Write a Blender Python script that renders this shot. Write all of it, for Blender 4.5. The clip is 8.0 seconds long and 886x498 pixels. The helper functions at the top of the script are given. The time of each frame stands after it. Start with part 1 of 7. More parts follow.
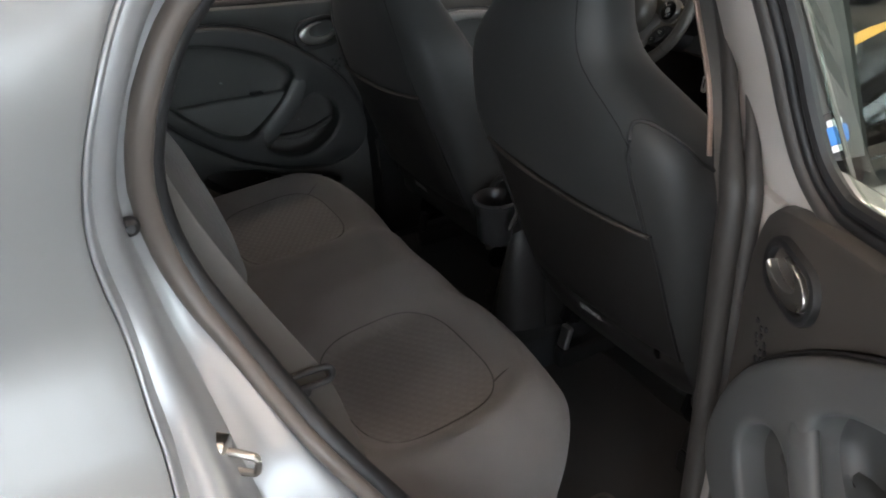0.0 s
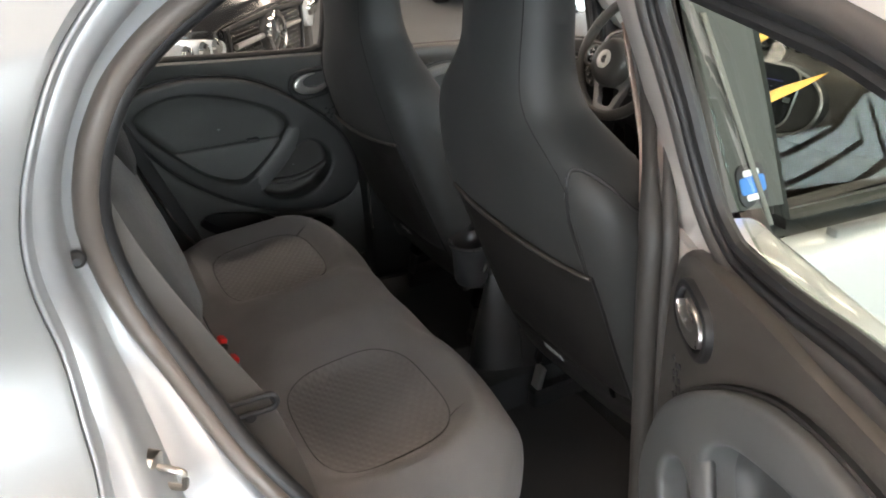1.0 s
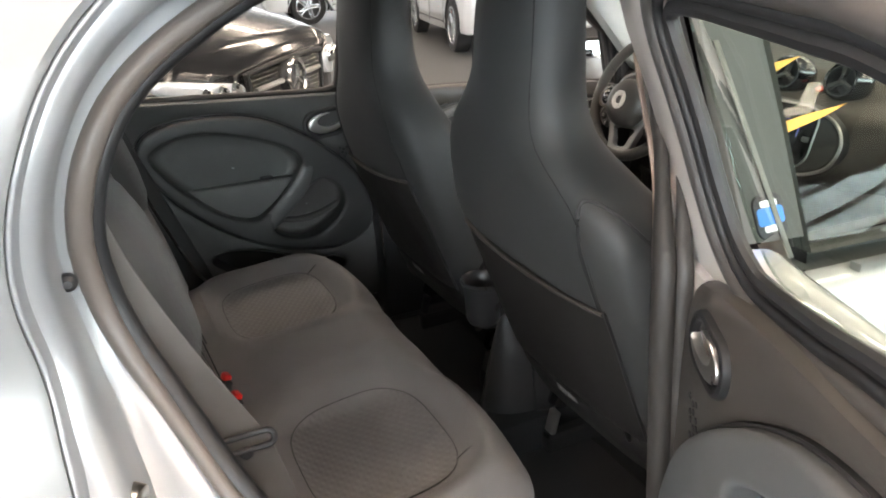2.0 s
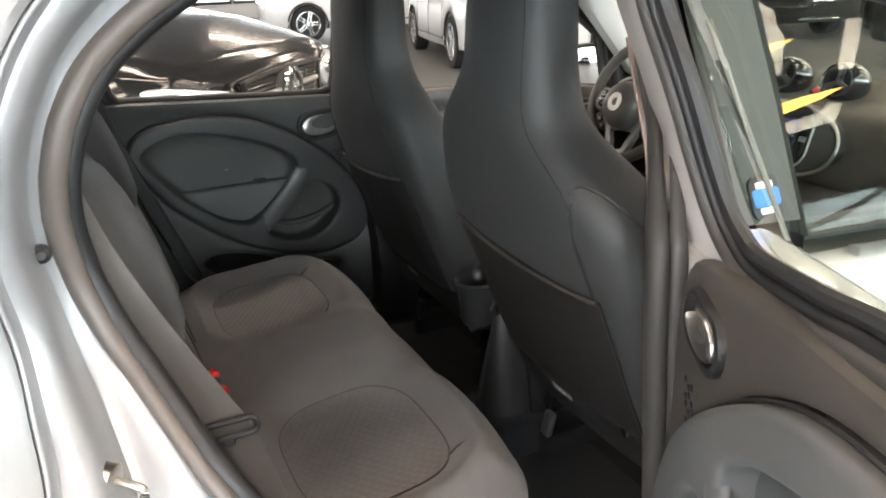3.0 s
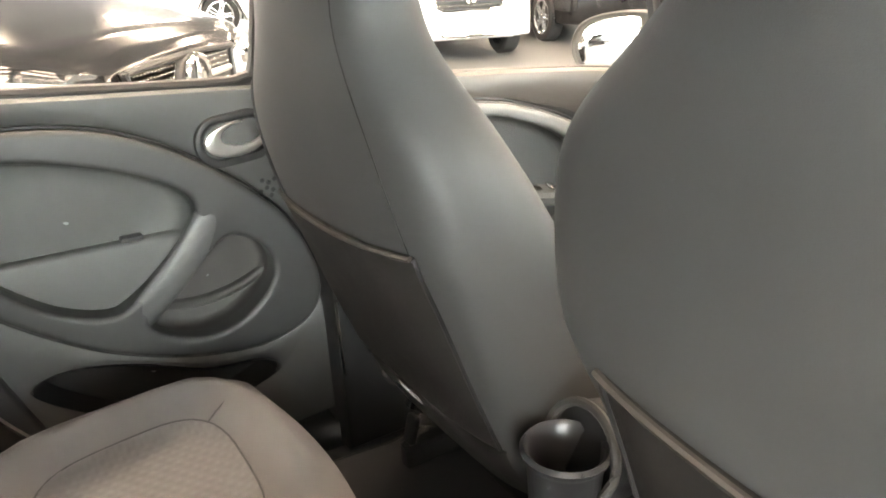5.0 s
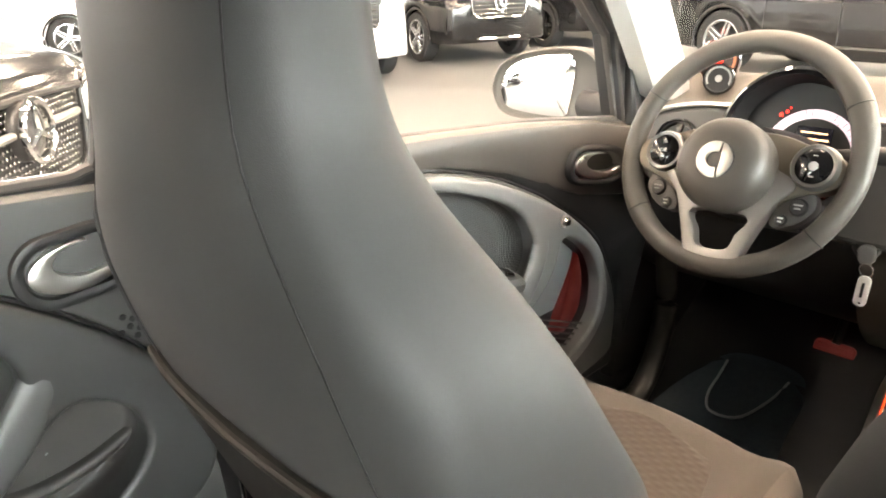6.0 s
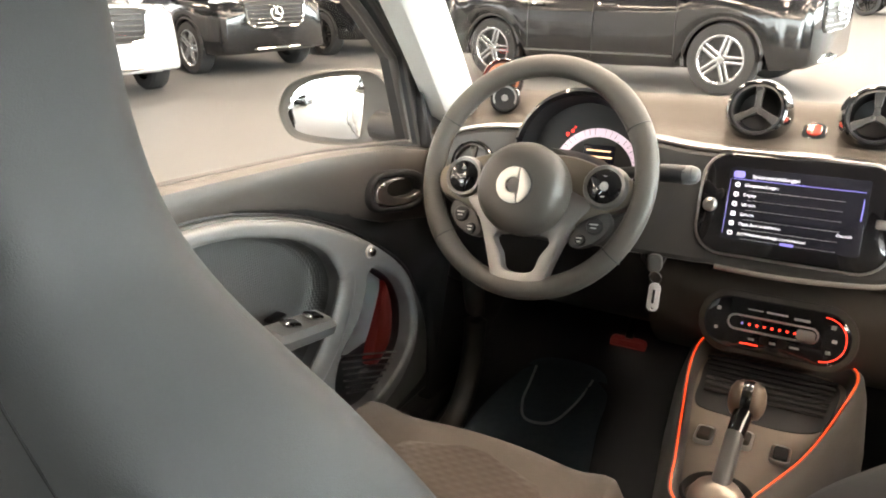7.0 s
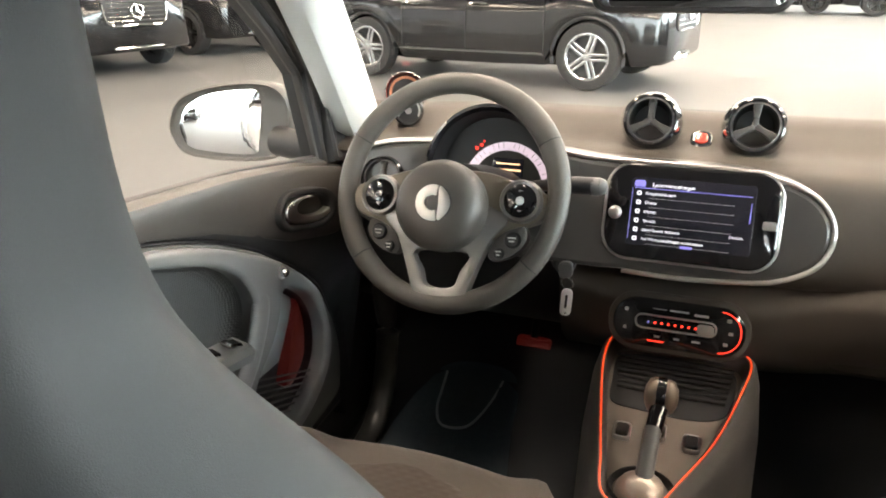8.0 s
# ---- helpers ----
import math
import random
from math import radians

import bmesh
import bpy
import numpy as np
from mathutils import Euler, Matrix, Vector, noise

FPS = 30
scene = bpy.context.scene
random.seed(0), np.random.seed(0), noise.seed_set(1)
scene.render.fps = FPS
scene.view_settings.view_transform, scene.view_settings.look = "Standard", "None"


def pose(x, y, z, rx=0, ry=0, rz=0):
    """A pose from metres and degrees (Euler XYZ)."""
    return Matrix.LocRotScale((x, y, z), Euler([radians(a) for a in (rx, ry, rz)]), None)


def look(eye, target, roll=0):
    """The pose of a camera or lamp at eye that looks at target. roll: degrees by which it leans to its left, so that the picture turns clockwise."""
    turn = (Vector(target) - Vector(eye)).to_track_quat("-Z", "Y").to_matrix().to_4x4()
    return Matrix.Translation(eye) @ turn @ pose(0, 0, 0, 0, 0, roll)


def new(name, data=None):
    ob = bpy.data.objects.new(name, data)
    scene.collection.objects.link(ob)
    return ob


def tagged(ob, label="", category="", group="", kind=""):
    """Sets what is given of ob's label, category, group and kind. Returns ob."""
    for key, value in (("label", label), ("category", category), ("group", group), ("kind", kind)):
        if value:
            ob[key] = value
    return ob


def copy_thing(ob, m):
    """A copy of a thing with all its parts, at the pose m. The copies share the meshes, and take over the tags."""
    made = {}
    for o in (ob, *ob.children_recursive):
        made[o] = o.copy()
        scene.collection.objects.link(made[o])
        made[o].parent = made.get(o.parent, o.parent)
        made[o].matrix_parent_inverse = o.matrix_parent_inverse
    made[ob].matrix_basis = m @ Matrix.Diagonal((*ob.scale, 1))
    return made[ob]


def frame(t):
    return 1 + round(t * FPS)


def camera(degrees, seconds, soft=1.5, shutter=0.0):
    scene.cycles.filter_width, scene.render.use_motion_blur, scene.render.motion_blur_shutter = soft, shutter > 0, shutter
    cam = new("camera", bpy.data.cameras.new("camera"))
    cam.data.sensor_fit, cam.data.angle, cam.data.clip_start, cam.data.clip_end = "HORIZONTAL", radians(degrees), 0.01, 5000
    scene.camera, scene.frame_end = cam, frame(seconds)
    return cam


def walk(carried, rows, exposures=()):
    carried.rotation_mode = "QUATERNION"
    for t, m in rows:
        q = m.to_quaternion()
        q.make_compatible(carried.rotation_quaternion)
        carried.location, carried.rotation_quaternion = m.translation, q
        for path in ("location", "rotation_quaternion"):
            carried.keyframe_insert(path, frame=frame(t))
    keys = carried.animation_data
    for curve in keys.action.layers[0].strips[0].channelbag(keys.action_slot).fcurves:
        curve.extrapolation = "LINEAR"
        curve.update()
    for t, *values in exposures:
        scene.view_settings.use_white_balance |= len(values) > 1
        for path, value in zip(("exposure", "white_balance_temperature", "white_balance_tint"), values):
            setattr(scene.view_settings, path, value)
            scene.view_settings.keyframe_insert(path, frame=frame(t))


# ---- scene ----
cam = camera(63.1, 8.0, soft=1.9)
PATH = [
    (0, (0.138, -1.164, 1.429), (0.982, 0.349, 0.43), -1.9),
    (0.5, (0.172, -1.222, 1.44), (1.002, 0.325, 0.48), -2.0),
    (1, (0.201, -1.267, 1.45), (1.021, 0.326, 0.561), -2.0),
    (1.5, (0.213, -1.259, 1.439), (1.018, 0.379, 0.619), -2.1),
    (3, (0.233, -1.263, 1.371), (1.046, 0.416, 0.65), -2.1),
    (3.5, (0.22, -1.214, 1.35), (1.063, 0.45, 0.629), -1.9),
    (4, (0.229, -1.109, 1.331), (1.109, 0.536, 0.61), -1.8),
    (4.2, (0.263, -0.993, 1.307), (1.161, 0.64, 0.582), -2.0),
    (5.3, (0.537, -0.313, 1.229), (1.565, 1.239, 0.496), -1.7),
    (5.5, (0.564, -0.24, 1.242), (1.625, 1.295, 0.522), -1.8),
    (6, (0.611, -0.132, 1.263), (1.867, 1.254, 0.556), -1.7),
    (6.5, (0.641, -0.107, 1.273), (2.095, 1.077, 0.576), -1.4),
    (7, (0.665, -0.076, 1.287), (2.271, 0.886, 0.583), -1.2),
    (7.5, (0.657, -0.045, 1.312), (2.358, 0.73, 0.6), -0.9),
    (8, (0.644, -0.022, 1.32), (2.388, 0.643, 0.602), -0.6),
]
EXPOSURES = [(0.0, -0.5, 6750, 20), (0.6, -0.15, 6900, 20), (1.2, 0.25, 7000, 20), (3.2, 0.5, 7000, 20), (4.2, 1.15, 7250, 20), (5.3, 2.5, 7850, 20), (6.2, 2.15, 7650, 20), (6.6, 1.95, 7500, 20), (7.0, 1.7, 7350, 19), (8.0, 1.45, 7050, 17)]
walk(cam, [(t, look(eye, target, roll)) for t, eye, target, roll in PATH], EXPOSURES)

# ---- light: a showroom hall under rows of ceiling panels, daylight through its glazed side ----
CEILING = 5.6
PANEL_GLOW = 17.0
DAY_GLOW = 10.5
hall_world = bpy.data.worlds.new("hall_world")
hall_world.use_nodes = True
hall_world.node_tree.nodes["Background"].inputs[0].default_value = (0.9, 0.95, 1.0, 1)
hall_world.node_tree.nodes["Background"].inputs[1].default_value = 0.6
scene.world = hall_world


# ---- materials ----
def mat(name, color, rough=0.5, metal=0.0, vary=0.12, scale=6.0, bump=0.0, bump_scale=400.0, coat=0.0, glow=0.0, glow_color=None, spec=0.5, weave=None, rough_vary=0.08, transmission=0.0, sheen=0.0):
    m = bpy.data.materials.new(name)
    m.use_nodes = True
    nt = m.node_tree
    n, l = nt.nodes, nt.links
    p = n["Principled BSDF"]
    p.inputs["Roughness"].default_value = rough
    p.inputs["Metallic"].default_value = metal
    p.inputs["Coat Weight"].default_value = coat
    p.inputs["Coat Roughness"].default_value = 0.03
    p.inputs["Specular IOR Level"].default_value = spec
    p.inputs["Transmission Weight"].default_value = transmission
    p.inputs["Sheen Weight"].default_value = sheen
    if glow:
        p.inputs["Emission Color"].default_value = (*(glow_color or color), 1)
        p.inputs["Emission Strength"].default_value = glow
    tc = n.new("ShaderNodeTexCoord")
    if vary:
        big = n.new("ShaderNodeTexNoise")
        big.inputs["Scale"].default_value = scale
        big.inputs["Detail"].default_value = 5
        big.inputs["Roughness"].default_value = 0.65
        l.new(tc.outputs["Object"], big.inputs["Vector"])
        ramp = n.new("ShaderNodeMix")
        ramp.data_type = "RGBA"
        ramp.inputs[6].default_value = (*[c * (1 - vary) for c in color], 1)
        ramp.inputs[7].default_value = (*[min(1, c * (1 + vary)) for c in color], 1)
        l.new(big.outputs["Fac"], ramp.inputs[0])
        l.new(ramp.outputs[2], p.inputs["Base Color"])
        if rough_vary:
            rr = n.new("ShaderNodeMapRange")
            rr.inputs[3].default_value = max(0, rough - rough_vary)
            rr.inputs[4].default_value = min(1, rough + rough_vary)
            l.new(big.outputs["Fac"], rr.inputs[0])
            l.new(rr.outputs[0], p.inputs["Roughness"])
    else:
        p.inputs["Base Color"].default_value = (*color, 1)
    if bump:
        b = n.new("ShaderNodeBump")
        b.inputs["Strength"].default_value = bump
        b.inputs["Distance"].default_value = 0.002
        if weave == "quilt":
            # scales of a quilted seat cloth: two crossed waves
            total = None
            for turn in (0.62, -0.62):
                mp = n.new("ShaderNodeMapping")
                mp.inputs["Rotation"].default_value = (0, 0, turn)
                w = n.new("ShaderNodeTexWave")
                w.inputs["Scale"].default_value = bump_scale
                w.inputs["Distortion"].default_value = 0.4
                l.new(tc.outputs["Object"], mp.inputs["Vector"])
                l.new(mp.outputs[0], w.inputs["Vector"])
                if total is None:
                    total = w.outputs["Fac"]
                else:
                    mm = n.new("ShaderNodeMath")
                    mm.operation = "MULTIPLY"
                    l.new(total, mm.inputs[0])
                    l.new(w.outputs["Fac"], mm.inputs[1])
                    total = mm.outputs[0]
            l.new(total, b.inputs["Height"])
        elif weave == "dots":
            v = n.new("ShaderNodeTexVoronoi")
            v.inputs["Scale"].default_value = bump_scale
            v.inputs["Randomness"].default_value = 0.15
            l.new(tc.outputs["Object"], v.inputs["Vector"])
            l.new(v.outputs["Distance"], b.inputs["Height"])
        else:
            fine = n.new("ShaderNodeTexNoise")
            fine.inputs["Scale"].default_value = bump_scale
            fine.inputs["Detail"].default_value = 3
            l.new(tc.outputs["Object"], fine.inputs["Vector"])
            l.new(fine.outputs["Fac"], b.inputs["Height"])
        l.new(b.outputs[0], p.inputs["Normal"])
    return m


def glass_mat(name, tint, rough=0.0):
    m = bpy.data.materials.new(name)
    m.use_nodes = True
    n, l = m.node_tree.nodes, m.node_tree.links
    out = n["Material Output"]
    n.remove(n["Principled BSDF"])
    clear, gloss, mix, fr = n.new("ShaderNodeBsdfTransparent"), n.new("ShaderNodeBsdfGlossy"), n.new("ShaderNodeMixShader"), n.new("ShaderNodeLayerWeight")
    clear.inputs[0].default_value = (*tint, 1)
    gloss.inputs["Roughness"].default_value = rough
    fr.inputs[0].default_value = 0.5
    power, scale_ = n.new("ShaderNodeMath"), n.new("ShaderNodeMath")
    power.operation, scale_.operation = "POWER", "MULTIPLY_ADD"
    power.inputs[1].default_value = 4.5
    scale_.inputs[1].default_value, scale_.inputs[2].default_value = 0.42, 0.02
    l.new(fr.outputs["Facing"], power.inputs[0])
    l.new(power.outputs[0], scale_.inputs[0])
    l.new(scale_.outputs[0], mix.inputs[0])
    l.new(clear.outputs[0], mix.inputs[1])
    l.new(gloss.outputs[0], mix.inputs[2])
    l.new(mix.outputs[0], out.inputs[0])
    return m


M_SILVER = mat("silver_paint", (0.34, 0.354, 0.364), 0.34, 0.35, 0.02, 2, coat=0.4, rough_vary=0.01)
M_QUARTER = mat("pale_silver_quarter_paint", (0.25, 0.255, 0.257), 0.4, 0.3, 0.02, 2, coat=0.25, rough_vary=0.01)
M_WHITE = mat("white_paint", (0.55, 0.56, 0.55), 0.25, 0.0, 0.02, 2, coat=1.0, rough_vary=0.01)
M_DISH = mat("grained_dish_skin", (0.080, 0.084, 0.081), 0.42, 0, 0.15, 9, bump=0.2, bump_scale=1500)
M_SOFT = mat("soft_dark_plastic", (0.060, 0.058, 0.055), 0.5, 0, 0.18, 9, bump=0.16, bump_scale=1500)
M_PERF = mat("perforated_speaker_cover", (0.085, 0.086, 0.084), 0.5, 0, 0.1, 9, bump=0.7, bump_scale=230, weave="dots")
M_DOORBROWN = mat("brown_grey_door_lining", (0.064, 0.057, 0.051), 0.38, 0, 0.12, 8, bump=0.2, bump_scale=1300)
M_FIELD = mat("dark_door_field", (0.048, 0.050, 0.050), 0.40, 0, 0.15, 8, bump=0.2, bump_scale=1300)
M_PANEL = mat("door_panel_plastic", (0.072, 0.075, 0.073), 0.38, 0, 0.15, 8, bump=0.2, bump_scale=1300)
M_RIMLIP = mat("satin_dark_plastic", (0.10, 0.103, 0.103), 0.42, 0, 0.1, 10, bump=0.06, bump_scale=1600)
M_PALELIP = mat("satin_pale_grey_plastic", (0.17, 0.172, 0.172), 0.36, 0, 0.1, 10, bump=0.06, bump_scale=1600)
M_LIP = mat("satin_grey_plastic", (0.10, 0.101, 0.10), 0.36, 0, 0.1, 10, bump=0.06, bump_scale=1600)
M_BLACK = mat("matt_black_plastic", (0.016, 0.016, 0.017), 0.48, 0, 0.2, 12, bump=0.15, bump_scale=1200)
M_RUBBER = mat("rubber_seal", (0.055, 0.05, 0.047), 0.5, 0, 0.15, 20, bump=0.1, bump_scale=900)
M_LEATHER = mat("dark_artificial_leather", (0.038, 0.0392, 0.0385), 0.56, 0, 0.2, 7, bump=0.12, bump_scale=1300, spec=0.5, sheen=0.03)
M_BENCHBACK = mat("black_bench_back_cloth", (0.050, 0.047, 0.045), 0.75, 0, 0.18, 20, bump=0.35, bump_scale=1700, sheen=0.15)
M_DOORPOST = mat("warm_grey_door_frame_paint", (0.74, 0.685, 0.64), 0.35, 0.0, 0.03, 4, coat=0.6, rough_vary=0.02)
M_POST = mat("grey_window_post_paint", (0.085, 0.09, 0.084), 0.65, 0, 0.04, 5, spec=0.12)
M_PALEMETAL = mat("pale_brushed_tag_metal", (0.8, 0.79, 0.77), 0.4, 0.3, 0.05, 60)
M_BACKCLOTH = mat("seat_back_cloth", (0.020, 0.0185, 0.0175), 0.5, 0, 0.2, 25, bump=0.25, bump_scale=1900, spec=0.35)
M_SEAL = mat("tan_grey_doorway_flange", (0.115, 0.098, 0.087), 0.42, 0, 0.1, 12, bump=0.1, bump_scale=900)
M_SEALDARK = mat("dark_brown_pillar_seal", (0.040, 0.036, 0.033), 0.5, 0, 0.12, 14, bump=0.1, bump_scale=900)
M_CLOTH = mat("dark_grey_seat_cloth", (0.150, 0.141, 0.137), 0.8, 0, 0.16, 18, bump=0.4, bump_scale=1700, sheen=0.25)
M_QUILT = mat("quilted_seat_cloth", (0.165, 0.156, 0.152), 0.75, 0, 0.16, 40, bump=0.45, bump_scale=23, weave="quilt", sheen=0.25)
M_SEATBROWN = mat("brown_grey_seat_cloth", (0.118, 0.094, 0.077), 0.7, 0, 0.14, 18, bump=0.35, bump_scale=1700, sheen=0.2)
M_SEATINSERT = mat("brown_quilted_cloth", (0.092, 0.070, 0.055), 0.75, 0, 0.16, 40, bump=0.35, bump_scale=23, weave="quilt", sheen=0.2)
M_DASH = mat("brown_grey_dash_skin", (0.066, 0.056, 0.047), 0.55, 0, 0.14, 10, bump=0.3, bump_scale=1400, spec=0.25)
M_CARPET = mat("black_carpet", (0.022, 0.025, 0.029), 0.95, 0, 0.35, 60, bump=0.9, bump_scale=700, sheen=0.1)
M_MAT = mat("floor_mat_pile", (0.036, 0.036, 0.037), 0.95, 0, 0.3, 80, bump=0.9, bump_scale=900, sheen=0.12)
M_CHROME = mat("chrome", (0.75, 0.75, 0.74), 0.08, 1.0, 0.03, 30, rough_vary=0.03)
M_LEVER = mat("satin_chrome_lever", (0.76, 0.75, 0.73), 0.3, 1.0, 0.03, 30)
M_SATIN = mat("satin_silver", (0.58, 0.57, 0.55), 0.36, 1.0, 0.03, 20, rough_vary=0.02)
M_BAND = mat("satin_grey_trim_band", (0.17, 0.165, 0.16), 0.32, 0.8, 0.04, 20)
M_STEEL = mat("zinc_steel", (0.5, 0.47, 0.42), 0.3, 1.0, 0.15, 40)
M_PIANO = mat("piano_black", (0.006, 0.006, 0.007), 0.08, 0, 0.0, coat=1.0)
M_FASCIA = mat("dark_satin_fascia", (0.048, 0.048, 0.05), 0.30, 0.25, 0.1, 12)
M_SPOKE = mat("satin_grey_vent_spoke", (0.075, 0.074, 0.073), 0.28, 0.4, 0.06, 20)
M_PIPING = mat("dark_brown_piping", (0.06, 0.052, 0.045), 0.45, 0, 0.1, 60, bump=0.2, bump_scale=2500)
M_DASHFASCIA = mat("satin_dark_fascia", (0.055, 0.053, 0.051), 0.28, 0.3, 0.03, 3, rough_vary=0.0)
M_SEAM = mat("matt_dark_seam", (0.026, 0.026, 0.026), 0.8, 0, 0.1, 60, spec=0.05)
M_STITCH = mat("seat_piping", (0.10, 0.09, 0.08), 0.55, 0, 0.1, 60, bump=0.2, bump_scale=2500)
M_HEADLINER = mat("grey_headliner", (0.36, 0.355, 0.34), 0.9, 0, 0.05, 10, bump=0.3, bump_scale=1500)
M_PILLAR = mat("pale_pillar_trim", (0.66, 0.66, 0.63), 0.6, 0, 0.05, 8, bump=0.12, bump_scale=1300)
M_BELT = mat("belt_webbing", (0.12, 0.11, 0.10), 0.6, 0, 0.12, 60, bump=0.7, bump_scale=1400, sheen=0.2)
M_RED = mat("red_buckle_plastic", (0.7, 0.015, 0.01), 0.4, 0, 0.08, 40)
M_REDPANEL = mat("red_panel_faint_glow", (0.08, 0.014, 0.012), 0.3, 0, 0.1, 30, glow=0.005, glow_color=(1.0, 0.05, 0.03))
M_LED_RED = mat("red_led", (0.5, 0.01, 0.005), 0.3, 0, 0, glow=1.0, glow_color=(1.0, 0.04, 0.02))
M_LED_ORANGE = mat("orange_ambient_light", (0.6, 0.1, 0.02), 0.3, 0, 0, glow=0.85, glow_color=(1.0, 0.065, 0.012))
M_HAZARD = mat("hazard_key_glow", (0.5, 0.05, 0.03), 0.2, 0, 0, coat=1.0, glow=0.08, glow_color=(1.0, 0.1, 0.05))
M_TEXT_WHITE = mat("lit_white_writing", (0.8, 0.8, 0.85), 0.4, 0, 0, glow=0.42, glow_color=(0.9, 0.92, 1.0))
M_TEXT_BLUE = mat("lit_blue_marks", (0.2, 0.2, 0.7), 0.4, 0, 0, glow=0.16, glow_color=(0.36, 0.3, 1.0))
M_SCREEN = mat("dark_lit_screen", (0.012, 0.012, 0.016), 0.12, 0, 0, glow=0.004, glow_color=(0.4, 0.4, 0.7))
M_PRINT = mat("grey_print", (0.45, 0.45, 0.44), 0.5, 0, 0.1, 60)
M_DIAL = mat("lit_dial_scale", (0.55, 0.5, 0.55), 0.5, 0, 0, glow=0.25, glow_color=(0.85, 0.7, 0.85))
M_GAUGE = mat("orange_lit_gauge_scale", (0.4, 0.15, 0.08), 0.5, 0, 0, glow=0.05, glow_color=(1.0, 0.35, 0.2))
M_GLASS = glass_mat("clear_window_glass", (0.94, 0.97, 0.955))
M_TINT = glass_mat("green_tinted_glass", (0.72, 0.80, 0.75))
M_PRIVACY = glass_mat("dark_tinted_glass", (0.03, 0.033, 0.033))
M_MIRROR = mat("mirror_glass", (0.9, 0.9, 0.9), 0.01, 1.0, 0)
M_FLOOR = mat("polished_grey_hall_floor", (0.128, 0.129, 0.131), 0.5, 0, 0.16, 0.9, bump=0.05, bump_scale=60, rough_vary=0.1, spec=0.16)
M_WALL = mat("white_hall_wall", (0.75, 0.75, 0.74), 0.8, 0, 0.05, 1.2, bump=0.1, bump_scale=80)
M_CEIL = mat("grey_hall_ceiling", (0.16, 0.16, 0.158), 0.85, 0, 0.08, 1.5, bump=0.1, bump_scale=40)
M_PANELGLOW = mat("ceiling_panel_glow", (0.9, 0.9, 0.9), 0.6, 0, 0, glow=PANEL_GLOW, glow_color=(1.0, 0.87, 0.72))
M_DAYGLOW = mat("bright_daylight_beyond", (0.8, 0.85, 0.9), 0.8, 0, 0, glow=DAY_GLOW, glow_color=(0.76, 0.93, 0.99))
M_DAYEND = mat("soft_daylight_beyond", (0.8, 0.85, 0.9), 0.8, 0, 0, glow=0.5 * DAY_GLOW, glow_color=(0.76, 0.93, 0.99))
M_DAYWEST = mat("pale_daylight_beyond", (0.8, 0.85, 0.9), 0.8, 0, 0, glow=3.6, glow_color=(0.88, 0.95, 1.0))
M_FRAME = mat("dark_window_frame", (0.03, 0.03, 0.032), 0.4, 0.3, 0.1, 10)
M_CARBLACK = mat("black_car_paint", (0.010, 0.010, 0.011), 0.14, 0, 0.05, 3, coat=0.45, rough_vary=0.02, spec=0.4)
M_CARWHITE = mat("white_car_paint", (0.72, 0.73, 0.74), 0.2, 0, 0.02, 3, coat=1.0)
M_CARSILVER = mat("silver_car_paint", (0.45, 0.47, 0.49), 0.25, 0.6, 0.03, 3, coat=1.0)
M_TYRE = mat("tyre_rubber", (0.02, 0.02, 0.021), 0.8, 0, 0.2, 20, bump=0.4, bump_scale=300)
M_RIM = mat("alloy_rim", (0.55, 0.56, 0.57), 0.22, 0.9, 0.05, 20)
M_RIMDARK = mat("black_alloy_rim", (0.02, 0.02, 0.02), 0.25, 0.6, 0.05, 20)
M_LAMP = mat("headlamp_lens", (0.6, 0.62, 0.64), 0.05, 0.4, 0.3, 30, coat=1.0)
M_BLUE = mat("blue_sticker_print", (0.03, 0.22, 0.65), 0.4, 0, 0.05, 60)
M_PALE = mat("pale_sticker_print", (0.75, 0.76, 0.76), 0.4, 0, 0.05, 60)
M_POSTSTREAK = mat("pale_reflection_colour", (0.16, 0.16, 0.14), 0.5, 0, 0.06, 40)
M_ORANGE = mat("ochre_reflection_colour", (0.75, 0.42, 0.08), 0.6, 0, 0.06, 20)


# ---- building tools ----
def cr(pts, n=8, closed=False):
    """Points on a smooth curve through pts."""
    P = [Vector(p) for p in pts]
    k = len(P)
    out = []
    for i in range(k if closed else k - 1):
        a, b, c, d = (P[(i + j) % k] if closed else P[min(max(i + j, 0), k - 1)] for j in (-1, 0, 1, 2))
        for s in range(n):
            t = s / n
            out.append(0.5 * (2 * b + (c - a) * t + (2 * a - 5 * b + 4 * c - d) * t * t + (3 * b - a - 3 * c + d) * t ** 3))
    if not closed:
        out.append(P[-1])
    return out


def lerp_rows(rows, z):
    """Values of a table at z, smoothly between its rows."""
    if z <= rows[0][0]:
        return rows[0][1:]
    for a, b in zip(rows[:-1], rows[1:]):
        if z <= b[0]:
            t = (z - a[0]) / (b[0] - a[0])
            return [p + (q - p) * t for p, q in zip(a[1:], b[1:])]
    return rows[-1][1:]


def smooth(a, b, x):
    t = min(1, max(0, (x - a) / (b - a)))
    return t * t * (3 - 2 * t)


def grid(bm, rows, close_u=False, close_v=False):
    vs = [[bm.verts.new(p) for p in r] for r in rows]
    n, m = len(vs), len(vs[0])
    for i in range(n if close_v else n - 1):
        for j in range(m if close_u else m - 1):
            q = [vs[i][j], vs[i][(j + 1) % m], vs[(i + 1) % n][(j + 1) % m], vs[(i + 1) % n][j]]
            bm.faces.new(q)
    return vs


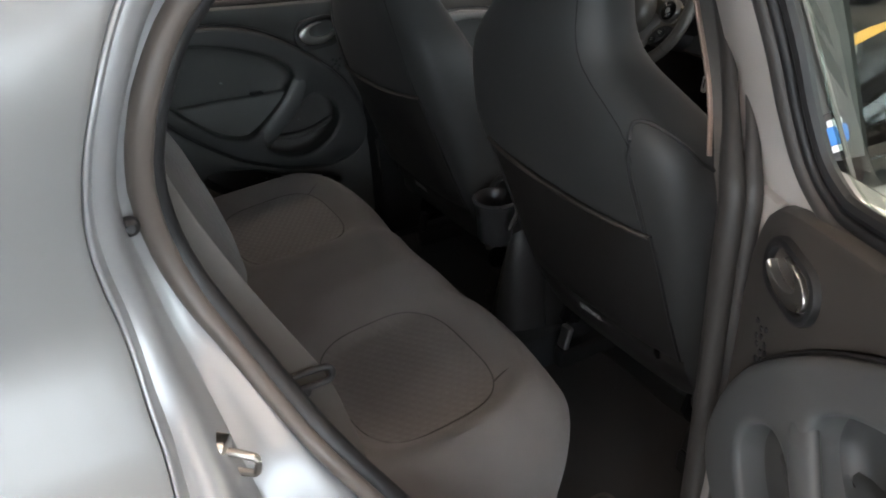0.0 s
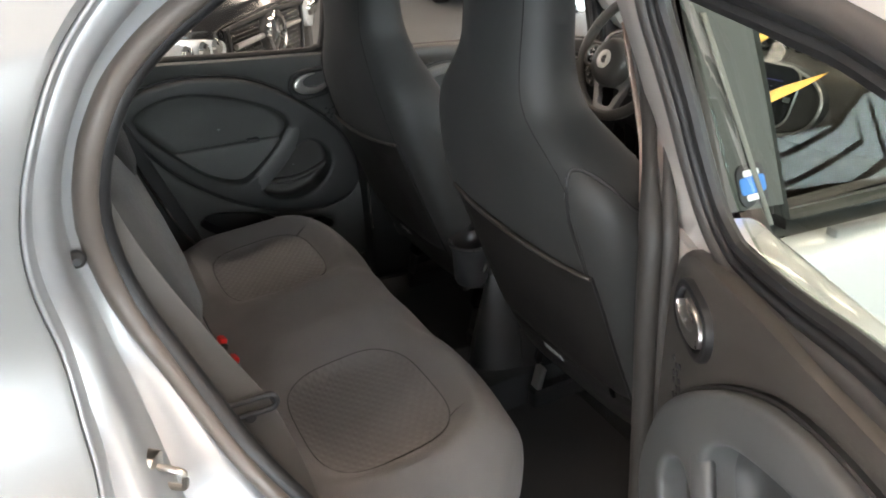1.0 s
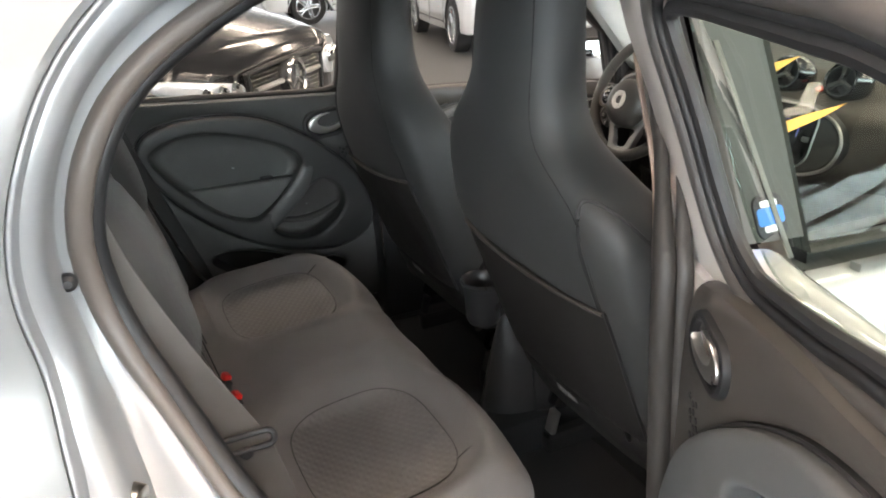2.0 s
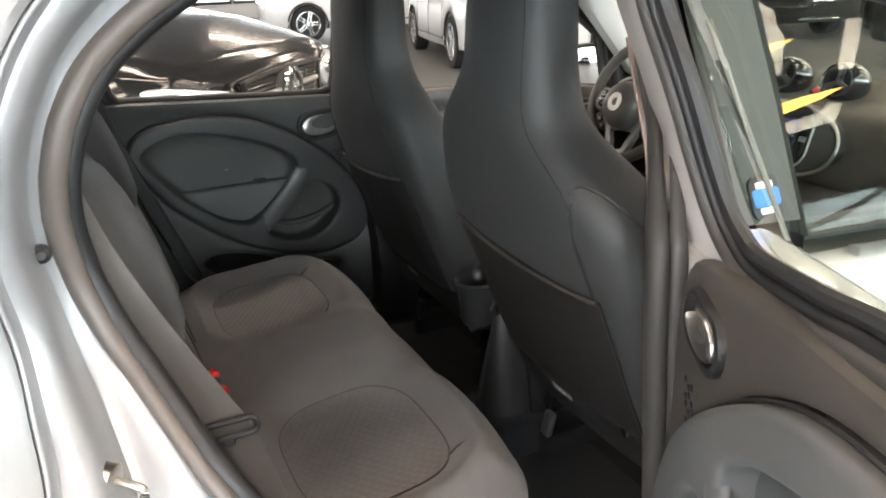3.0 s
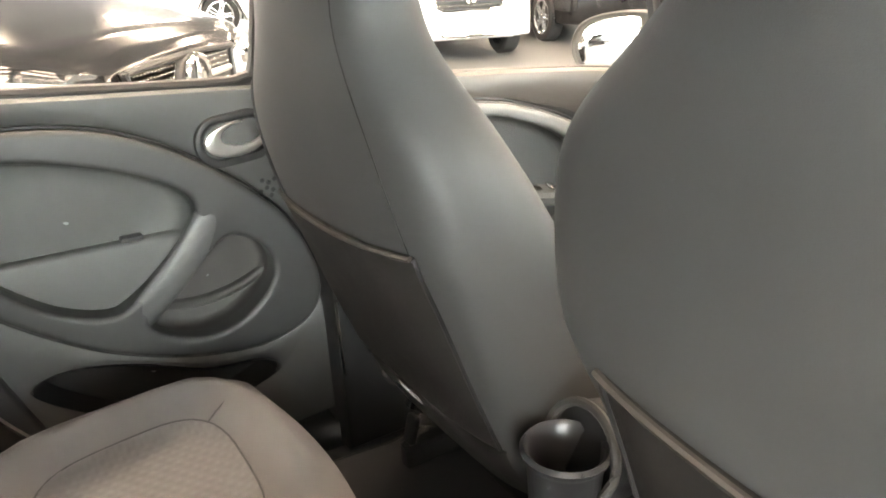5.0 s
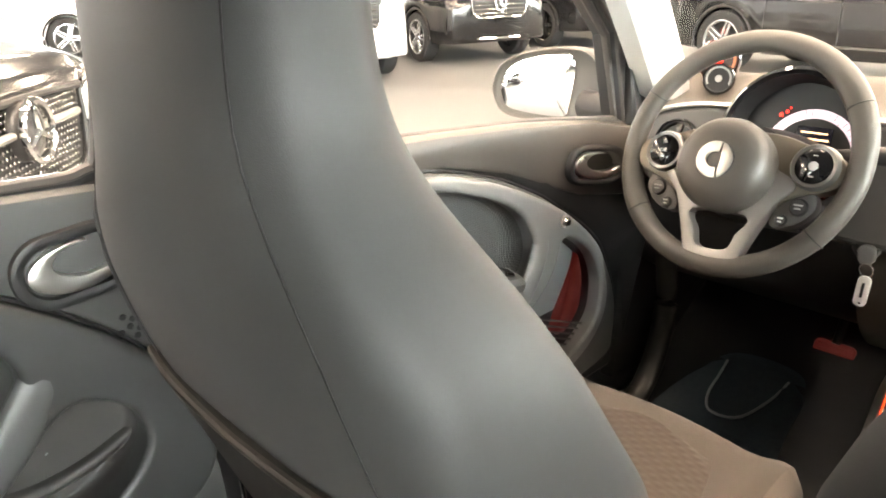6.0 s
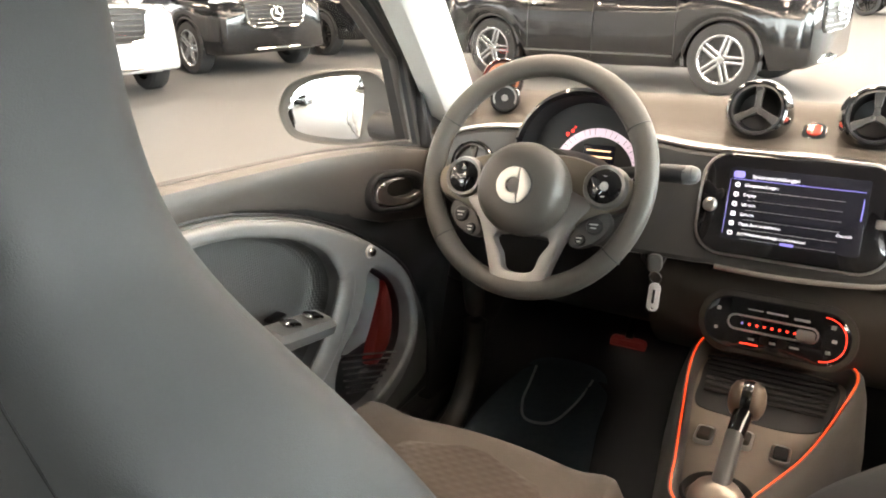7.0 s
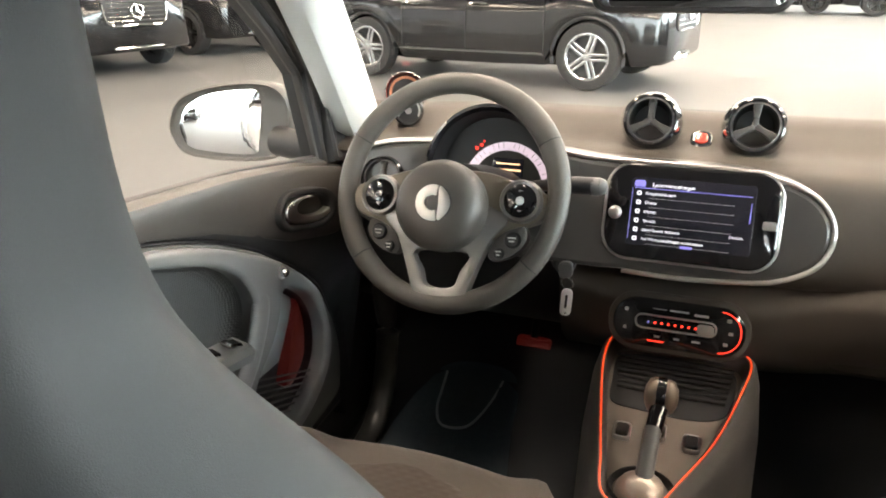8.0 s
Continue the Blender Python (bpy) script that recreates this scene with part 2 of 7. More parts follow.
def rings(bm, rows, caps=True):
    vs = grid(bm, rows, close_u=True)
    if caps:
        bm.faces.new(vs[0])
        bm.faces.new(vs[-1])
    return vs


def offset2(pts, d):
    """A closed outline moved inward by d."""
    k = len(pts)
    area = sum(pts[i][0] * pts[(i + 1) % k][1] - pts[(i + 1) % k][0] * pts[i][1] for i in range(k))
    s = 1 if area > 0 else -1
    out = []
    for i in range(k):
        a, b = Vector(pts[i - 1][:2]), Vector(pts[(i + 1) % k][:2])
        t = (b - a)
        t = t.normalized() if t.length > 1e-9 else Vector((1, 0))
        out.append((pts[i][0] - s * d * t.y, pts[i][1] + s * d * t.x))
    return out


def plate(bm, outer, f, back, front, bevel=0.004, holes=(), fullness=0):
    """A plate between two depths with a bevelled rim and bevelled holes; f maps (u, v, depth) to the world.
    fullness counts the rows of a quarter-round edge."""
    edges = []
    for n, o in enumerate((outer, *holes)):
        inner = offset2(o, bevel if n == 0 else -bevel)
        mid = offset2(o, bevel * 0.3 if n == 0 else -bevel * 0.3)
        sgn = 1 if front > back else -1
        rows = [[f(u, v, back) for u, v in o], [f(u, v, front - sgn * bevel) for u, v in o], [f(u, v, front - sgn * bevel * 0.3) for u, v in mid], [f(u, v, front) for u, v in inner]]
        if fullness:
            rows = rows[:1]
            for k in range(fullness + 1):
                a = math.pi / 2 * k / fullness
                side = offset2(o, (1 if n == 0 else -1) * bevel * (1 - math.cos(a)))
                rows.append([f(u, v, front - sgn * bevel * 0.75 * (1 - math.sin(a))) for u, v in side])
        vs = grid(bm, rows, close_u=True)
        ring = vs[-1]
        for i in range(len(ring)):
            e = bm.edges.get((ring[i], ring[(i + 1) % len(ring)]))
            edges.append(e)
    bmesh.ops.triangle_fill(bm, use_beauty=True, use_dissolve=False, edges=edges)


def tube(bm, pts, r, closed=False, n=8, flat=1.0, up=(0, 0, 1), caps=True):
    P = [Vector(p) for p in pts]
    k = len(P)
    rows = []
    u0 = Vector(up)
    for i in range(k):
        a = P[(i - 1) % k] if closed else P[max(i - 1, 0)]
        b = P[(i + 1) % k] if closed else P[min(i + 1, k - 1)]
        t = (b - a).normalized()
        side = t.cross(u0)
        if side.length < 1e-4:
            side = t.cross(Vector((1, 0.2, 0.1)))
        side.normalize()
        v = side.cross(t).normalized()
        rad = r(i / max(1, k - 1)) if callable(r) else r
        rows.append([P[i] + side * (rad * math.cos(2 * math.pi * j / n)) + v * (rad * flat * math.sin(2 * math.pi * j / n)) for j in range(n)])
    vs = grid(bm, rows, close_u=True, close_v=closed)
    if caps and not closed:
        bm.faces.new(vs[0])
        bm.faces.new(vs[-1])


def lathe(bm, profile, m, n=28, caps=True):
    """A profile of (radius, height) turned about the z axis of the pose m."""
    rows = [[m @ Vector((r * math.cos(2 * math.pi * j / n), r * math.sin(2 * math.pi * j / n), h)) for j in range(n)] for r, h in profile]
    rings(bm, rows, caps)


def rrect(w, h, r, n=6, c=(0, 0)):
    """A rounded rectangle outline of full width w and height h."""
    out = []
    for sx, sy, a0 in ((1, 1, 0), (-1, 1, 90), (-1, -1, 180), (1, -1, 270)):
        for i in range(n + 1):
            a = radians(a0 + 90 * i / n)
            out.append((c[0] + sx * (w / 2 - r) + r * math.cos(a), c[1] + sy * (h / 2 - r) + r * math.sin(a)))
    return out


def box(bm, m, sx, sy, sz, bevel=0.004):
    """A box with bevelled edges, centred on the pose m."""
    o = rrect(sx, sy, min(bevel * 1.5, sx * 0.49, sy * 0.49), 3)
    i = offset2(o, min(bevel, sx * 0.3, sy * 0.3))
    b = min(bevel, sz * 0.4)
    rows = [[m @ Vector((u, v, -sz / 2)) for u, v in i], [m @ Vector((u, v, -sz / 2 + b)) for u, v in o], [m @ Vector((u, v, sz / 2 - b)) for u, v in o], [m @ Vector((u, v, sz / 2)) for u, v in i]]
    rings(bm, rows)


def finish(name, bm, material, sharp=0.7):
    bmesh.ops.remove_doubles(bm, verts=bm.verts, dist=1e-6)
    bmesh.ops.recalc_face_normals(bm, faces=bm.faces)
    for f in bm.faces:
        f.smooth = True
    for e in bm.edges:
        if len(e.link_faces) == 2 and e.calc_face_angle(0) > sharp:
            e.smooth = False
    me = bpy.data.meshes.new(name)
    bm.to_mesh(me)
    bm.free()
    me.materials.append(material)
    return me


def thing(name, at, label, category, group="", kind=""):
    ob = new(name)
    ob.empty_display_size = 0.05
    ob.location = at
    return tagged(ob, label, category, group, kind)


def part(name, bm, material, parent, label="", sharp=0.7):
    ob = new(name, finish(name, bm, material, sharp))
    ob.parent = parent
    if parent.parent is None and parent.type == "EMPTY":
        ob.matrix_parent_inverse = parent.matrix_basis.inverted()
    if label:
        tagged(ob, label)
    return ob


def solid(name, bm, material, label, category, group="", kind="", sharp=0.7):
    return tagged(new(name, finish(name, bm, material, sharp)), label, category, group, kind)


def shell(ob, depth, offset=0.0):
    s = ob.modifiers.new("thickness", "SOLIDIFY")
    s.thickness, s.offset = depth, offset
    return ob


def writing(name, text, size, m, material, parent, align="LEFT"):
    cu = bpy.data.curves.new(name, "FONT")
    cu.body, cu.size, cu.align_x, cu.align_y, cu.extrude = text, size, align, "CENTER", 0.0002
    tmp = bpy.data.objects.new(name, cu)
    me = bpy.data.meshes.new_from_object(tmp)
    bpy.data.objects.remove(tmp)
    me.transform(m)
    me.materials.clear()
    me.materials.append(material)
    ob = new(name, me)
    ob.parent = parent
    if parent.parent is None and parent.type == "EMPTY":
        ob.matrix_parent_inverse = parent.matrix_basis.inverted()
    return ob


def facing(origin, right, up):
    """A pose at origin whose x axis is right, y axis is up and z axis comes out of the face."""
    r = Vector(right).normalized()
    z = r.cross(Vector(up)).normalized()
    u = z.cross(r)
    return Matrix((
        (r.x, u.x, z.x, origin[0]),
        (r.y, u.y, z.y, origin[1]),
        (r.z, u.z, z.z, origin[2]),
        (0, 0, 0, 1)))



# ---- the hall ----
def quad_slab(bm, x0, x1, y0, y1, z0, z1):
    box(bm, Matrix.Translation(((x0 + x1) / 2, (y0 + y1) / 2, (z0 + z1) / 2)), x1 - x0, y1 - y0, z1 - z0, 0.01)


HX0, HX1, HY0, HY1 = -12.0, 34.0, -10.0, 26.0
bm = bmesh.new()
quad_slab(bm, HX0, HX1, HY0, HY1, -0.2, 0.0)
solid("ground", bm, M_FLOOR, "pale grey polished concrete showroom floor", "floor", kind="structure")
bm = bmesh.new()
quad_slab(bm, HX0, HX1, HY0, HY1, CEILING, CEILING + 0.2)
solid("ceiling", bm, M_CEIL, "grey hall ceiling with rows of light panels", "ceiling", kind="structure")
for nm, b in (("wall_north", (HX1, HX1 + 0.3, HY0, HY1)), ("wall_west", (10.0, HX1, HY1, HY1 + 0.3))):
    bm = bmesh.new()
    quad_slab(bm, *b, -0.2, CEILING + 0.2)
    solid(nm, bm, M_WALL, "plain white painted hall wall", "wall", kind="structure")

# glazed far side beyond the parked cars
bm = bmesh.new()
quad_slab(bm, HX0, 10.0, HY1, HY1 + 0.3, -0.2, 0.5)
quad_slab(bm, HX0, 10.0, HY1, HY1 + 0.3, 4.8, CEILING + 0.2)
solid("wall_west_glazed", bm, M_WALL, "white hall wall below and above far windows", "wall", kind="structure")
bm = bmesh.new()
quad_slab(bm, HX0 - 1, 11.0, HY1 + 1.2, HY1 + 1.3, -0.5, 6.5)
solid("backdrop", bm, M_DAYWEST, "pale daylight outside the far windows", "daylight", kind="structure")
for i in range(5):
    x = HX0 + 2.2 + i * 4.4
    win = thing("window_%d" % (i + 21), (x, HY1 + 0.15, 0.5), "dark-framed far window with daylight behind", "window", "hall windows", "structure")
    bm = bmesh.new()
    m = lambda u, v, d, x=x: Vector((x + u, HY1 + 0.15 + d, 2.65 + v))
    plate(bm, rrect(4.38, 4.3, 0.02, 2), m, -0.06, 0.06, 0.006, [rrect(2.04, 4.08, 0.02, 2, (-1.08, 0)), rrect(2.04, 4.08, 0.02, 2, (1.08, 0))])
    part("window_frame", bm, M_FRAME, win)
# glazed side of the hall
bm = bmesh.new()
quad_slab(bm, HX0, HX1, HY0 - 0.3, HY0, -0.2, 0.7)
quad_slab(bm, HX0, HX1, HY0 - 0.3, HY0, 4.6, CEILING + 0.2)
solid("wall_east", bm, M_WALL, "white hall wall below and above a band of windows", "wall", kind="structure")
bm = bmesh.new()
quad_slab(bm, HX0 - 0.3, HX0, HY0, HY1, -0.2, 0.7)
quad_slab(bm, HX0 - 0.3, HX0, 10.0, HY1, 0.7, 4.6)
quad_slab(bm, HX0 - 0.3, HX0, HY0, HY1, 4.6, CEILING + 0.2)
solid("wall_south", bm, M_WALL, "white hall wall below and above a band of windows", "wall", kind="structure")
bm = bmesh.new()
quad_slab(bm, HX0 - 1.4, HX0 - 1.3, HY0 - 1.2, 10.6, -0.5, 6.5)
solid("backdrop", bm, M_DAYEND, "bright daylight outside the end windows", "daylight", kind="structure")
bm = bmesh.new()
quad_slab(bm, HX0 - 2, HX1 + 2, HY0 - 1.4, HY0 - 1.3, -0.5, 6.5)
solid("backdrop", bm, M_DAYGLOW, "bright daylight outside the hall windows", "daylight", kind="structure")
for i in range(12):
    x = HX0 + 2 + i * 4
    win = thing("window_%d" % (i + 1), (x, HY0 - 0.15, 0.7), "dark-framed showroom window with daylight behind", "window", "hall windows", "structure")
    bm = bmesh.new()
    m = lambda u, v, d, x=x: Vector((x + u, HY0 - 0.15 + d, 2.65 + v))
    plate(bm, rrect(3.98, 3.9, 0.02, 2), m, -0.06, 0.06, 0.006, [rrect(1.82, 3.66, 0.02, 2, (-0.98, 0)), rrect(1.82, 3.66, 0.02, 2, (0.98, 0))])
    part("window_frame", bm, M_FRAME, win)

for i in range(5):
    y = HY0 + 2 + i * 4
    win = thing("window_%d" % (i + 13), (HX0 - 0.15, y, 0.7), "dark-framed end window with daylight behind", "window", "hall windows", "structure")
    bm = bmesh.new()
    m = lambda u, v, d, y=y: Vector((HX0 - 0.15 + d, y + u, 2.65 + v))
    plate(bm, rrect(3.98, 3.9, 0.02, 2), m, -0.06, 0.06, 0.006, [rrect(1.82, 3.66, 0.02, 2, (-0.98, 0)), rrect(1.82, 3.66, 0.02, 2, (0.98, 0))])
    part("window_frame", bm, M_FRAME, win)
for i, y in enumerate((-7.0, -4.4, -1.9, 0.9, 3.4, 9.5, 16.0)):
    for j in range(9):
        x = -9.5 + j * 5.0
        lamp = thing("ceiling_light", (x, y, CEILING), "long white rectangular ceiling light panel", "ceiling light", "hall ceiling lights")
        bm = bmesh.new()
        box(bm, Matrix.Translation((x, y, CEILING - 0.04)), 2.76, 0.78, 0.08, 0.01)
        part("frame", bm, M_FRAME, lamp)
        bm = bmesh.new()
        box(bm, Matrix.Translation((x, y, CEILING - 0.09)), 2.6, 0.62, 0.03, 0.01)
        part("diffuser", bm, M_PANELGLOW, lamp, "glowing white diffuser")


# ---- the car's shell ----
car = thing("car_body", (0.9, 0, 0.2), "silver and white small hatchback shell with its rear door open", "car", kind="structure")


def lean(z):
    return 0.47 * max(0.0, z - 1.06)


# floor pan, tunnel, headliner
bm = bmesh.new()
rows = []
for x, z in ((-0.1, 0.40), (0.45, 0.40), (0.62, 0.36), (0.75, 0.335), (1.25, 0.335), (1.75, 0.335), (2.05, 0.38), (2.28, 0.52), (2.32, 0.75), (2.32, 0.98)):
    rows.append([(x, y, z + (0.05 if abs(y) < 0.1 else 0)) for y in (-0.72, -0.55, -0.3, -0.13, -0.08, 0.0, 0.08, 0.13, 0.3, 0.55, 0.72)])
grid(bm, rows)
shell(part("floor_carpet", bm, M_CARPET, car, "black moulded floor carpet"), 0.03)
bm = bmesh.new()
rows = []
for x, z in ((-0.42, 1.36), (-0.2, 1.44), (0.3, 1.48), (0.9, 1.49), (1.35, 1.46), (1.55, 1.40)):
    rows.append([(x, y, z - 0.09 * (abs(y) / 0.56) ** 3) for y in np.linspace(-0.56, 0.56, 15)])
grid(bm, rows)
shell(part("headliner", bm, M_HEADLINER, car, "grey cloth roof lining"), 0.03, 1)
bm = bmesh.new()
rows = []
for x, z in ((-0.5, 1.36), (-0.25, 1.47), (0.3, 1.52), (0.9, 1.535), (1.35, 1.51), (1.58, 1.45)):
    rows.append([(x, y, z - 0.075 * (abs(y) / 0.62) ** 3) for y in np.linspace(-0.62, 0.62, 15)])
grid(bm, rows)
shell(part("roof", bm, M_SILVER, car), 0.02, 1)
# dark rear screen
bm = bmesh.new()
rows = []
for t in np.linspace(0, 1, 6):
    rows.append([(-0.50 + 0.12 * t - 0.05 * (y / 0.6) ** 2, y * (1 - 0.1 * t), 0.98 + 0.40 * t) for y in np.linspace(-0.64, 0.64, 9)])
grid(bm, rows)
shell(part("rear_screen", bm, M_PRIVACY, car, "dark tinted rear screen"), 0.004)
# tail behind the bench
bm = bmesh.new()
rows = []
for x, z in ((0.0, 0.35), (-0.1, 0.75), (-0.15, 0.98), (-0.42, 1.0), (-0.52, 0.98), (-0.58, 0.6), (-0.5, 0.3)):
    rows.append([(x, y, z) for y in np.linspace(-0.74, 0.74, 9)])
grid(bm, rows)
shell(part("tail_panel", bm, M_BLACK, car), 0.02)

# doorway rim on the open side: rubber seal, recessed flange, rounded quarter panel
SEAL = [(0.90, -0.47, 1.452), (0.70, -0.465, 1.455), (0.52, -0.475, 1.435), (0.40, -0.495, 1.40), (0.31, -0.515, 1.355), (0.255, -0.53, 1.315), (0.222, -0.545, 1.275), (0.200, -0.545, 1.225),
        (0.190, -0.535, 1.17), (0.194, -0.528, 1.11), (0.208, -0.54, 1.055), (0.228, -0.565, 1.01), (0.25, -0.605, 0.966), (0.275, -0.65, 0.918), (0.315, -0.68, 0.85), (0.375, -0.70, 0.75), (0.45, -0.71, 0.64), (0.53, -0.71, 0.53), (0.63, -0.71, 0.44), (0.76, -0.71, 0.405), (0.92, -0.71, 0.40)]
seal_curve = cr(SEAL, 5)
bm = bmesh.new()
tube(bm, seal_curve, lambda t: 0.0125 - 0.0035 * smooth(0.4, 0.65, t), n=10)
part("door_seal", bm, M_SEAL, car, "thick tan-grey doorway seal")
bm = bmesh.new()
inner_curve = []
for i, p in enumerate(seal_curve):
    t = (seal_curve[min(i + 1, len(seal_curve) - 1)] - seal_curve[max(i - 1, 0)]).normalized()
    o = Vector((t.z, 0, -t.x))
    o = o.normalized() if o.length > 0.2 else Vector((-1, 0, 0))
    inner_curve.append(p - o * 0.012 + Vector((0, 0.010, 0)))
tube(bm, inner_curve, 0.0115, n=10)
part("bulb_seal", bm, M_BLACK, car, "black rubber bulb seal")
RIM = []
k = len(seal_curve)
for i, p in enumerate(seal_curve):
    a, b = seal_curve[max(i - 1, 0)], seal_curve[min(i + 1, k - 1)]
    t = (b - a).normalized()
    out = Vector((t.z, 0, -t.x))
    if out.length < 0.2:
        out = Vector((-1, 0, 0))
    out.normalize()
    RIM.append((p, out))
bm = bmesh.new()
rows = []
for p, out in RIM:
    top = smooth(1.25, 1.40, p.z)
    W, D = 0.052 + 0.225 * smooth(1.12, 0.72, p.z) + 0.02 * top, 0.10 + 0.10 * smooth(1.12, 0.80, p.z) - 0.03 * top
    rows.append([p + out * (W * a) + Vector((0, -D * b, 0)) for a, b in ((0.02, -0.06), (0.10, 0.0), (0.25, 0.02), (0.39, 0.04), (0.415, 0.055), (0.435, 0.10), (0.455, 0.24), (0.49, 0.45), (0.54, 0.60), (0.62, 0.70), (0.72, 0.75), (0.82, 0.76), (0.88, 0.765), (0.915, 0.80), (0.945, 0.88), (0.97, 0.95), (1.0, 0.985))])
grid(bm, rows)
shell(part("door_aperture", bm, M_SILVER, car, "silver painted doorway rim"), 0.004)
# white quarter panel behind the rim
bm = bmesh.new()
rows = []
n0 = 15
crease_pts = []
for p, out in RIM[n0:]:
    top = smooth(1.25, 1.40, p.z)
    W, D = 0.052 + 0.225 * smooth(1.12, 0.72, p.z) + 0.02 * top, 0.10 + 0.10 * smooth(1.12, 0.80, p.z) - 0.03 * top
    q = p + out * (W + 0.003) + Vector((0, -D, 0))
    crease_pts.append(p + out * (W + 0.0012) + Vector((0, -D * 0.93, 0)))
    rows.append([q + Vector((0, 0.012, 0)), q + out * 0.001, q + out * 0.006 + Vector((0, -0.003, 0)), q + Vector((-0.12, -0.012, 0.005)), q + Vector((-0.3, -0.012, 0.0)), q + Vector((-0.5, 0.05, -0.02)), q + Vector((-0.62, 0.25, -0.05))])
grid(bm, rows)
shell(part("quarter_panel", bm, M_QUARTER, car, "pale silver rear quarter panel"), 0.004)
# thin black line stands in for the dark reflection along the paint crease
bm = bmesh.new()
tube(bm, crease_pts, 0.0010, n=6)
part("crease_reflection", bm, M_BLACK, car)
# bolt and striker on the rim
bm = bmesh.new()
m = look((0.172, -0.548, 1.142), (0.19, -1.2, 1.2))
lathe(bm, [(0.0001, -0.009), (0.004, -0.009), (0.005, -0.007), (0.0072, -0.006), (0.0088, -0.003), (0.0092, 0.002)], m, 20)
part("bolt", bm, M_BLACK, car, "black flanged bolt")
striker = facing((0.190, -0.652, 0.945), (0.6, 0.8, 0.0), (0.30, 0.15, 1))
bm = bmesh.new()
plate(bm, rrect(0.024, 0.052, 0.008, 5), lambda u, v, d: striker @ Vector((u, v, d)), -0.012, 0.004, 0.0015)
sp = part("striker_plate", bm, M_STEEL, car, "steel door striker")
bm = bmesh.new()
tube(bm, cr([striker @ Vector(p) for p in ((0.0, 0.011, 0), (0.0, 0.011, 0.022), (0.0, 0.008, 0.031), (0.0, -0.008, 0.031), (0.0, -0.011, 0.022), (0.0, -0.011, 0))], 4), 0.0036, n=8)
part("striker_loop", bm, M_STEEL, sp)
bm = bmesh.new()
lathe(bm, [(0.0001, -0.008), (0.008, -0.008), (0.016, -0.005), (0.019, 0.0)], look((0.205, -0.70, 0.80), (0.32, -1.3, 0.95)), 20)
part("grommet", bm, M_BLACK, car, "black rubber grommet")


def pillar(name, pts, y_out, side, material, depth, label=""):
    """An upright pillar from an outline in x and z, leaning in with the body side."""
    bm = bmesh.new()
    plate(bm, pts, lambda u, v, d: Vector((u, side * (y_out - lean(v) - d), v)), 0.0, depth, 0.012)
    return part(name, bm, material, car, label)


for side in (1, -1):
    pillar("centre_pillar", [(0.885, 1.47), (0.995, 1.47), (1.01, 1.05), (1.06, 0.60), (1.06, 0.36), (0.93, 0.36), (0.925, 0.62), (0.90, 1.05)], 0.70, side, M_BLACK, 0.085, "black centre pillar trim")
    if side < 0:
        bm = bmesh.new()
        plate(bm, [(0.905, 1.46), (1.002, 1.46), (1.0, 1.2), (0.993, 1.070), (0.896, 1.078)], lambda u, v, d: Vector((u, -(0.706 - lean(v) + d), v)), -0.012, 0.004, 0.002)
        part("pillar_cover", bm, M_POST, car, "grey outer cover of the centre pillar")
    bm = bmesh.new()
    rows = [[(x, side * (yy), z) for x, yy, z in ((0.2, 0.66, 0.335), (0.2, 0.66, 0.40), (0.2, 0.72, 0.40), (0.2, 0.76, 0.36), (0.2, 0.76, 0.24))], [(x, side * (yy), z) for x, yy, z in ((2.1, 0.66, 0.335), (2.1, 0.66, 0.40), (2.1, 0.72, 0.40), (2.1, 0.76, 0.36), (2.1, 0.76, 0.24))]]
    grid(bm, rows)
    shell(part("sill", bm, M_BLACK, car), 0.01)
    # front pillar lining
    bm = bmesh.new()
    foot, head = Vector((1.98, side * 0.635, 1.0)), Vector((1.42, side * 0.49, 1.475))
    rows = []
    for t in np.linspace(0, 1, 9):
        c = foot.lerp(head, t) + Vector((0, 0, 0.02 * math.sin(math.pi * t)))
        w = 0.065 - 0.012 * t
        rows.append([c + Vector((0.55 * a * w, 0, 0.75 * a * w)) + Vector((0, side * b, 0)) for a, b in ((-1.0, 0.05), (-0.95, 0.012), (-0.6, -0.008), (0.2, -0.018), (0.8, 0.0), (1.0, 0.03), (0.8, 0.06))])
    rings(bm, rows)
    part("front_pillar_trim", bm, M_PILLAR, car, "pale front pillar lining")
    # roof rail
    bm = bmesh.new()
    tube(bm, cr([(1.46, side * 0.485, 1.455), (1.2, side * 0.48, 1.468), (0.9, side * 0.475, 1.472), (0.5, side * 0.48, 1.462), (0.2, side * 0.49, 1.43)], 6), 0.028, n=10, flat=1.2)
    part("roof_rail_trim", bm, M_HEADLINER, car)
    # kick panel beside the front footwell
    bm = bmesh.new()
    plate(bm, [(1.84, 1.0), (1.84, 0.30), (2.36, 0.30), (2.36, 1.02), (2.0, 1.03)], lambda u, v, d: Vector((u, side * (0.70 - d), v)), 0.0, 0.03, 0.008)
    part("kick_panel", bm, M_BLACK, car)
# windscreen and its black band
bm = bmesh.new()
rows = []
for t in np.linspace(0, 1, 7):
    c = Vector((2.30, 0, 0.985)).lerp(Vector((1.52, 0, 1.49)), t)
    hw = 0.66 - 0.12 * t
    rows.append([(c.x - 0.12 * s * s, hw * s, c.z - 0.03 * t * s * s) for s in np.linspace(-1, 1, 13)])
grid(bm, rows)
ob = part("windscreen", bm, M_GLASS, car, "clear windscreen")
ob.visible_shadow = False
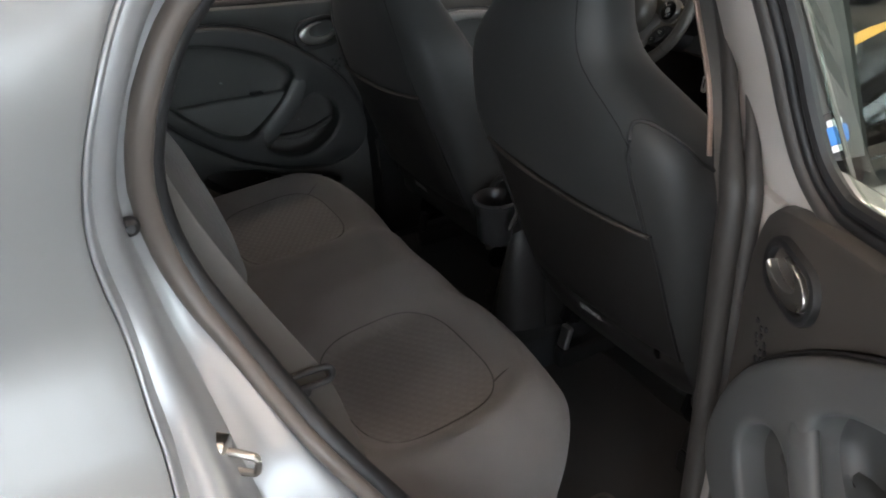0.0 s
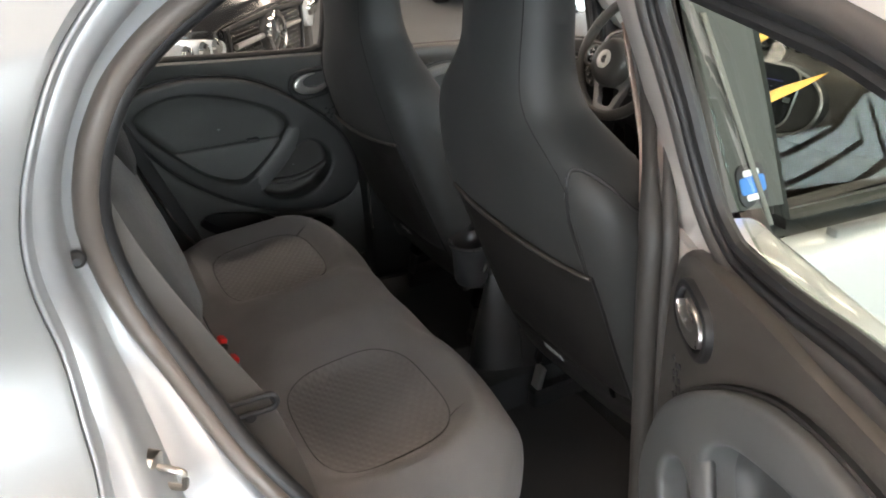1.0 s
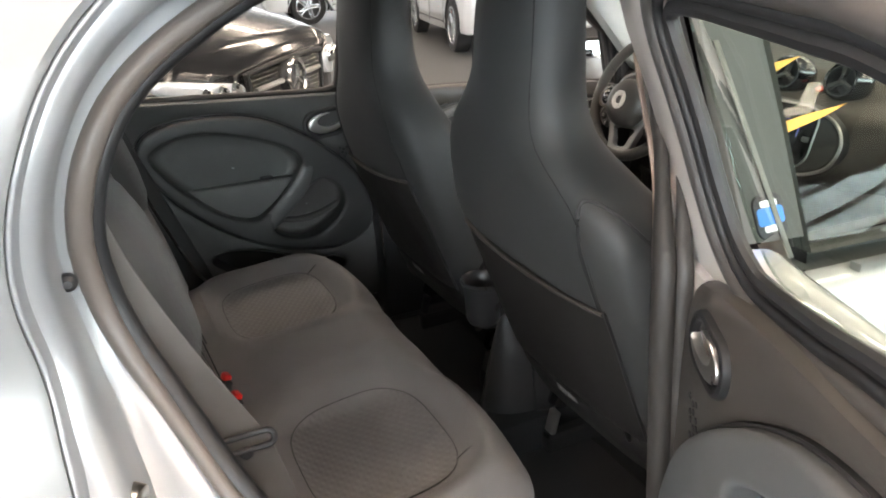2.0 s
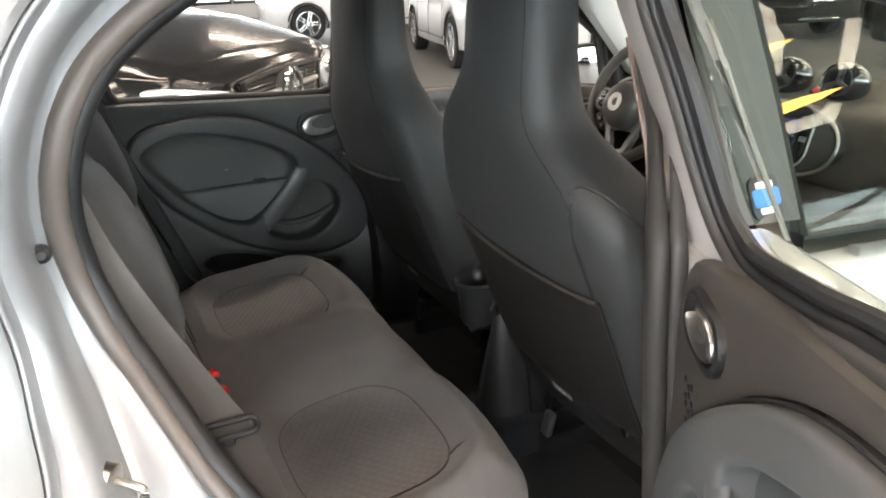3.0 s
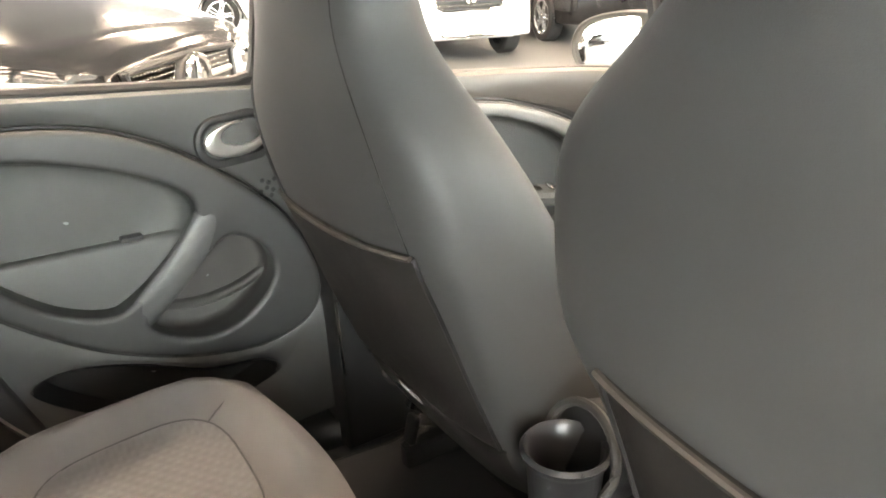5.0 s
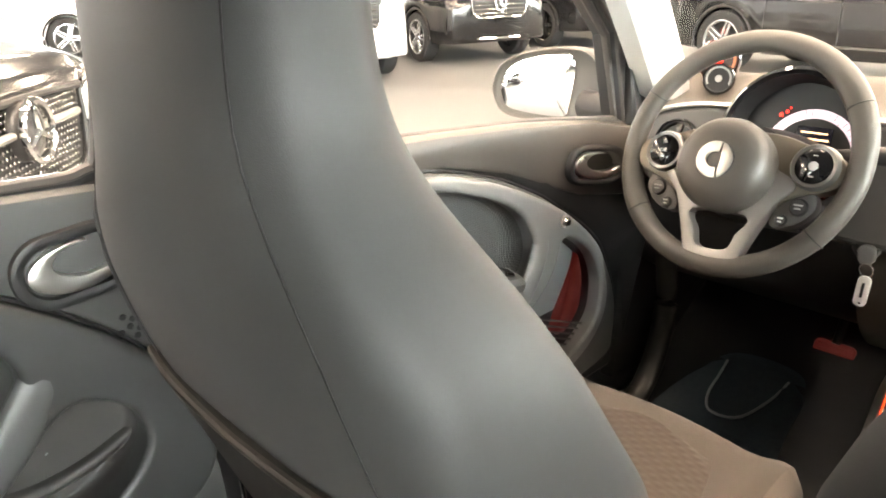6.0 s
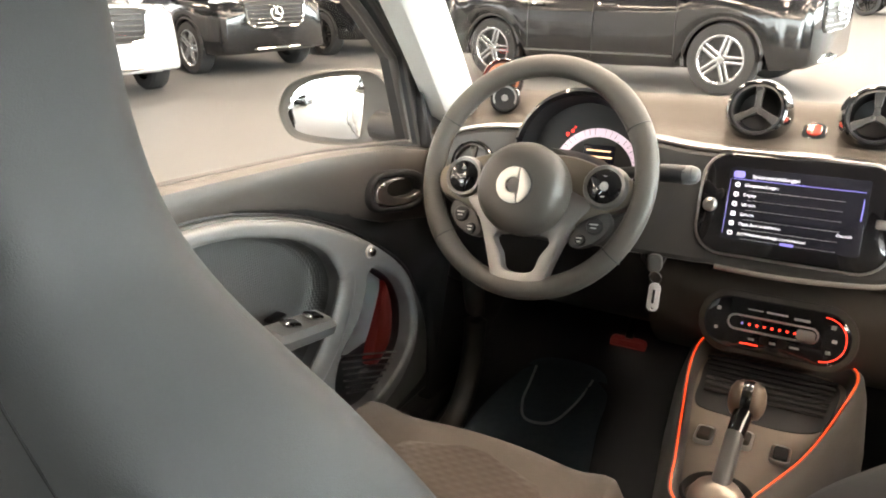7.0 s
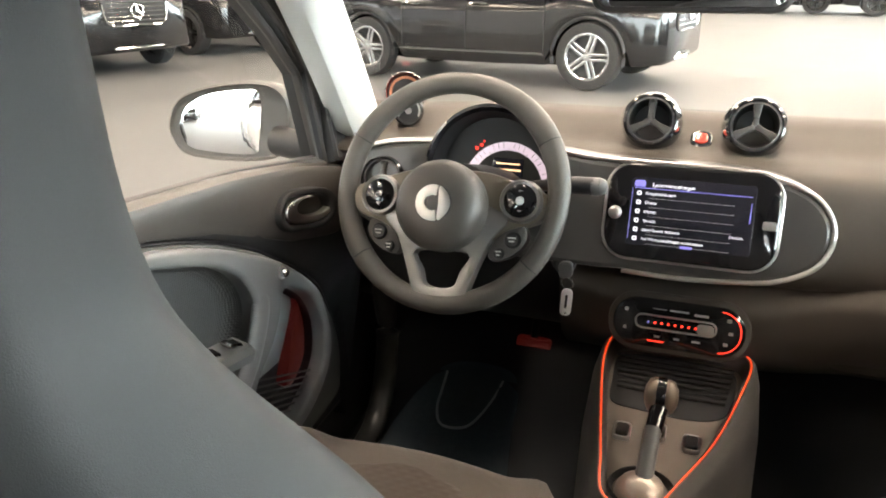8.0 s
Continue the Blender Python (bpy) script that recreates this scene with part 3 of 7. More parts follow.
# left rear quarter and its window hole: closed trim by the bench
bm = bmesh.new()
o = [(0.275, 1.10), (0.30, 1.0), (0.37, 0.80), (0.45, 0.58), (0.50, 0.42), (0.0, 0.42), (-0.35, 0.6), (-0.40, 0.95), (-0.2, 1.3), (0.1, 1.40), (0.28, 1.38), (0.215, 1.25), (0.21, 1.15)]
plate(bm, o, lambda u, v, d: Vector((u, 0.645 - lean(v) - d, v)), -0.03, 0.0, 0.01)
part("rear_side_trim", bm, M_BLACK, car, "black rear side lining")
bm = bmesh.new()
tube(bm, cr([(0.269, 0.640, 0.988), (0.295, 0.640, 0.913), (0.321, 0.640, 0.829), (0.350, 0.640, 0.751), (0.391, 0.640, 0.645), (0.448, 0.640, 0.562)], 6), 0.0045, n=6)
part("door_edge_strip", bm, M_CHROME, car, "bright strip at the door's rear edge")
bm = bmesh.new()
tube(bm, cr([(1.885, 0.615, 0.82), (1.915, 0.605, 0.70), (1.928, 0.602, 0.60), (1.918, 0.602, 0.51), (1.88, 0.602, 0.43), (1.80, 0.602, 0.375), (1.6, 0.61, 0.36)], 5), 0.026, n=14, flat=0.7)
part("front_door_seal", bm, mat("black_doorway_rubber", (0.014, 0.0138, 0.0135), 0.34, 0, 0.1, 20, bump=0.1, bump_scale=900), car, "thick black seal round the driver's doorway")
bm = bmesh.new()
tube(bm, [(0.925, 0.612, 0.684), (0.927, 0.612, 0.60), (0.930, 0.612, 0.535)], 0.003, n=6)
part("pillar_edge_strip", bm, M_CHROME, car)


# bonnet, wings, bumpers and wheels that close the car outside
for nm, rows_, lab in (
        ("bonnet", [[(x, y, z - 0.05 * (y / 0.62) ** 2) for y in np.linspace(-0.6, 0.6, 9)] for x, z in ((2.31, 0.965), (2.45, 0.925), (2.6, 0.87), (2.72, 0.79))], "short silver bonnet"),
        ("front_bumper", [[(x - 0.16 * (y / 0.7) ** 2, y, z) for y in np.linspace(-0.7, 0.7, 9)] for x, z in ((2.72, 0.79), (2.80, 0.66), (2.82, 0.45), (2.76, 0.24))], "rounded silver front bumper"),
        ("tailgate", [[(x + 0.10 * (y / 0.7) ** 2, y, z) for y in np.linspace(-0.72, 0.72, 9)] for x, z in ((-0.56, 1.0), (-0.62, 0.85), (-0.64, 0.6), (-0.58, 0.3))], "silver tailgate and rear bumper")):
    bm = bmesh.new()
    grid(bm, rows_)
    shell(part(nm, bm, M_SILVER, car, lab), 0.012)
for side in (1, -1):
    bm = bmesh.new()
    rows_ = []
    for i, x in enumerate(np.linspace(2.0, 2.66, 12)):
        arch = math.sqrt(max(0.0, 0.335 ** 2 - (x - 2.46) ** 2))
        lo = max(0.26, 0.29 + arch if arch > 0 else 0.26)
        top = 0.965 - 0.24 * ((x - 2.0) / 0.66) ** 2
        rows_.append([(x, side * (0.765 - 0.03 * t * t - 0.09 * max(0, (x - 2.4) / 0.26) ** 2), lo + (top - lo) * t) for t in (0, 0.25, 0.5, 0.75, 0.95)] + [(x, side * 0.60, top + 0.01)])
    grid(bm, rows_)
    shell(part("front_wing", bm, M_SILVER, car), 0.01)
    for ax in (0.0, 2.46):
        m = Matrix.Translation((ax, side * 0.665, 0.29)) @ pose(0, 0, 0, -90 * side, 0, 0)
        bm = bmesh.new()
        lathe(bm, [(0.19, -0.08), (0.275, -0.085), (0.29, -0.06), (0.29, 0.05), (0.278, 0.078), (0.235, 0.086), (0.195, 0.075)], m, 36, caps=False)
        wh = part("wheel", bm, M_TYRE, car, "tyre on alloy wheel")
        bm = bmesh.new()
        lathe(bm, [(0.20, 0.08), (0.185, 0.08), (0.175, 0.03), (0.05, 0.02), (0.0001, 0.03)], m, 32, caps=False)
        part("rim", bm, M_RIMDARK, wh)
        for k in range(7):
            q = m @ pose(0, 0, 0, 0, 0, 360 / 7 * k)
            bm = bmesh.new()
            plate(bm, [(0.02, -0.014), (0.19, -0.02), (0.19, 0.02), (0.02, 0.014)], lambda u, v, d: q @ Vector((u, v, d)), 0.03, 0.07, 0.005)
            part("spoke", bm, M_RIM, wh)
bm = bmesh.new()
rows_ = []
for x in np.linspace(-0.62, 0.45, 14):
    arch = math.sqrt(max(0.0, 0.335 ** 2 - x ** 2))
    lo = max(0.26, 0.29 + arch if arch > 0 else 0.26)
    rows_.append([(x, 0.77 - 0.03 * t * t - 0.08 * max(0, (-x - 0.3) / 0.3) ** 2, lo + (0.98 - lo) * t) for t in (0, 0.25, 0.5, 0.75, 1.0)])
grid(bm, rows_)
shell(part("rear_wing", bm, M_QUARTER, car), 0.01)


# ---- doors ----
def door(name, f, spec, label, at):
    """A car door. f maps (x, z, inward depth) of the closed left door to the world."""
    d = thing(name, at, label, "car door", "car doors")
    trim = spec["trim"]
    oval, pocket, swoosh = (cr(spec[k], 6, True) for k in ("oval", "pocket", "swoosh"))
    oval, pocket, swoosh = ([(p.x, p.y) for p in c] for c in ([Vector((*q, 0)) if len(q) == 2 else q for q in o] for o in (oval, pocket, swoosh)))
    low = [(p[0], p[1]) for p in cr([(*p, 0) for p in spec["low"]], 6, True)] if spec.get("low") else None
    bm = bmesh.new()
    plate(bm, trim, f, -0.03, 0.0, 0.012, [swoosh] + ([low] if low else []))
    panel = part("trim_panel", bm, spec.get("lining", M_PANEL), d, "dark grained door lining")
    # moulded field with the loudspeaker dish and the pocket let into it
    frame_line = [(p[0], p[1]) for p in cr(spec["moulding"], 6, True)] if "moulding" in spec else None
    bm = bmesh.new()
    if frame_line:
        plate(bm, offset2(swoosh, 0.003), f, -0.02, 0.006, 0.007, [offset2(oval, -0.006), offset2(pocket, -0.006)])
    else:
        plate(bm, offset2(swoosh, 0.003), f, -0.02, 0.016, 0.011, [oval, pocket], 6)
    field = part("raised_field", bm, spec.get("field", M_FIELD), d, sharp=1.2)
    if frame_line:
        bm = bmesh.new()
        plate(bm, frame_line, f, -0.01, 0.022, 0.010, [oval, pocket], 6)
        part("moulding", bm, M_PALELIP, field, "pale grey forked moulding round dish and pocket", sharp=1.2)
    bm = bmesh.new()
    tube(bm, [f(u, v, 0.0010) for u, v in swoosh], 0.0022, closed=True, n=5, up=f(0.5, 0.8, 1) - f(0.5, 0.8, 0))
    part("rim_groove", bm, M_FRAME, field)
    # loudspeaker dish
    cx, cz = sum(p[0] for p in oval) / len(oval), sum(p[1] for p in oval) / len(oval)
    bm = bmesh.new()
    rows = []
    for s, dep in ((1.0, 0.004), (1.005, -0.008), (1.0, -0.022), (0.97, -0.034), (0.92, -0.041), (0.85, -0.044), (0.6, -0.044), (0.3, -0.044), (0.02, -0.044)):
        rows.append([f(cx + (u - cx) * s, cz + (v - cz) * s, dep) for u, v in oval])
    rings(bm, rows, caps=False)
    part("speaker_dish", bm, spec.get("dish", M_DISH), field, "finely grained loudspeaker cover")
    # shelf across the dish, its lower half standing forward
    if "shelf" in spec:
        v0 = spec["shelf"]
        us = [p[0] + (q[0] - p[0]) * (v0 - p[1]) / (q[1] - p[1]) for p, q in zip(oval, oval[1:] + oval[:1]) if (p[1] - v0) * (q[1] - v0) < 0]
        bm = bmesh.new()
        rows = []
        for u in np.linspace(min(us) + 0.004, max(us) - 0.004, 25):
            cross = [p[1] + (q[1] - p[1]) * (u - p[0]) / (q[0] - p[0]) for p, q in zip(oval, oval[1:] + oval[:1]) if (p[0] - u) * (q[0] - u) < 0]
            vb = min(cross + [v0 - 0.004])
            rows.append([f(u, v, n_) for v, n_ in ((v0, -0.046), (v0 + 0.001, -0.034), (v0 - 0.003, -0.029), (v0 - 0.008, -0.0275), (v0 + 0.5 * (vb - v0), -0.026), (vb, -0.022))])
        grid(bm, rows)
        part("dish_shelf", bm, spec.get("dish", M_DISH), field, "lower half of the dish standing forward", sharp=1.2)
    # pocket bottom and shelf lip
    px, pz = sum(p[0] for p in pocket) / len(pocket), sum(p[1] for p in pocket) / len(pocket)
    bm = bmesh.new()
    rows = []
    for s, dep in ((1.01, 0.004), (1.03, -0.02), (1.03, -0.042), (0.97, -0.053), (0.9, -0.055), (0.6, -0.055), (0.02, -0.055)):
        rows.append([f(px + (u - px) * s, pz + (v - pz) * s, dep) for u, v in pocket])
    rings(bm, rows, caps=False)
    part("door_pocket", bm, spec.get("pocket_mat", M_SOFT), field, "grained pocket lining", sharp=1.2)
    if "ledge" in spec:
        bm = bmesh.new()
        ledge = cr([(*p, 0) for p in spec["ledge"]], 5)
        rows = [[f(p.x, p.y + dv, dep) for p in ledge] for dv, dep in ((0.004, -0.056), (0.004, -0.046), (0.001, -0.041), (-0.006, -0.040), (-0.012, -0.044), (-0.016, -0.056))]
        grid(bm, rows)
        part("pocket_ledge", bm, spec.get("pocket_mat", M_SOFT), field, "curved ledge in the pocket", sharp=1.2)
    # pull bar between dish and pocket
    bm = bmesh.new()
    bar = spec["bar"]
    c = cr([f(u, v, n_) for u, v, n_ in bar], 8)
    tube(bm, c, lambda t: spec["bar_r"] * (1.0 - 0.45 * abs(2 * t - 1) ** 5), n=18, up=f(0.5, 0.8, 1) - f(0.5, 0.8, 0), flat=0.42)
    part("pull_handle", bm, spec.get("bar_mat", M_RIMLIP), d, "satin grey pull handle", sharp=1.2)
    bm = bmesh.new()
    plate(bm, rrect(0.034, 0.007, 0.003, 3, (cx + 0.085, cz - 0.040)), f, -0.05, -0.0255, 0.001)
    part("grip_slot", bm, M_FRAME, field)
    if "knob" in spec:
        bm = bmesh.new()
        plate(bm, rrect(0.026, 0.026, 0.0129, 6, spec["knob"]), f, 0.012, 0.0245, 0.004)
        part("tweeter_cap", bm, M_SATIN, d)
    if low:
        bm = bmesh.new()
        lx, lz = sum(p[0] for p in low) / len(low), sum(p[1] for p in low) / len(low)
        rings(bm, [[f(lx + (u - lx) * s, lz + (v - lz) * s, dep) for u, v in low] for s, dep in ((1.03, -0.002), (0.97, -0.02), (0.9, -0.05), (0.02, -0.055))], caps=False)
        part("map_pocket", bm, M_BLACK, d)
    # inner handle: bowl, bezel and lever
    hx, hz, tilt = spec["handle"]
    hs_ = spec.get("handle_size", 1.0)
    turn = lambda u, v: (hx + hs_ * (u * math.cos(tilt) - v * math.sin(tilt)), hz + hs_ * (u * math.sin(tilt) + v * math.cos(tilt)))
    hf = lambda u, v, n_: f(u, v, n_ + spec.get("handle_lift", 0.0))
    ho = [turn(u, v) for u, v in rrect(0.132, 0.084, 0.041, 7)]
    bm = bmesh.new()
    plate(bm, ho, hf, -0.01, 0.009, 0.005, [[turn(u, v) for u, v in rrect(0.104, 0.056, 0.0275, 7)]])
    hb = part("handle_bezel", bm, M_BLACK, d)
    bm = bmesh.new()
    inner = [turn(u, v) for u, v in rrect(0.106, 0.058, 0.0285, 7)]
    rings(bm, [[hf(hx + (u - hx) * s, hz + (v - hz) * s, dep) for u, v in inner] for s, dep in ((1.0, 0.003), (0.93, -0.012), (0.7, -0.022), (0.02, -0.024))], caps=False)
    part("handle_bowl", bm, M_BLACK, hb)
    bm = bmesh.new()
    crescent = [turn(0.051 * math.cos(a), 0.0275 * math.sin(a)) for a in np.linspace(radians(80), radians(345), 26)]
    crescent += [turn(0.012 + 0.0365 * math.cos(a), 0.0065 + 0.0185 * math.sin(a)) for a in np.linspace(radians(340), radians(85), 24)]
    plate(bm, crescent, hf, -0.004, 0.0105, 0.002)
    part("handle_lever", bm, M_LEVER, hb, "chrome door opener lever")
    # window frame, seals and glass
    win = [(p[0], p[1]) for p in cr([(*p, 0) for p in spec["window"]], 6, True)] if spec.get("round_window", True) else spec["window"]
    outer = spec["frame"]
    bm = bmesh.new()
    plate(bm, outer, f, -0.046 if "frame_round" in spec else -0.065, -0.025, spec.get("frame_round", 0.008), [offset2(win, -0.009 if "frame_round" in spec else 0.0)])
    part("window_frame", bm, spec.get("frame_mat", M_SILVER), d, "painted window frame")
    bm = bmesh.new()
    up = f(0.5, 0.8, 1) - f(0.5, 0.8, 0)
    wide = spec.get("thick", 1.0)
    tube(bm, [f(u, v, -0.036) for u, v in win], 0.0085 * wide, closed=True, n=8, up=up)
    tube(bm, [f(u, v, -0.028) for u, v in offset2(win, -0.014 * wide)], 0.0062 * wide, closed=True, n=10, up=up)
    part("window_seal", bm, spec.get("seal", M_RUBBER), d, "black window rubber")
    if "frame_round" in spec:
        bm = bmesh.new()
        tube(bm, [f(u, v, -0.024) for u, v in offset2(win, -0.027)], 0.0100, closed=True, n=10, up=up)
        part("lip_seal", bm, M_RUBBER, d, "dark rubber lip seal")
    bm = bmesh.new()
    plate(bm, offset2(win, -0.004), f, -0.058, -0.054, 0.001)
    g = part("glass", bm, spec.get("glass", M_GLASS), d, "lightly tinted door glass")
    g.visible_shadow = False
    # outer skin
    bm = bmesh.new()
    skin = spec["skin"]
    plate(bm, skin, lambda u, v, dd: f(u, v, dd - 0.02 - 0.06 * math.sin(math.pi * min(1, max(0, (v - 0.35) / 0.75)))), -0.03, -0.075, 0.012)
    part("outer_skin", bm, M_WHITE, d, "glossy white outer door skin")
    bm = bmesh.new()
    plate(bm, [(p[0] , p[1]) for p in offset2(trim, 0.02)], f, -0.10, -0.080, 0.01)
    part("inner_shell", bm, M_SILVER, d)
    return d


REAR = dict(
    trim=[(0.947, 1.055), (0.947, 0.75), (0.947, 0.43), (0.75, 0.42), (0.60, 0.42), (0.51, 0.46), (0.455, 0.55), (0.36, 0.78), (0.30, 0.92), (0.265, 1.0), (0.258, 1.06), (0.275, 1.092), (0.33, 1.092), (0.45, 1.084), (0.6, 1.074), (0.8, 1.064)],
    oval=[(0.335, 0.952, 0), (0.37, 0.983, 0), (0.43, 0.998, 0), (0.50, 0.995, 0), (0.59, 0.972, 0), (0.67, 0.940, 0), (0.712, 0.910, 0), (0.724, 0.880, 0), (0.714, 0.848, 0), (0.664, 0.796, 0), (0.61, 0.755, 0), (0.57, 0.742, 0), (0.50, 0.769, 0), (0.425, 0.833, 0), (0.362, 0.90, 0)],
    pocket=[(0.627, 0.718, 0), (0.654, 0.741, 0), (0.699, 0.779, 0), (0.742, 0.815, 0), (0.770, 0.829, 0), (0.80, 0.820, 0), (0.827, 0.796, 0), (0.838, 0.766, 0), (0.833, 0.738, 0), (0.807, 0.702, 0), (0.763, 0.674, 0), (0.715, 0.664, 0), (0.666, 0.676, 0), (0.632, 0.698, 0)], ledge=[(0.615, 0.738), (0.645, 0.722), (0.68, 0.711), (0.72, 0.707), (0.76, 0.711), (0.80, 0.722), (0.85, 0.744)],
    swoosh=[(0.303, 0.972, 0), (0.35, 1.025, 0), (0.48, 1.043, 0), (0.62, 1.023, 0), (0.75, 0.955, 0), (0.86, 0.86, 0), (0.912, 0.765, 0), (0.922, 0.69, 0), (0.89, 0.64, 0), (0.83, 0.617, 0), (0.769, 0.615, 0), (0.66, 0.637, 0), (0.53, 0.695, 0), (0.40, 0.80, 0), (0.32, 0.91, 0)],
    low=[(0.447, 0.645), (0.50, 0.660), (0.593, 0.640), (0.70, 0.595), (0.80, 0.58), (0.82, 0.55), (0.70, 0.52), (0.58, 0.545), (0.49, 0.60)],
    bar=[(0.775, 0.915, -0.004), (0.756, 0.885, 0.003), (0.735, 0.855, 0.0075), (0.698, 0.808, 0.011), (0.650, 0.760, 0.009), (0.606, 0.718, 0.003), (0.575, 0.690, -0.006)], bar_r=0.026,
    handle=(0.805, 0.985, 0.10), shelf=0.842,
    window=[(0.856, 1.105), (0.852, 1.30), (0.845, 1.41), (0.78, 1.437), (0.60, 1.425), (0.45, 1.39), (0.36, 1.335), (0.30, 1.26), (0.285, 1.17), (0.30, 1.105), (0.36, 1.095), (0.6, 1.080), (0.78, 1.070), (0.838, 1.074)],
    frame=[(0.945, 1.05), (0.945, 1.46), (0.80, 1.485), (0.58, 1.475), (0.42, 1.44), (0.31, 1.375), (0.245, 1.29), (0.225, 1.18), (0.24, 1.05), (0.5, 1.04)],
    skin=[(0.95, 1.06), (0.95, 0.7), (0.95, 0.36), (0.60, 0.35), (0.50, 0.42), (0.40, 0.60), (0.32, 0.78), (0.235, 0.95), (0.22, 1.06), (0.27, 1.085), (0.5, 1.08)],
)
FRONT = dict(
    trim=[(1.03, 1.045), (1.2, 1.04), (1.35, 1.032), (1.55, 1.018), (1.726, 1.002), (1.80, 0.985), (1.85, 0.93), (1.88, 0.8), (1.88, 0.43), (1.4, 0.42), (1.06, 0.42), (1.03, 0.7)],
    oval=[(1.10, 0.90, 0), (1.17, 0.945, 0), (1.25, 0.960, 0), (1.334, 0.950, 0), (1.393, 0.932, 0), (1.451, 0.911, 0), (1.495, 0.886, 0), (1.529, 0.856, 0), (1.551, 0.815, 0), (1.551, 0.773, 0), (1.528, 0.736, 0), (1.481, 0.693, 0), (1.40, 0.63, 0), (1.28, 0.58, 0), (1.15, 0.61, 0), (1.08, 0.75, 0)],
    pocket=[(1.633, 0.788, 0), (1.659, 0.789, 0), (1.713, 0.750, 0), (1.755, 0.693, 0), (1.764, 0.646, 0), (1.751, 0.590, 0), (1.70, 0.550, 0), (1.624, 0.523, 0), (1.55, 0.54, 0), (1.515, 0.59, 0), (1.532, 0.655, 0), (1.591, 0.709, 0), (1.62, 0.751, 0)],
    moulding=[(1.055, 0.90, 0), (1.12, 0.957, 0), (1.22, 0.984, 0), (1.332, 0.974, 0), (1.39, 0.960, 0), (1.457, 0.938, 0), (1.535, 0.904, 0), (1.609, 0.865, 0), (1.656, 0.835, 0), (1.710, 0.785, 0), (1.765, 0.715, 0), (1.790, 0.644, 0), (1.780, 0.583, 0), (1.736, 0.533, 0), (1.655, 0.497, 0), (1.5, 0.475, 0), (1.3, 0.48, 0), (1.12, 0.55, 0), (1.045, 0.72, 0)],
    swoosh=[(1.045, 0.91, 0), (1.12, 0.965, 0), (1.22, 0.992, 0), (1.335, 0.982, 0), (1.46, 0.946, 0), (1.54, 0.912, 0), (1.62, 0.868, 0), (1.715, 0.795, 0), (1.80, 0.70, 0), (1.84, 0.61, 0), (1.845, 0.52, 0), (1.80, 0.46, 0), (1.5, 0.44, 0), (1.2, 0.48, 0), (1.05, 0.62, 0)],
    bar=[(1.590, 0.860, -0.012), (1.580, 0.820, 0.010), (1.566, 0.775, 0.016), (1.515, 0.705, 0.020), (1.445, 0.645, 0.016), (1.37, 0.59, -0.02)], bar_r=0.024,
    handle=(1.704, 0.926, -0.12), handle_size=0.92, handle_lift=0.016, knob=(1.634, 0.830),
    window=[(1.03, 1.045), (1.02, 1.25), (1.02, 1.43), (1.2, 1.45), (1.34, 1.42), (1.44, 1.348), (1.527, 1.290), (1.621, 1.238), (1.752, 1.156), (1.783, 1.0), (1.6, 1.012), (1.3, 1.032)], round_window=False,
    frame=[(0.99, 1.03), (0.985, 1.49), (1.2, 1.50), (1.36, 1.465), (1.465, 1.385), (1.56, 1.322), (1.665, 1.262), (1.80, 1.172), (1.91, 1.085), (1.985, 1.0), (1.96, 0.97), (1.7, 0.98), (1.3, 1.0)],
    skin=[(0.96, 1.03), (1.4, 1.005), (1.80, 0.965), (1.98, 0.94), (2.0, 0.7), (1.95, 0.36), (1.4, 0.35), (0.96, 0.36), (0.958, 0.7)],
    dish=M_PERF, field=M_PERF, pocket_mat=M_BLACK, bar_mat=M_PALELIP, glass=M_GLASS, frame_mat=M_BLACK, lining=M_BLACK,
)


def f_left_rear(x, z, n):
    return Vector((x, 0.67 - n - lean(z), z))


def f_left_front(x, z, n):
    n += 0.085 * smooth(1.64, 1.88, x) * smooth(0.68, 0.86, z) * smooth(1.08, 0.99, z)
    return Vector((x, 0.68 - n - lean(z), z))


def f_right_front(x, z, n):
    return Vector((x, -(0.65 - n - lean(z)), z))


OPEN_AT, OPEN_TURN = Vector((0.80, -0.70, 0)), 62.0
OPEN_DIR = Vector((-math.cos(radians(OPEN_TURN)), -math.sin(radians(OPEN_TURN)), 0))
OPEN_IN = Vector((-math.sin(radians(OPEN_TURN)), math.cos(radians(OPEN_TURN)), 0))


def f_right_rear(x, z, n):
    p = OPEN_AT + OPEN_DIR * (0.947 - x) + OPEN_IN * (n + 0.30 * max(0.0, z - 1.06))
    p.z = z + 0.03 + 0.06 * (0.947 - x)
    return p


OPEN_WINDOW = [(0.938, 1.30), (0.915, 1.25), (0.898, 1.205), (0.886, 1.155), (0.866, 1.108), (0.838, 1.084), (0.80, 1.076), (0.68, 1.088), (0.585, 1.104), (0.45, 1.115), (0.37, 1.13), (0.315, 1.15), (0.31, 1.187), (0.35, 1.232), (0.43, 1.274), (0.553, 1.304), (0.633, 1.312), (0.723, 1.319), (0.86, 1.328), (0.93, 1.325)]
OPEN_FRAME = [(1.04, 1.0), (1.062, 1.15), (1.085, 1.225), (1.125, 1.30), (1.125, 1.376), (1.06, 1.402), (0.88, 1.408), (0.70, 1.394), (0.537, 1.369), (0.408, 1.336), (0.318, 1.29), (0.266, 1.233), (0.248, 1.158), (0.26, 1.05), (0.52, 1.035), (0.845, 1.0)]
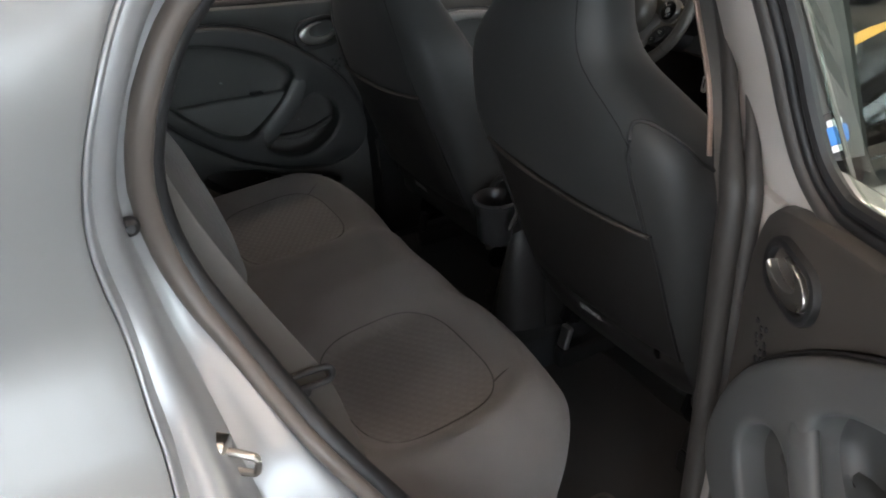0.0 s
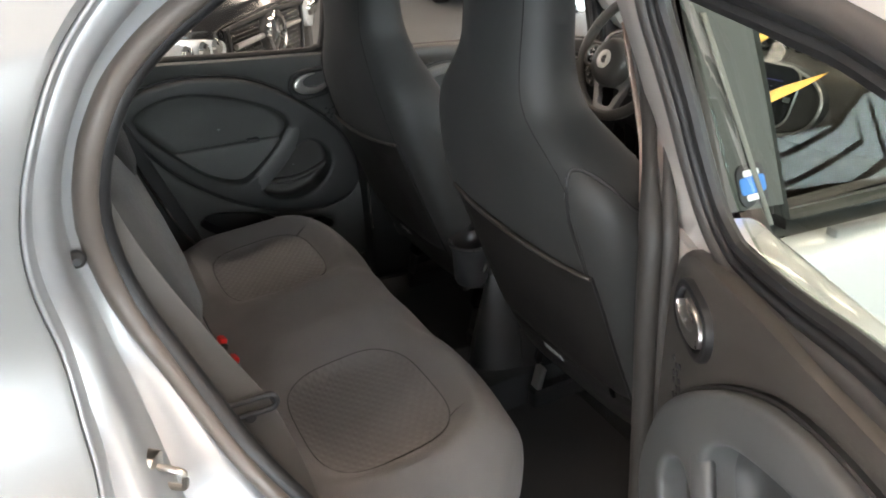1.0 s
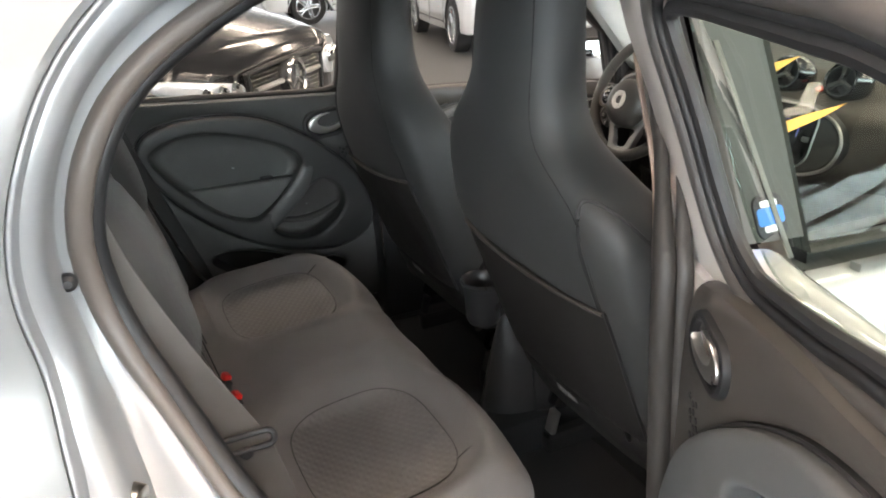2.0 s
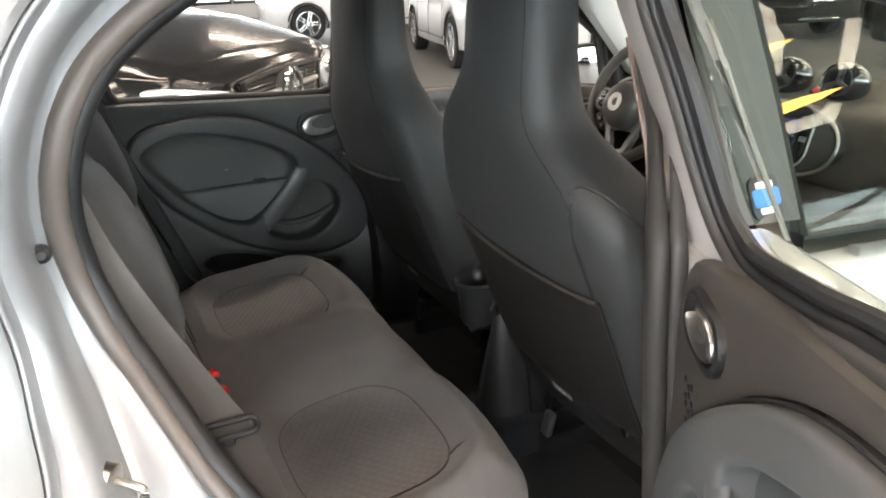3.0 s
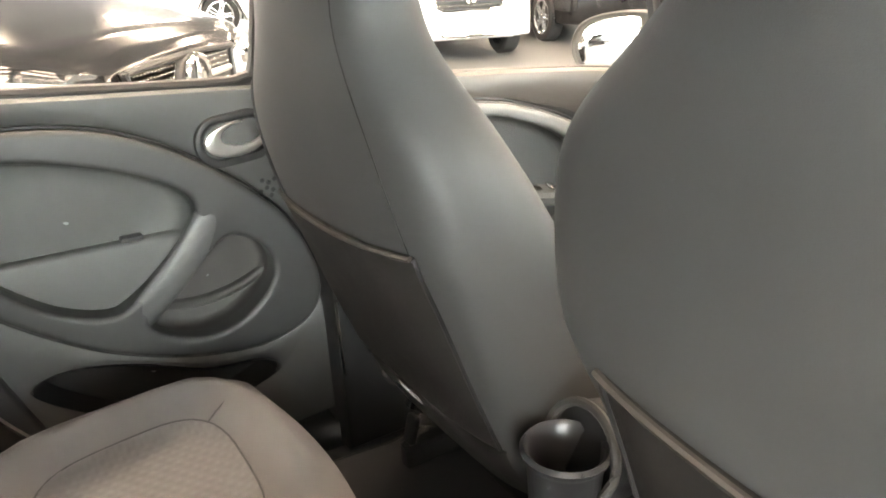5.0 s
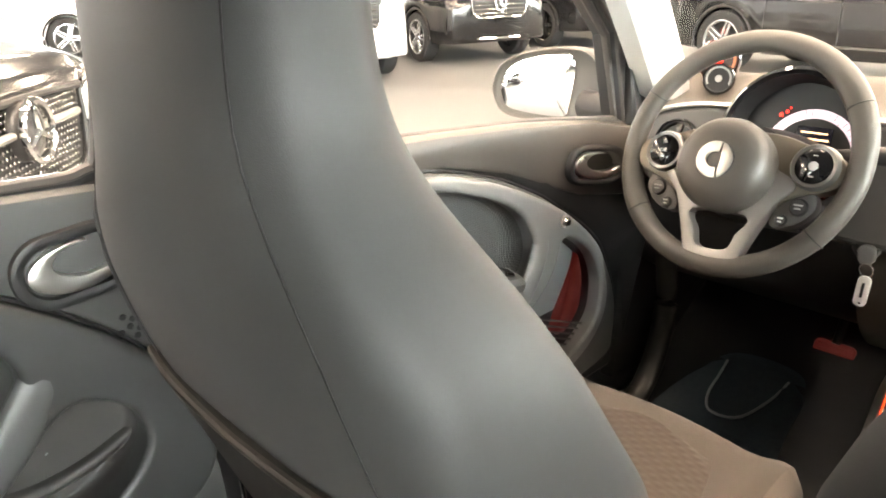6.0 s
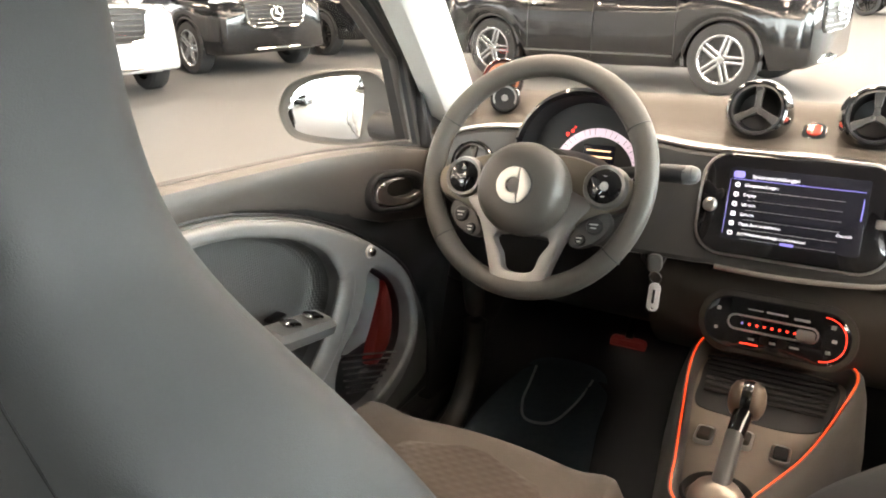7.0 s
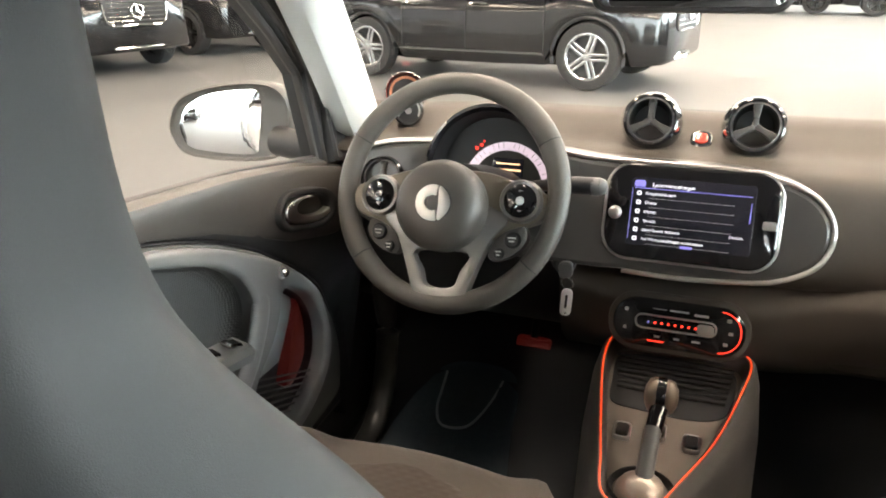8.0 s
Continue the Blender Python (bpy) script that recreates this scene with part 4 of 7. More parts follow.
OPEN_TRIM = [(0.922, 0.75), (0.905, 0.43), (0.75, 0.42), (0.60, 0.42), (0.51, 0.46), (0.455, 0.55), (0.36, 0.78), (0.30, 0.92), (0.265, 1.0), (0.258, 1.06), (0.275, 1.092), (0.33, 1.092), (0.45, 1.084), (0.60, 1.072), (0.665, 1.068), (0.751, 1.062), (0.822, 1.056), (0.868, 1.051), (0.897, 1.044), (0.915, 1.028), (0.926, 1.005), (0.934, 0.97), (0.934, 0.90)]
left_rear_door = door("rear_door", f_left_rear, dict(REAR, frame_mat=M_BLACK), "closed rear door lined in dark plastic with an oval loudspeaker", (0.6, 0.7, 0.4))
# the open door's field is a paler copy: daylight on it put into the colour
right_rear_door = door("rear_door", f_right_rear, dict(REAR, field=M_RIMLIP, dish=M_FIELD, glass=M_TINT, frame_mat=M_DOORPOST, seal=M_BLACK, frame_round=0.010, lining=M_DOORBROWN, window=OPEN_WINDOW, frame=OPEN_FRAME, trim=OPEN_TRIM, handle=(0.832, 0.988, 0.16), handle_size=0.84), "wide open rear door, dark lining, silver window frame", (0.6, -1.0, 0.4))
left_front_door = door("front_door", f_left_front, FRONT, "closed driver's door with satin pull handle and window switches", (1.4, 0.7, 0.4))
right_front_door = door("front_door", f_right_front, dict(FRONT, frame_mat=M_POST, thick=0.3, window=[(0.998, 1.05), (1.004, 1.25), (1.006, 1.43)] + FRONT["window"][3:], frame=[(0.975, 1.03), (0.98, 1.47)] + FRONT["frame"][2:]), "closed white front passenger door beside the open rear door", (1.4, -0.7, 0.4))
for o, f in ((left_rear_door, f_left_rear), (right_rear_door, f_right_rear)):
    # perforated dots below the opener
    bm = bmesh.new()
    for i in range(15):
        u, v = (0.858 if f is f_right_rear else 0.84) + 0.0105 * (i % 3) - 0.004 * (i // 3), 0.908 - 0.0135 * (i // 3) - 0.005 * (i % 2)
        lathe(bm, [(0.0001, 0.0012), (0.0036, 0.001), (0.0042, 0)], Matrix.Translation(f(u, v, 0.0005)) @ (f(u, v, 1) - f(u, v, 0)).to_track_quat("Z", "Y").to_matrix().to_4x4(), 8)
    part("sound_holes", bm, M_FRAME, o)
bm = bmesh.new()
plate(bm, [(0.985, 1.04), (0.972, 0.9), (0.965, 0.42), (0.90, 0.42), (0.915, 0.9), (0.91, 1.04)], f_right_rear, -0.075, -0.014, 0.012)
part("door_edge", bm, M_DOORPOST, right_rear_door, "painted hinge edge of the door")
# weather seal down the centre pillar beside the hinges
post_line = cr([(0.893, -0.500, 1.34), (0.873, -0.542, 1.27), (0.845, -0.595, 1.20), (0.816, -0.638, 1.14), (0.799, -0.664, 1.09), (0.790, -0.680, 1.05), (0.790, -0.686, 0.95), (0.800, -0.688, 0.80), (0.812, -0.688, 0.62), (0.82, -0.688, 0.42)], 5)
bm = bmesh.new()
tube(bm, post_line, lambda t: 0.0165 - 0.006 * smooth(0.5, 0.3, t), n=14, flat=0.8, up=(1, 0, 0))
part("pillar_seal", bm, M_SEALDARK, car, "thick rounded dark seal along the centre pillar")
bm = bmesh.new()
tube(bm, [p + Vector((0.016, -0.016, 0)) for p in post_line], lambda t: 0.011 - 0.004 * smooth(0.5, 0.3, t), n=12)
part("pillar_seal_lip", bm, M_RUBBER, car, "rubber lip of the pillar seal")
for o, f in ((left_front_door, f_left_front), (right_front_door, f_right_front)):
    bm = bmesh.new()
    plate(bm, [(1.035, 1.046), (1.2, 1.042), (1.35, 1.034), (1.55, 1.020), (1.726, 1.004), (1.80, 0.987), (1.845, 0.94), (1.84, 0.89), (1.78, 0.855), (1.70, 0.86), (1.60, 0.900), (1.50, 0.940), (1.36, 0.978), (1.2, 0.986), (1.035, 0.995)], f, -0.03, 0.004, 0.014)
    part("sill_cap", bm, M_DOORBROWN, o, "brown-grey top of the door lining")
# mirror base triangle and switches of the driver's door
for f, o in ((f_left_front, left_front_door), (f_right_front, right_front_door)):
    bm = bmesh.new()
    plate(bm, [(1.795, 0.99), (1.99, 0.965), (1.985, 0.995), (1.90, 1.072), (1.80, 1.145)], f, -0.06, -0.008, 0.012)
    part("mirror_triangle", bm, M_BLACK, o, "black mirror triangle trim")
bm = bmesh.new()
box(bm, Matrix.Translation((1.40, 0.625, 0.785)) @ pose(0, 0, 0, 12, 10, 0), 0.13, 0.055, 0.03, 0.008)
sw = part("switch_panel", bm, M_RIMLIP, left_front_door, "grey satin switch panel")
bm = bmesh.new()
for x in (1.38, 1.43):
    box(bm, Matrix.Translation((x, 0.62, 0.805 - 0.18 * (x - 1.4))) @ pose(0, 0, 0, 12, 24, 0), 0.034, 0.022, 0.008, 0.003)
part("window_switch", bm, M_CHROME, sw)
bm = bmesh.new()
plate(bm, [(p[0], p[1]) for p in cr([(1.740, 0.730, 0), (1.760, 0.705, 0), (1.772, 0.65, 0), (1.765, 0.59, 0), (1.735, 0.55, 0), (1.690, 0.555, 0), (1.712, 0.615, 0), (1.732, 0.68, 0)], 4, True)], f_left_front, -0.056, -0.030, 0.008)
# faint glow is added to the material so the panel shows red in the pocket
part("door_reflector", bm, M_REDPANEL, left_front_door, "red panel with a faint added glow in the door pocket")
bm = bmesh.new()
for i in range(7):
    tube(bm, cr([f_left_front(x, 0.622 - 0.013 * i - 0.42 * (x - 1.62), -0.004) for x in np.linspace(1.560 + 0.002 * i, 1.735 - 0.012 * i, 7)], 2), 0.0022, n=5)
part("pocket_net", bm, M_SOFT, left_front_door, "dark elastic pocket net")
bm = bmesh.new()
lathe(bm, [(0.0001, 0.012), (0.006, 0.012), (0.008, 0.009), (0.0085, 0.002), (0.012, 0.0)], Matrix.Translation(f_left_front(1.634, 0.830, 0.021)) @ pose(0, 0, 0, 90, 0, 0), 18)
part("lock_knob", bm, M_CHROME, left_front_door)



# ---- front seats ----
# height, rear x, front x, half width
BACK = [(0.535, 1.005, 1.08, 0.17), (0.541, 0.987, 1.10, 0.202), (0.553, 0.976, 1.10, 0.214), (0.58, 0.958, 1.10, 0.220), (0.63, 0.932, 1.085, 0.228), (0.75, 0.885, 1.055, 0.243), (0.86, 0.845, 1.02, 0.252), (0.945, 0.812, 0.985, 0.255), (1.02, 0.790, 0.962, 0.248), (1.065, 0.781, 0.945, 0.232), (1.10, 0.776, 0.932, 0.208),
        (1.14, 0.773, 0.920, 0.174), (1.18, 0.771, 0.912, 0.148), (1.23, 0.771, 0.906, 0.139), (1.30, 0.775, 0.904, 0.135), (1.37, 0.782, 0.903, 0.128), (1.42, 0.794, 0.900, 0.110), (1.445, 0.81, 0.893, 0.075), (1.455, 0.83, 0.88, 0.04)]
BACK_FINE = [(p[0], p[1], p[2], p[3]) for p in cr([(a, b, c) for a, b, c, _ in BACK], 4) for p in [(p[0], p[1], p[2], 0)]]
BACK_W = [p[1] for p in cr([(a, d, 0) for a, _, _, d in BACK], 4)]
BACK_FINE = [(a, b, c, w) for (a, b, c, _), w in zip(BACK_FINE, BACK_W)]


def back_ring(z):
    xb, xf, w = lerp_rows(BACK_FINE, z)
    p = 2.5 + 0.9 * smooth(1.25, 0.9, z)
    return (xb + xf) / 2, (xf - xb) / 2, w, p


def back_point(z, a):
    cx, hx, w, p = back_ring(z)
    c, s = math.cos(a), math.sin(a)
    bolster = 0.042 * smooth(1.06, 0.88, z) * smooth(0.3, 1.0, abs(s)) * smooth(0.7, -0.6, c)
    q = p + (1.6 if c < 0 else 0.4) * smooth(1.16, 1.0, z)
    return Vector((cx - hx * math.copysign(abs(c) ** (2 / q), c) + bolster, w * math.copysign(abs(s) ** (2 / q), s), z))


def rear_point(z, y, proud=0.0):
    cx, hx, w, p = back_ring(z)
    q = min(0.999, abs(y) / w)
    return Vector((cx - hx * (1 - q ** (p + 0.4 * smooth(1.16, 1.0, z))) ** (1 / (p + 0.4 * smooth(1.16, 1.0, z))) - proud, y, z))


def front_seat(y0, outboard, label, rise=0.0, shoulder=0.0):
    seat = thing("front_seat", (1.15, y0, 0.36), label, "car seat", "front seats")
    T = Vector((0, y0, rise))
    inner = lambda a: smooth(-0.4, 0.6, -outboard * math.sin(a))
    slim = 1.1 * shoulder
    lift = lambda z, a: Vector((0, -outboard * slim * (1 - inner(a)) * smooth(1.06, 1.16, z) * smooth(1.46, 1.36, z), inner(a) * shoulder * smooth(0.96, 1.06, z) * smooth(1.42, 1.2, z)))
    broad = lambda z, a: Vector((0, -outboard * 0.5 * shoulder * smooth(0.88, 1.0, z) * smooth(1.22, 1.08, z) * smooth(0.1, 0.8, -outboard * math.sin(a)), 0))
    bm = bmesh.new()
    zs = [r[0] for r in BACK_FINE]
    rings(bm, [[back_point(z, 2 * math.pi * j / 56) + T + lift(z, 2 * math.pi * j / 56) + broad(z, 2 * math.pi * j / 56) for j in range(56)] for z in zs])
    back = part("backrest", bm, M_LEATHER, seat, "dark leather-look backrest with built-in headrest")
    # cloth map pocket with piped top edge
    top = lambda y: 0.938 + 0.012 * (-outboard * y / 0.2) - 0.012 * math.cos(math.pi * y / 0.42)
    bm = bmesh.new()
    rows = []
    for i in range(15):
        y = -0.2 + 0.4 * i / 14
        r = []
        for j in range(17):
            t = j / 16
            z = 0.655 + (top(y) - 0.655) * t
            edge = min(1, min(i, 14 - i) / 1.2, j / 1.0 if j else 0)
            r.append(rear_point(z, y, 0.002 + 0.008 * edge * (1 + 0.7 * t * (1 - (y / 0.2) ** 2))) + T)
        r.append(rear_point(top(y) + 0.002, y, 0.001) + T)
        rows.append(r)
    grid(bm, rows)
    part("map_pocket", bm, M_BACKCLOTH, seat, "dark cloth map pocket")
    bm = bmesh.new()
    tube(bm, [rear_point(top(y), y, 0.0105 - 0.004 * abs(y / 0.2)) + T for y in np.linspace(-0.2, 0.2, 25)], 0.0038, n=6)
    part("piping", bm, M_PIPING, seat, "dark brown pocket piping")
    for y in (-0.2, 0.2):
        bm = bmesh.new()
        tube(bm, [rear_point(z, y, 0.0035) + T for z in np.linspace(0.657, top(y), 12)], 0.0026, n=6)
        part("pocket_seam", bm, M_BLACK, seat)
    # seams down both sides of the rear face
    bm = bmesh.new()
    for s in (1, -1):
        tube(bm, [back_point(z, s * (0.62 + 0.25 * smooth(1.0, 1.3, z))) + T + lift(z, s * (0.62 + 0.25 * smooth(1.0, 1.3, z))) for z in np.linspace(0.60, 1.42, 40)], 0.0008, n=5)
    part("seam", bm, M_SEAM, back)
    # hard lower shell
    bm = bmesh.new()
    rows = []
    for i in range(15):
        y = -0.205 + 0.41 * i / 14
        rows.append([rear_point(z, y * min(1, (lerp_rows(BACK_FINE, z)[2] - 0.005) / 0.205), pr) + T for z, pr in ((0.555, 0.0), (0.560, 0.004), (0.60, 0.004), (0.63, 0.004), (0.652, 0.003), (0.656, 0.0))])
    grid(bm, rows)
    part("back_shell", bm, M_BACKCLOTH, seat, "dark lower back edge")
    # printed tag
    tag = lambda u, v, d: rear_point(0.637 + v, 0.010 - u, 0.006 + d) + T
    bm = bmesh.new()
    plate(bm, rrect(0.058, 0.0155, 0.0015, 2), tag, 0.0, 0.0006, 0.0002, [rrect(0.0555, 0.013, 0.001, 2)])
    for k, (u, w, h) in enumerate(((-0.021, 0.006, 0.007), (-0.013, 0.005, 0.009), (-0.005, 0.007, 0.006), (0.004, 0.005, 0.009), (0.012, 0.007, 0.007), (0.021, 0.006, 0.008))):
        plate(bm, rrect(w, h, 0.0008, 2, (u, 0.0006 * (-1) ** k)), tag, 0.0, 0.0006, 0.0002)
    part("printed_tag", bm, M_PRINT, seat, "small pale printed label")
    # dark bolt recess low on the outboard corner
    bm = bmesh.new()
    c = rear_point(0.648, outboard * 0.158, 0.0035) + T
    plate(bm, [(-0.007, 0.016), (0.004, 0.012), (0.009, -0.006), (0.004, -0.017), (-0.006, -0.008)], lambda u, v, d: c + Vector((-d - 0.33 * v, u, v)), -0.004, 0.0012, 0.0006)
    part("bolt_recess", bm, M_PIANO, seat)
    # oval cover on the outboard side of the bolster
    bm = bmesh.new()
    rows = []
    for i in range(25):
        t = math.sin(0.5 * math.pi * i / 24)
        z = 0.64 + 0.455 * t
        half = 0.52 * math.sqrt(max(0.0, 1 - (max(0.0, t - 0.8) / 0.2) ** 2)) + 0.002
        mid = 1.06 + 0.14 * (1 - t)
        r = []
        for j in range(11):
            s = -1 + 2 * j / 10
            a = outboard * (mid + half * s)
            p = back_point(z, a)
            cx = back_ring(z)[0]
            nrm = Vector((p.x - cx, p.y, 0)).normalized()
            r.append(p + nrm * (0.005 * (1 - s ** 4) * min(1, t * 6, (1 - t) * 8)) + T + lift(z, a))
        rows.append(r)
    grid(bm, rows)
    part("side_cover", bm, M_LEATHER, seat, "rounded bolster side cover")
    bm = bmesh.new()
    tube(bm, [r[0] for r in rows] + [r[-1] for r in reversed(rows)], 0.0034, closed=True, n=6)
    part("cover_seam", bm, M_BLACK, seat)
    # cushion
    bm = bmesh.new()
    rows = []
    for i in range(33):
        t = -1 + 2 * i / 32
        y = 0.245 * t
        e = 0.06 * max(0, abs(t) - 0.80) ** 2 / 0.04
        bol = 0.022 * math.exp(-((abs(t) - 0.80) / 0.16) ** 2)
        r = []
        for p in cr([(1.075, 0.585, 0), (1.14, 0.592, 0), (1.28, 0.612, 0), (1.40, 0.634, 0), (1.47, 0.638, 0), (1.505, 0.622, 0), (1.518, 0.58, 0), (1.50, 0.50, 0), (1.46, 0.45, 0)], 4):
            f_ = smooth(0.50, 0.58, p[1])
            r.append(Vector((p[0] - (0.05 * t * t + e) * smooth(1.25, 1.5, p[0]), y, max(0.44, p[1] + bol * f_ - e * f_))) + T)
        rows.append(r)
    rows = [[Vector((v.x, v.y - 0.004, 0.43 + rise)) for v in rows[0]]] + rows + [[Vector((v.x, v.y + 0.004, 0.43 + rise)) for v in rows[-1]]]
    grid(bm, rows)
    part("cushion", bm, M_SEATBROWN, seat, "brown-grey cloth seat cushion")
    bm = bmesh.new()
    rows = []
    for i in range(17):
        t = -1 + 2 * i / 16
        rows.append([Vector((1.14 + 0.30 * j / 14, 0.145 * t * math.sqrt(max(0.05, 1 - (2 * j / 14 - 1) ** 6)), 0.597 + 0.042 * (j / 14) + 0.006 * (1 - t ** 4))) + T for j in range(15)])
    grid(bm, rows)
    part("seat_insert", bm, M_SEATINSERT, seat, "brown quilted seat centre panel")
    bm = bmesh.new()
    box(bm, Matrix.Translation((1.29, y0, 0.43)), 0.36, 0.40, 0.07, 0.015)
    base = part("seat_base", bm, M_BLACK, seat)
    for s in (1, -1):
        bm = bmesh.new()
        box(bm, Matrix.Translation((1.22, y0 + s * 0.19, 0.365)), 0.44, 0.035, 0.062, 0.006)
        part("rail", bm, M_BLACK, base)
        bm = bmesh.new()
        box(bm, Matrix.Translation((1.02, y0 + s * 0.19, 0.425)) @ pose(0, 0, 0, 0, 14, 0), 0.016, 0.030, 0.058, 0.004)
        part("rail_bracket", bm, M_SATIN if s > 0 and y0 < 0 else M_BLACK, base, "metal seat rail end")
        bm = bmesh.new()
        box(bm, Matrix.Translation((1.055, y0 + s * 0.185 + 0.028, 0.468)) @ pose(0, 0, 0, 0, 20, 0), 0.05, 0.04, 0.06, 0.012)
        part("rail_cover", bm, M_PIANO, base)
    # recliner cover at the hinge
    bm = bmesh.new()
    lathe(bm, [(0.0001, 0.022), (0.03, 0.022), (0.042, 0.015), (0.046, 0.0)], Matrix.Translation((1.02, y0 + outboard * 0.205, 0.56 + rise)) @ pose(0, 0, 0, -90 * outboard, 0, 0), 24)
    part("recliner_cover", bm, M_SOFT, seat)
    return seat


driver_seat = front_seat(0.34, 1, "dark leather-look driver's seat with built-in headrest, beside the steering wheel")
passenger_seat = front_seat(-0.332, -1, "dark leather-look passenger seat with cloth map pocket, beside the open door", 0.0, 0.05)

# ---- rear bench ----
bench = thing("rear_bench", (0.4, 0, 0.4), "dark grey cloth rear bench with two quilted seat places", "car seat")
BY, BW = 0.015, 0.565
CUSHION = [(p[0], p[1]) for p in cr([(0.30, 0.640, 0), (0.42, 0.645, 0), (0.55, 0.652, 0), (0.66, 0.662, 0), (0.705, 0.662, 0), (0.738, 0.648, 0), (0.756, 0.615, 0), (0.757, 0.57, 0), (0.748, 0.51, 0), (0.725, 0.45, 0), (0.70, 0.42, 0)], 6)]


def patch_of(x, y):
    """How far a place lies from the middle of the nearer seat patch; 1 at its rim."""
    side = 1 if y > 0 else -1
    return ((abs(x - 0.535) / 0.125) ** 3.4 + (abs(y - side * 0.305) / 0.150) ** 3.4) ** (1 / 3.4)


def cushion_top(x, y, z):
    up = smooth(0.56, 0.63, z)
    q = patch_of(x, y)
    z += up * (0.030 * math.exp(-((q - 1.32) / 0.24) ** 2) * smooth(0.06, 0.26, abs(y)) - 0.016 * smooth(1.12, 0.75, q))
    z += up * 0.046 * smooth(0.19, 0.06, abs(y)) * smooth(0.34, 0.48, x) * smooth(0.82, 0.66, x)
    return z


bm = bmesh.new()
rows = []
NB = 84
for i in range(NB + 1):
    t = -1 + 2 * i / NB
    y = BY + BW * t
    e = 0.075 * (max(0, abs(t) - 0.84) / 0.16) ** 2.3
    lobe = 0.018 * (math.cos((abs(y) - 0.29) / 0.29 * math.pi) - 0.3) / 1.3
    r = []
    for x, z in CUSHION:
        fr = smooth(0.55, 0.72, x)
        r.append((x + lobe * fr - e * 0.9 * fr, y, max(0.42, cushion_top(x, y, z) - e * smooth(0.45, 0.62, z))))
    rows.append(r)
rows = [[(p[0], p[1] - 0.002, 0.41) for p in rows[0]]] + rows + [[(p[0], p[1] + 0.002, 0.41) for p in rows[-1]]]
grid(bm, rows)
part("bench_cushion", bm, M_CLOTH, bench, "dark grey cloth cushion")
for side in (1, -1):
    bm = bmesh.new()
    rows, rim = [], []
    for i in range(9):
        s = i / 8
        ring = []
        for j in range(48):
            a = 2 * math.pi * j / 48
            c, n_ = math.cos(a), math.sin(a)
            x = 0.535 + 0.122 * s * math.copysign(abs(c) ** (2 / 3.4), c)
            y = side * 0.305 + 0.147 * s * math.copysign(abs(n_) ** (2 / 3.4), n_)
            z0 = 0.645 + 0.017 * smooth(0.42, 0.66, x)
            ring.append(Vector((x, y, cushion_top(x, y, z0) + 0.0065 - 0.0065 * s ** 10)))
        rows.append(ring)
        rim = ring
    grid(bm, rows[1:], close_u=True)
    bm.faces.new([bm.verts.new(p) for p in rows[1]])
    ins = part("seat_insert", bm, M_QUILT, bench, "quilted grey seat patch")
    bm = bmesh.new()
    tube(bm, [p + Vector((0, 0, 0.0001)) for p in rim], 0.0014, closed=True, n=6)
    part("insert_seam", bm, M_BENCHBACK, ins)
# nose seam from the patch corner, and the piped front edge
for side in (1, -1):
    bm = bmesh.new()
    pts = [(x, side * y, cushion_top(x, side * y, z) + 0.002) for x, y, z in ((0.640, 0.415, 0.660), (0.660, 0.418, 0.661), (0.690, 0.428, 0.657), (0.716, 0.437, 0.640), (0.722, 0.440, 0.60), (0.720, 0.442, 0.54))]
    tube(bm, cr(pts, 5), 0.0016, n=5)
    part("nose_seam", bm, M_BENCHBACK, bench)

# backrest with two head pads
bm = bmesh.new()
rows = []
for i in range(61):
    t = -1 + 2 * i / 60
    y = BY + 0.55 * t
    e = 0.05 * (max(0, abs(t) - 0.86) / 0.14) ** 2.2
    r = []
    for p in cr([(0.36, 0.60, 0), (0.342, 0.68, 0), (0.322, 0.76, 0), (0.292, 0.86, 0), (0.262, 0.96, 0), (0.235, 1.05, 0), (0.212, 1.085, 0), (0.18, 1.09, 0), (0.14, 1.06, 0), (0.16, 0.9, 0), (0.22, 0.6, 0)], 5):
        dip = 0.012 * math.exp(-((abs(y) - 0.29) / 0.13) ** 2) * smooth(1.05, 0.9, p[1])
        r.append((p[0] - e - dip, y, p[1] - 0.4 * e))
    rows.append(r)
vs = grid(bm, rows)
bm.faces.new(vs[0])
bm.faces.new(vs[-1])
part("bench_backrest", bm, M_BENCHBACK, bench, "dark grey cloth backrest")
for side in (1, -1):
    bm = bmesh.new()
    rows = []
    for z, d, w in ((0.945, 0.008, 0.06), (0.95, 0.022, 0.085), (0.975, 0.034, 0.105), (1.02, 0.042, 0.118), (1.07, 0.046, 0.122), (1.12, 0.046, 0.118), (1.155, 0.04, 0.105), (1.175, 0.024, 0.08), (1.18, 0.008, 0.05)):
        cx = 0.262 - (z - 0.95) * 0.34 + 0.01
        ring = []
        for j in range(32):
            a = 2 * math.pi * j / 32
            c, s = math.cos(a), math.sin(a)
            ring.append((cx + d * math.copysign(abs(c) ** 0.8, c), side * 0.33 + w * math.copysign(abs(s) ** 0.7, s), z))
        rows.append(ring)
    rings(bm, rows)
    part("head_pad", bm, M_BENCHBACK, bench, "low cloth head pad")
for y in (-0.14, 0.0, 0.14, 0.44, -0.44):
    bm = bmesh.new()
    tube(bm, [(0.344, y, 0.68), (0.326, y, 0.76), (0.297, y, 0.86), (0.268, y, 0.96)], 0.0016, n=5)
    part("backrest_seam", bm, M_BLACK, bench)

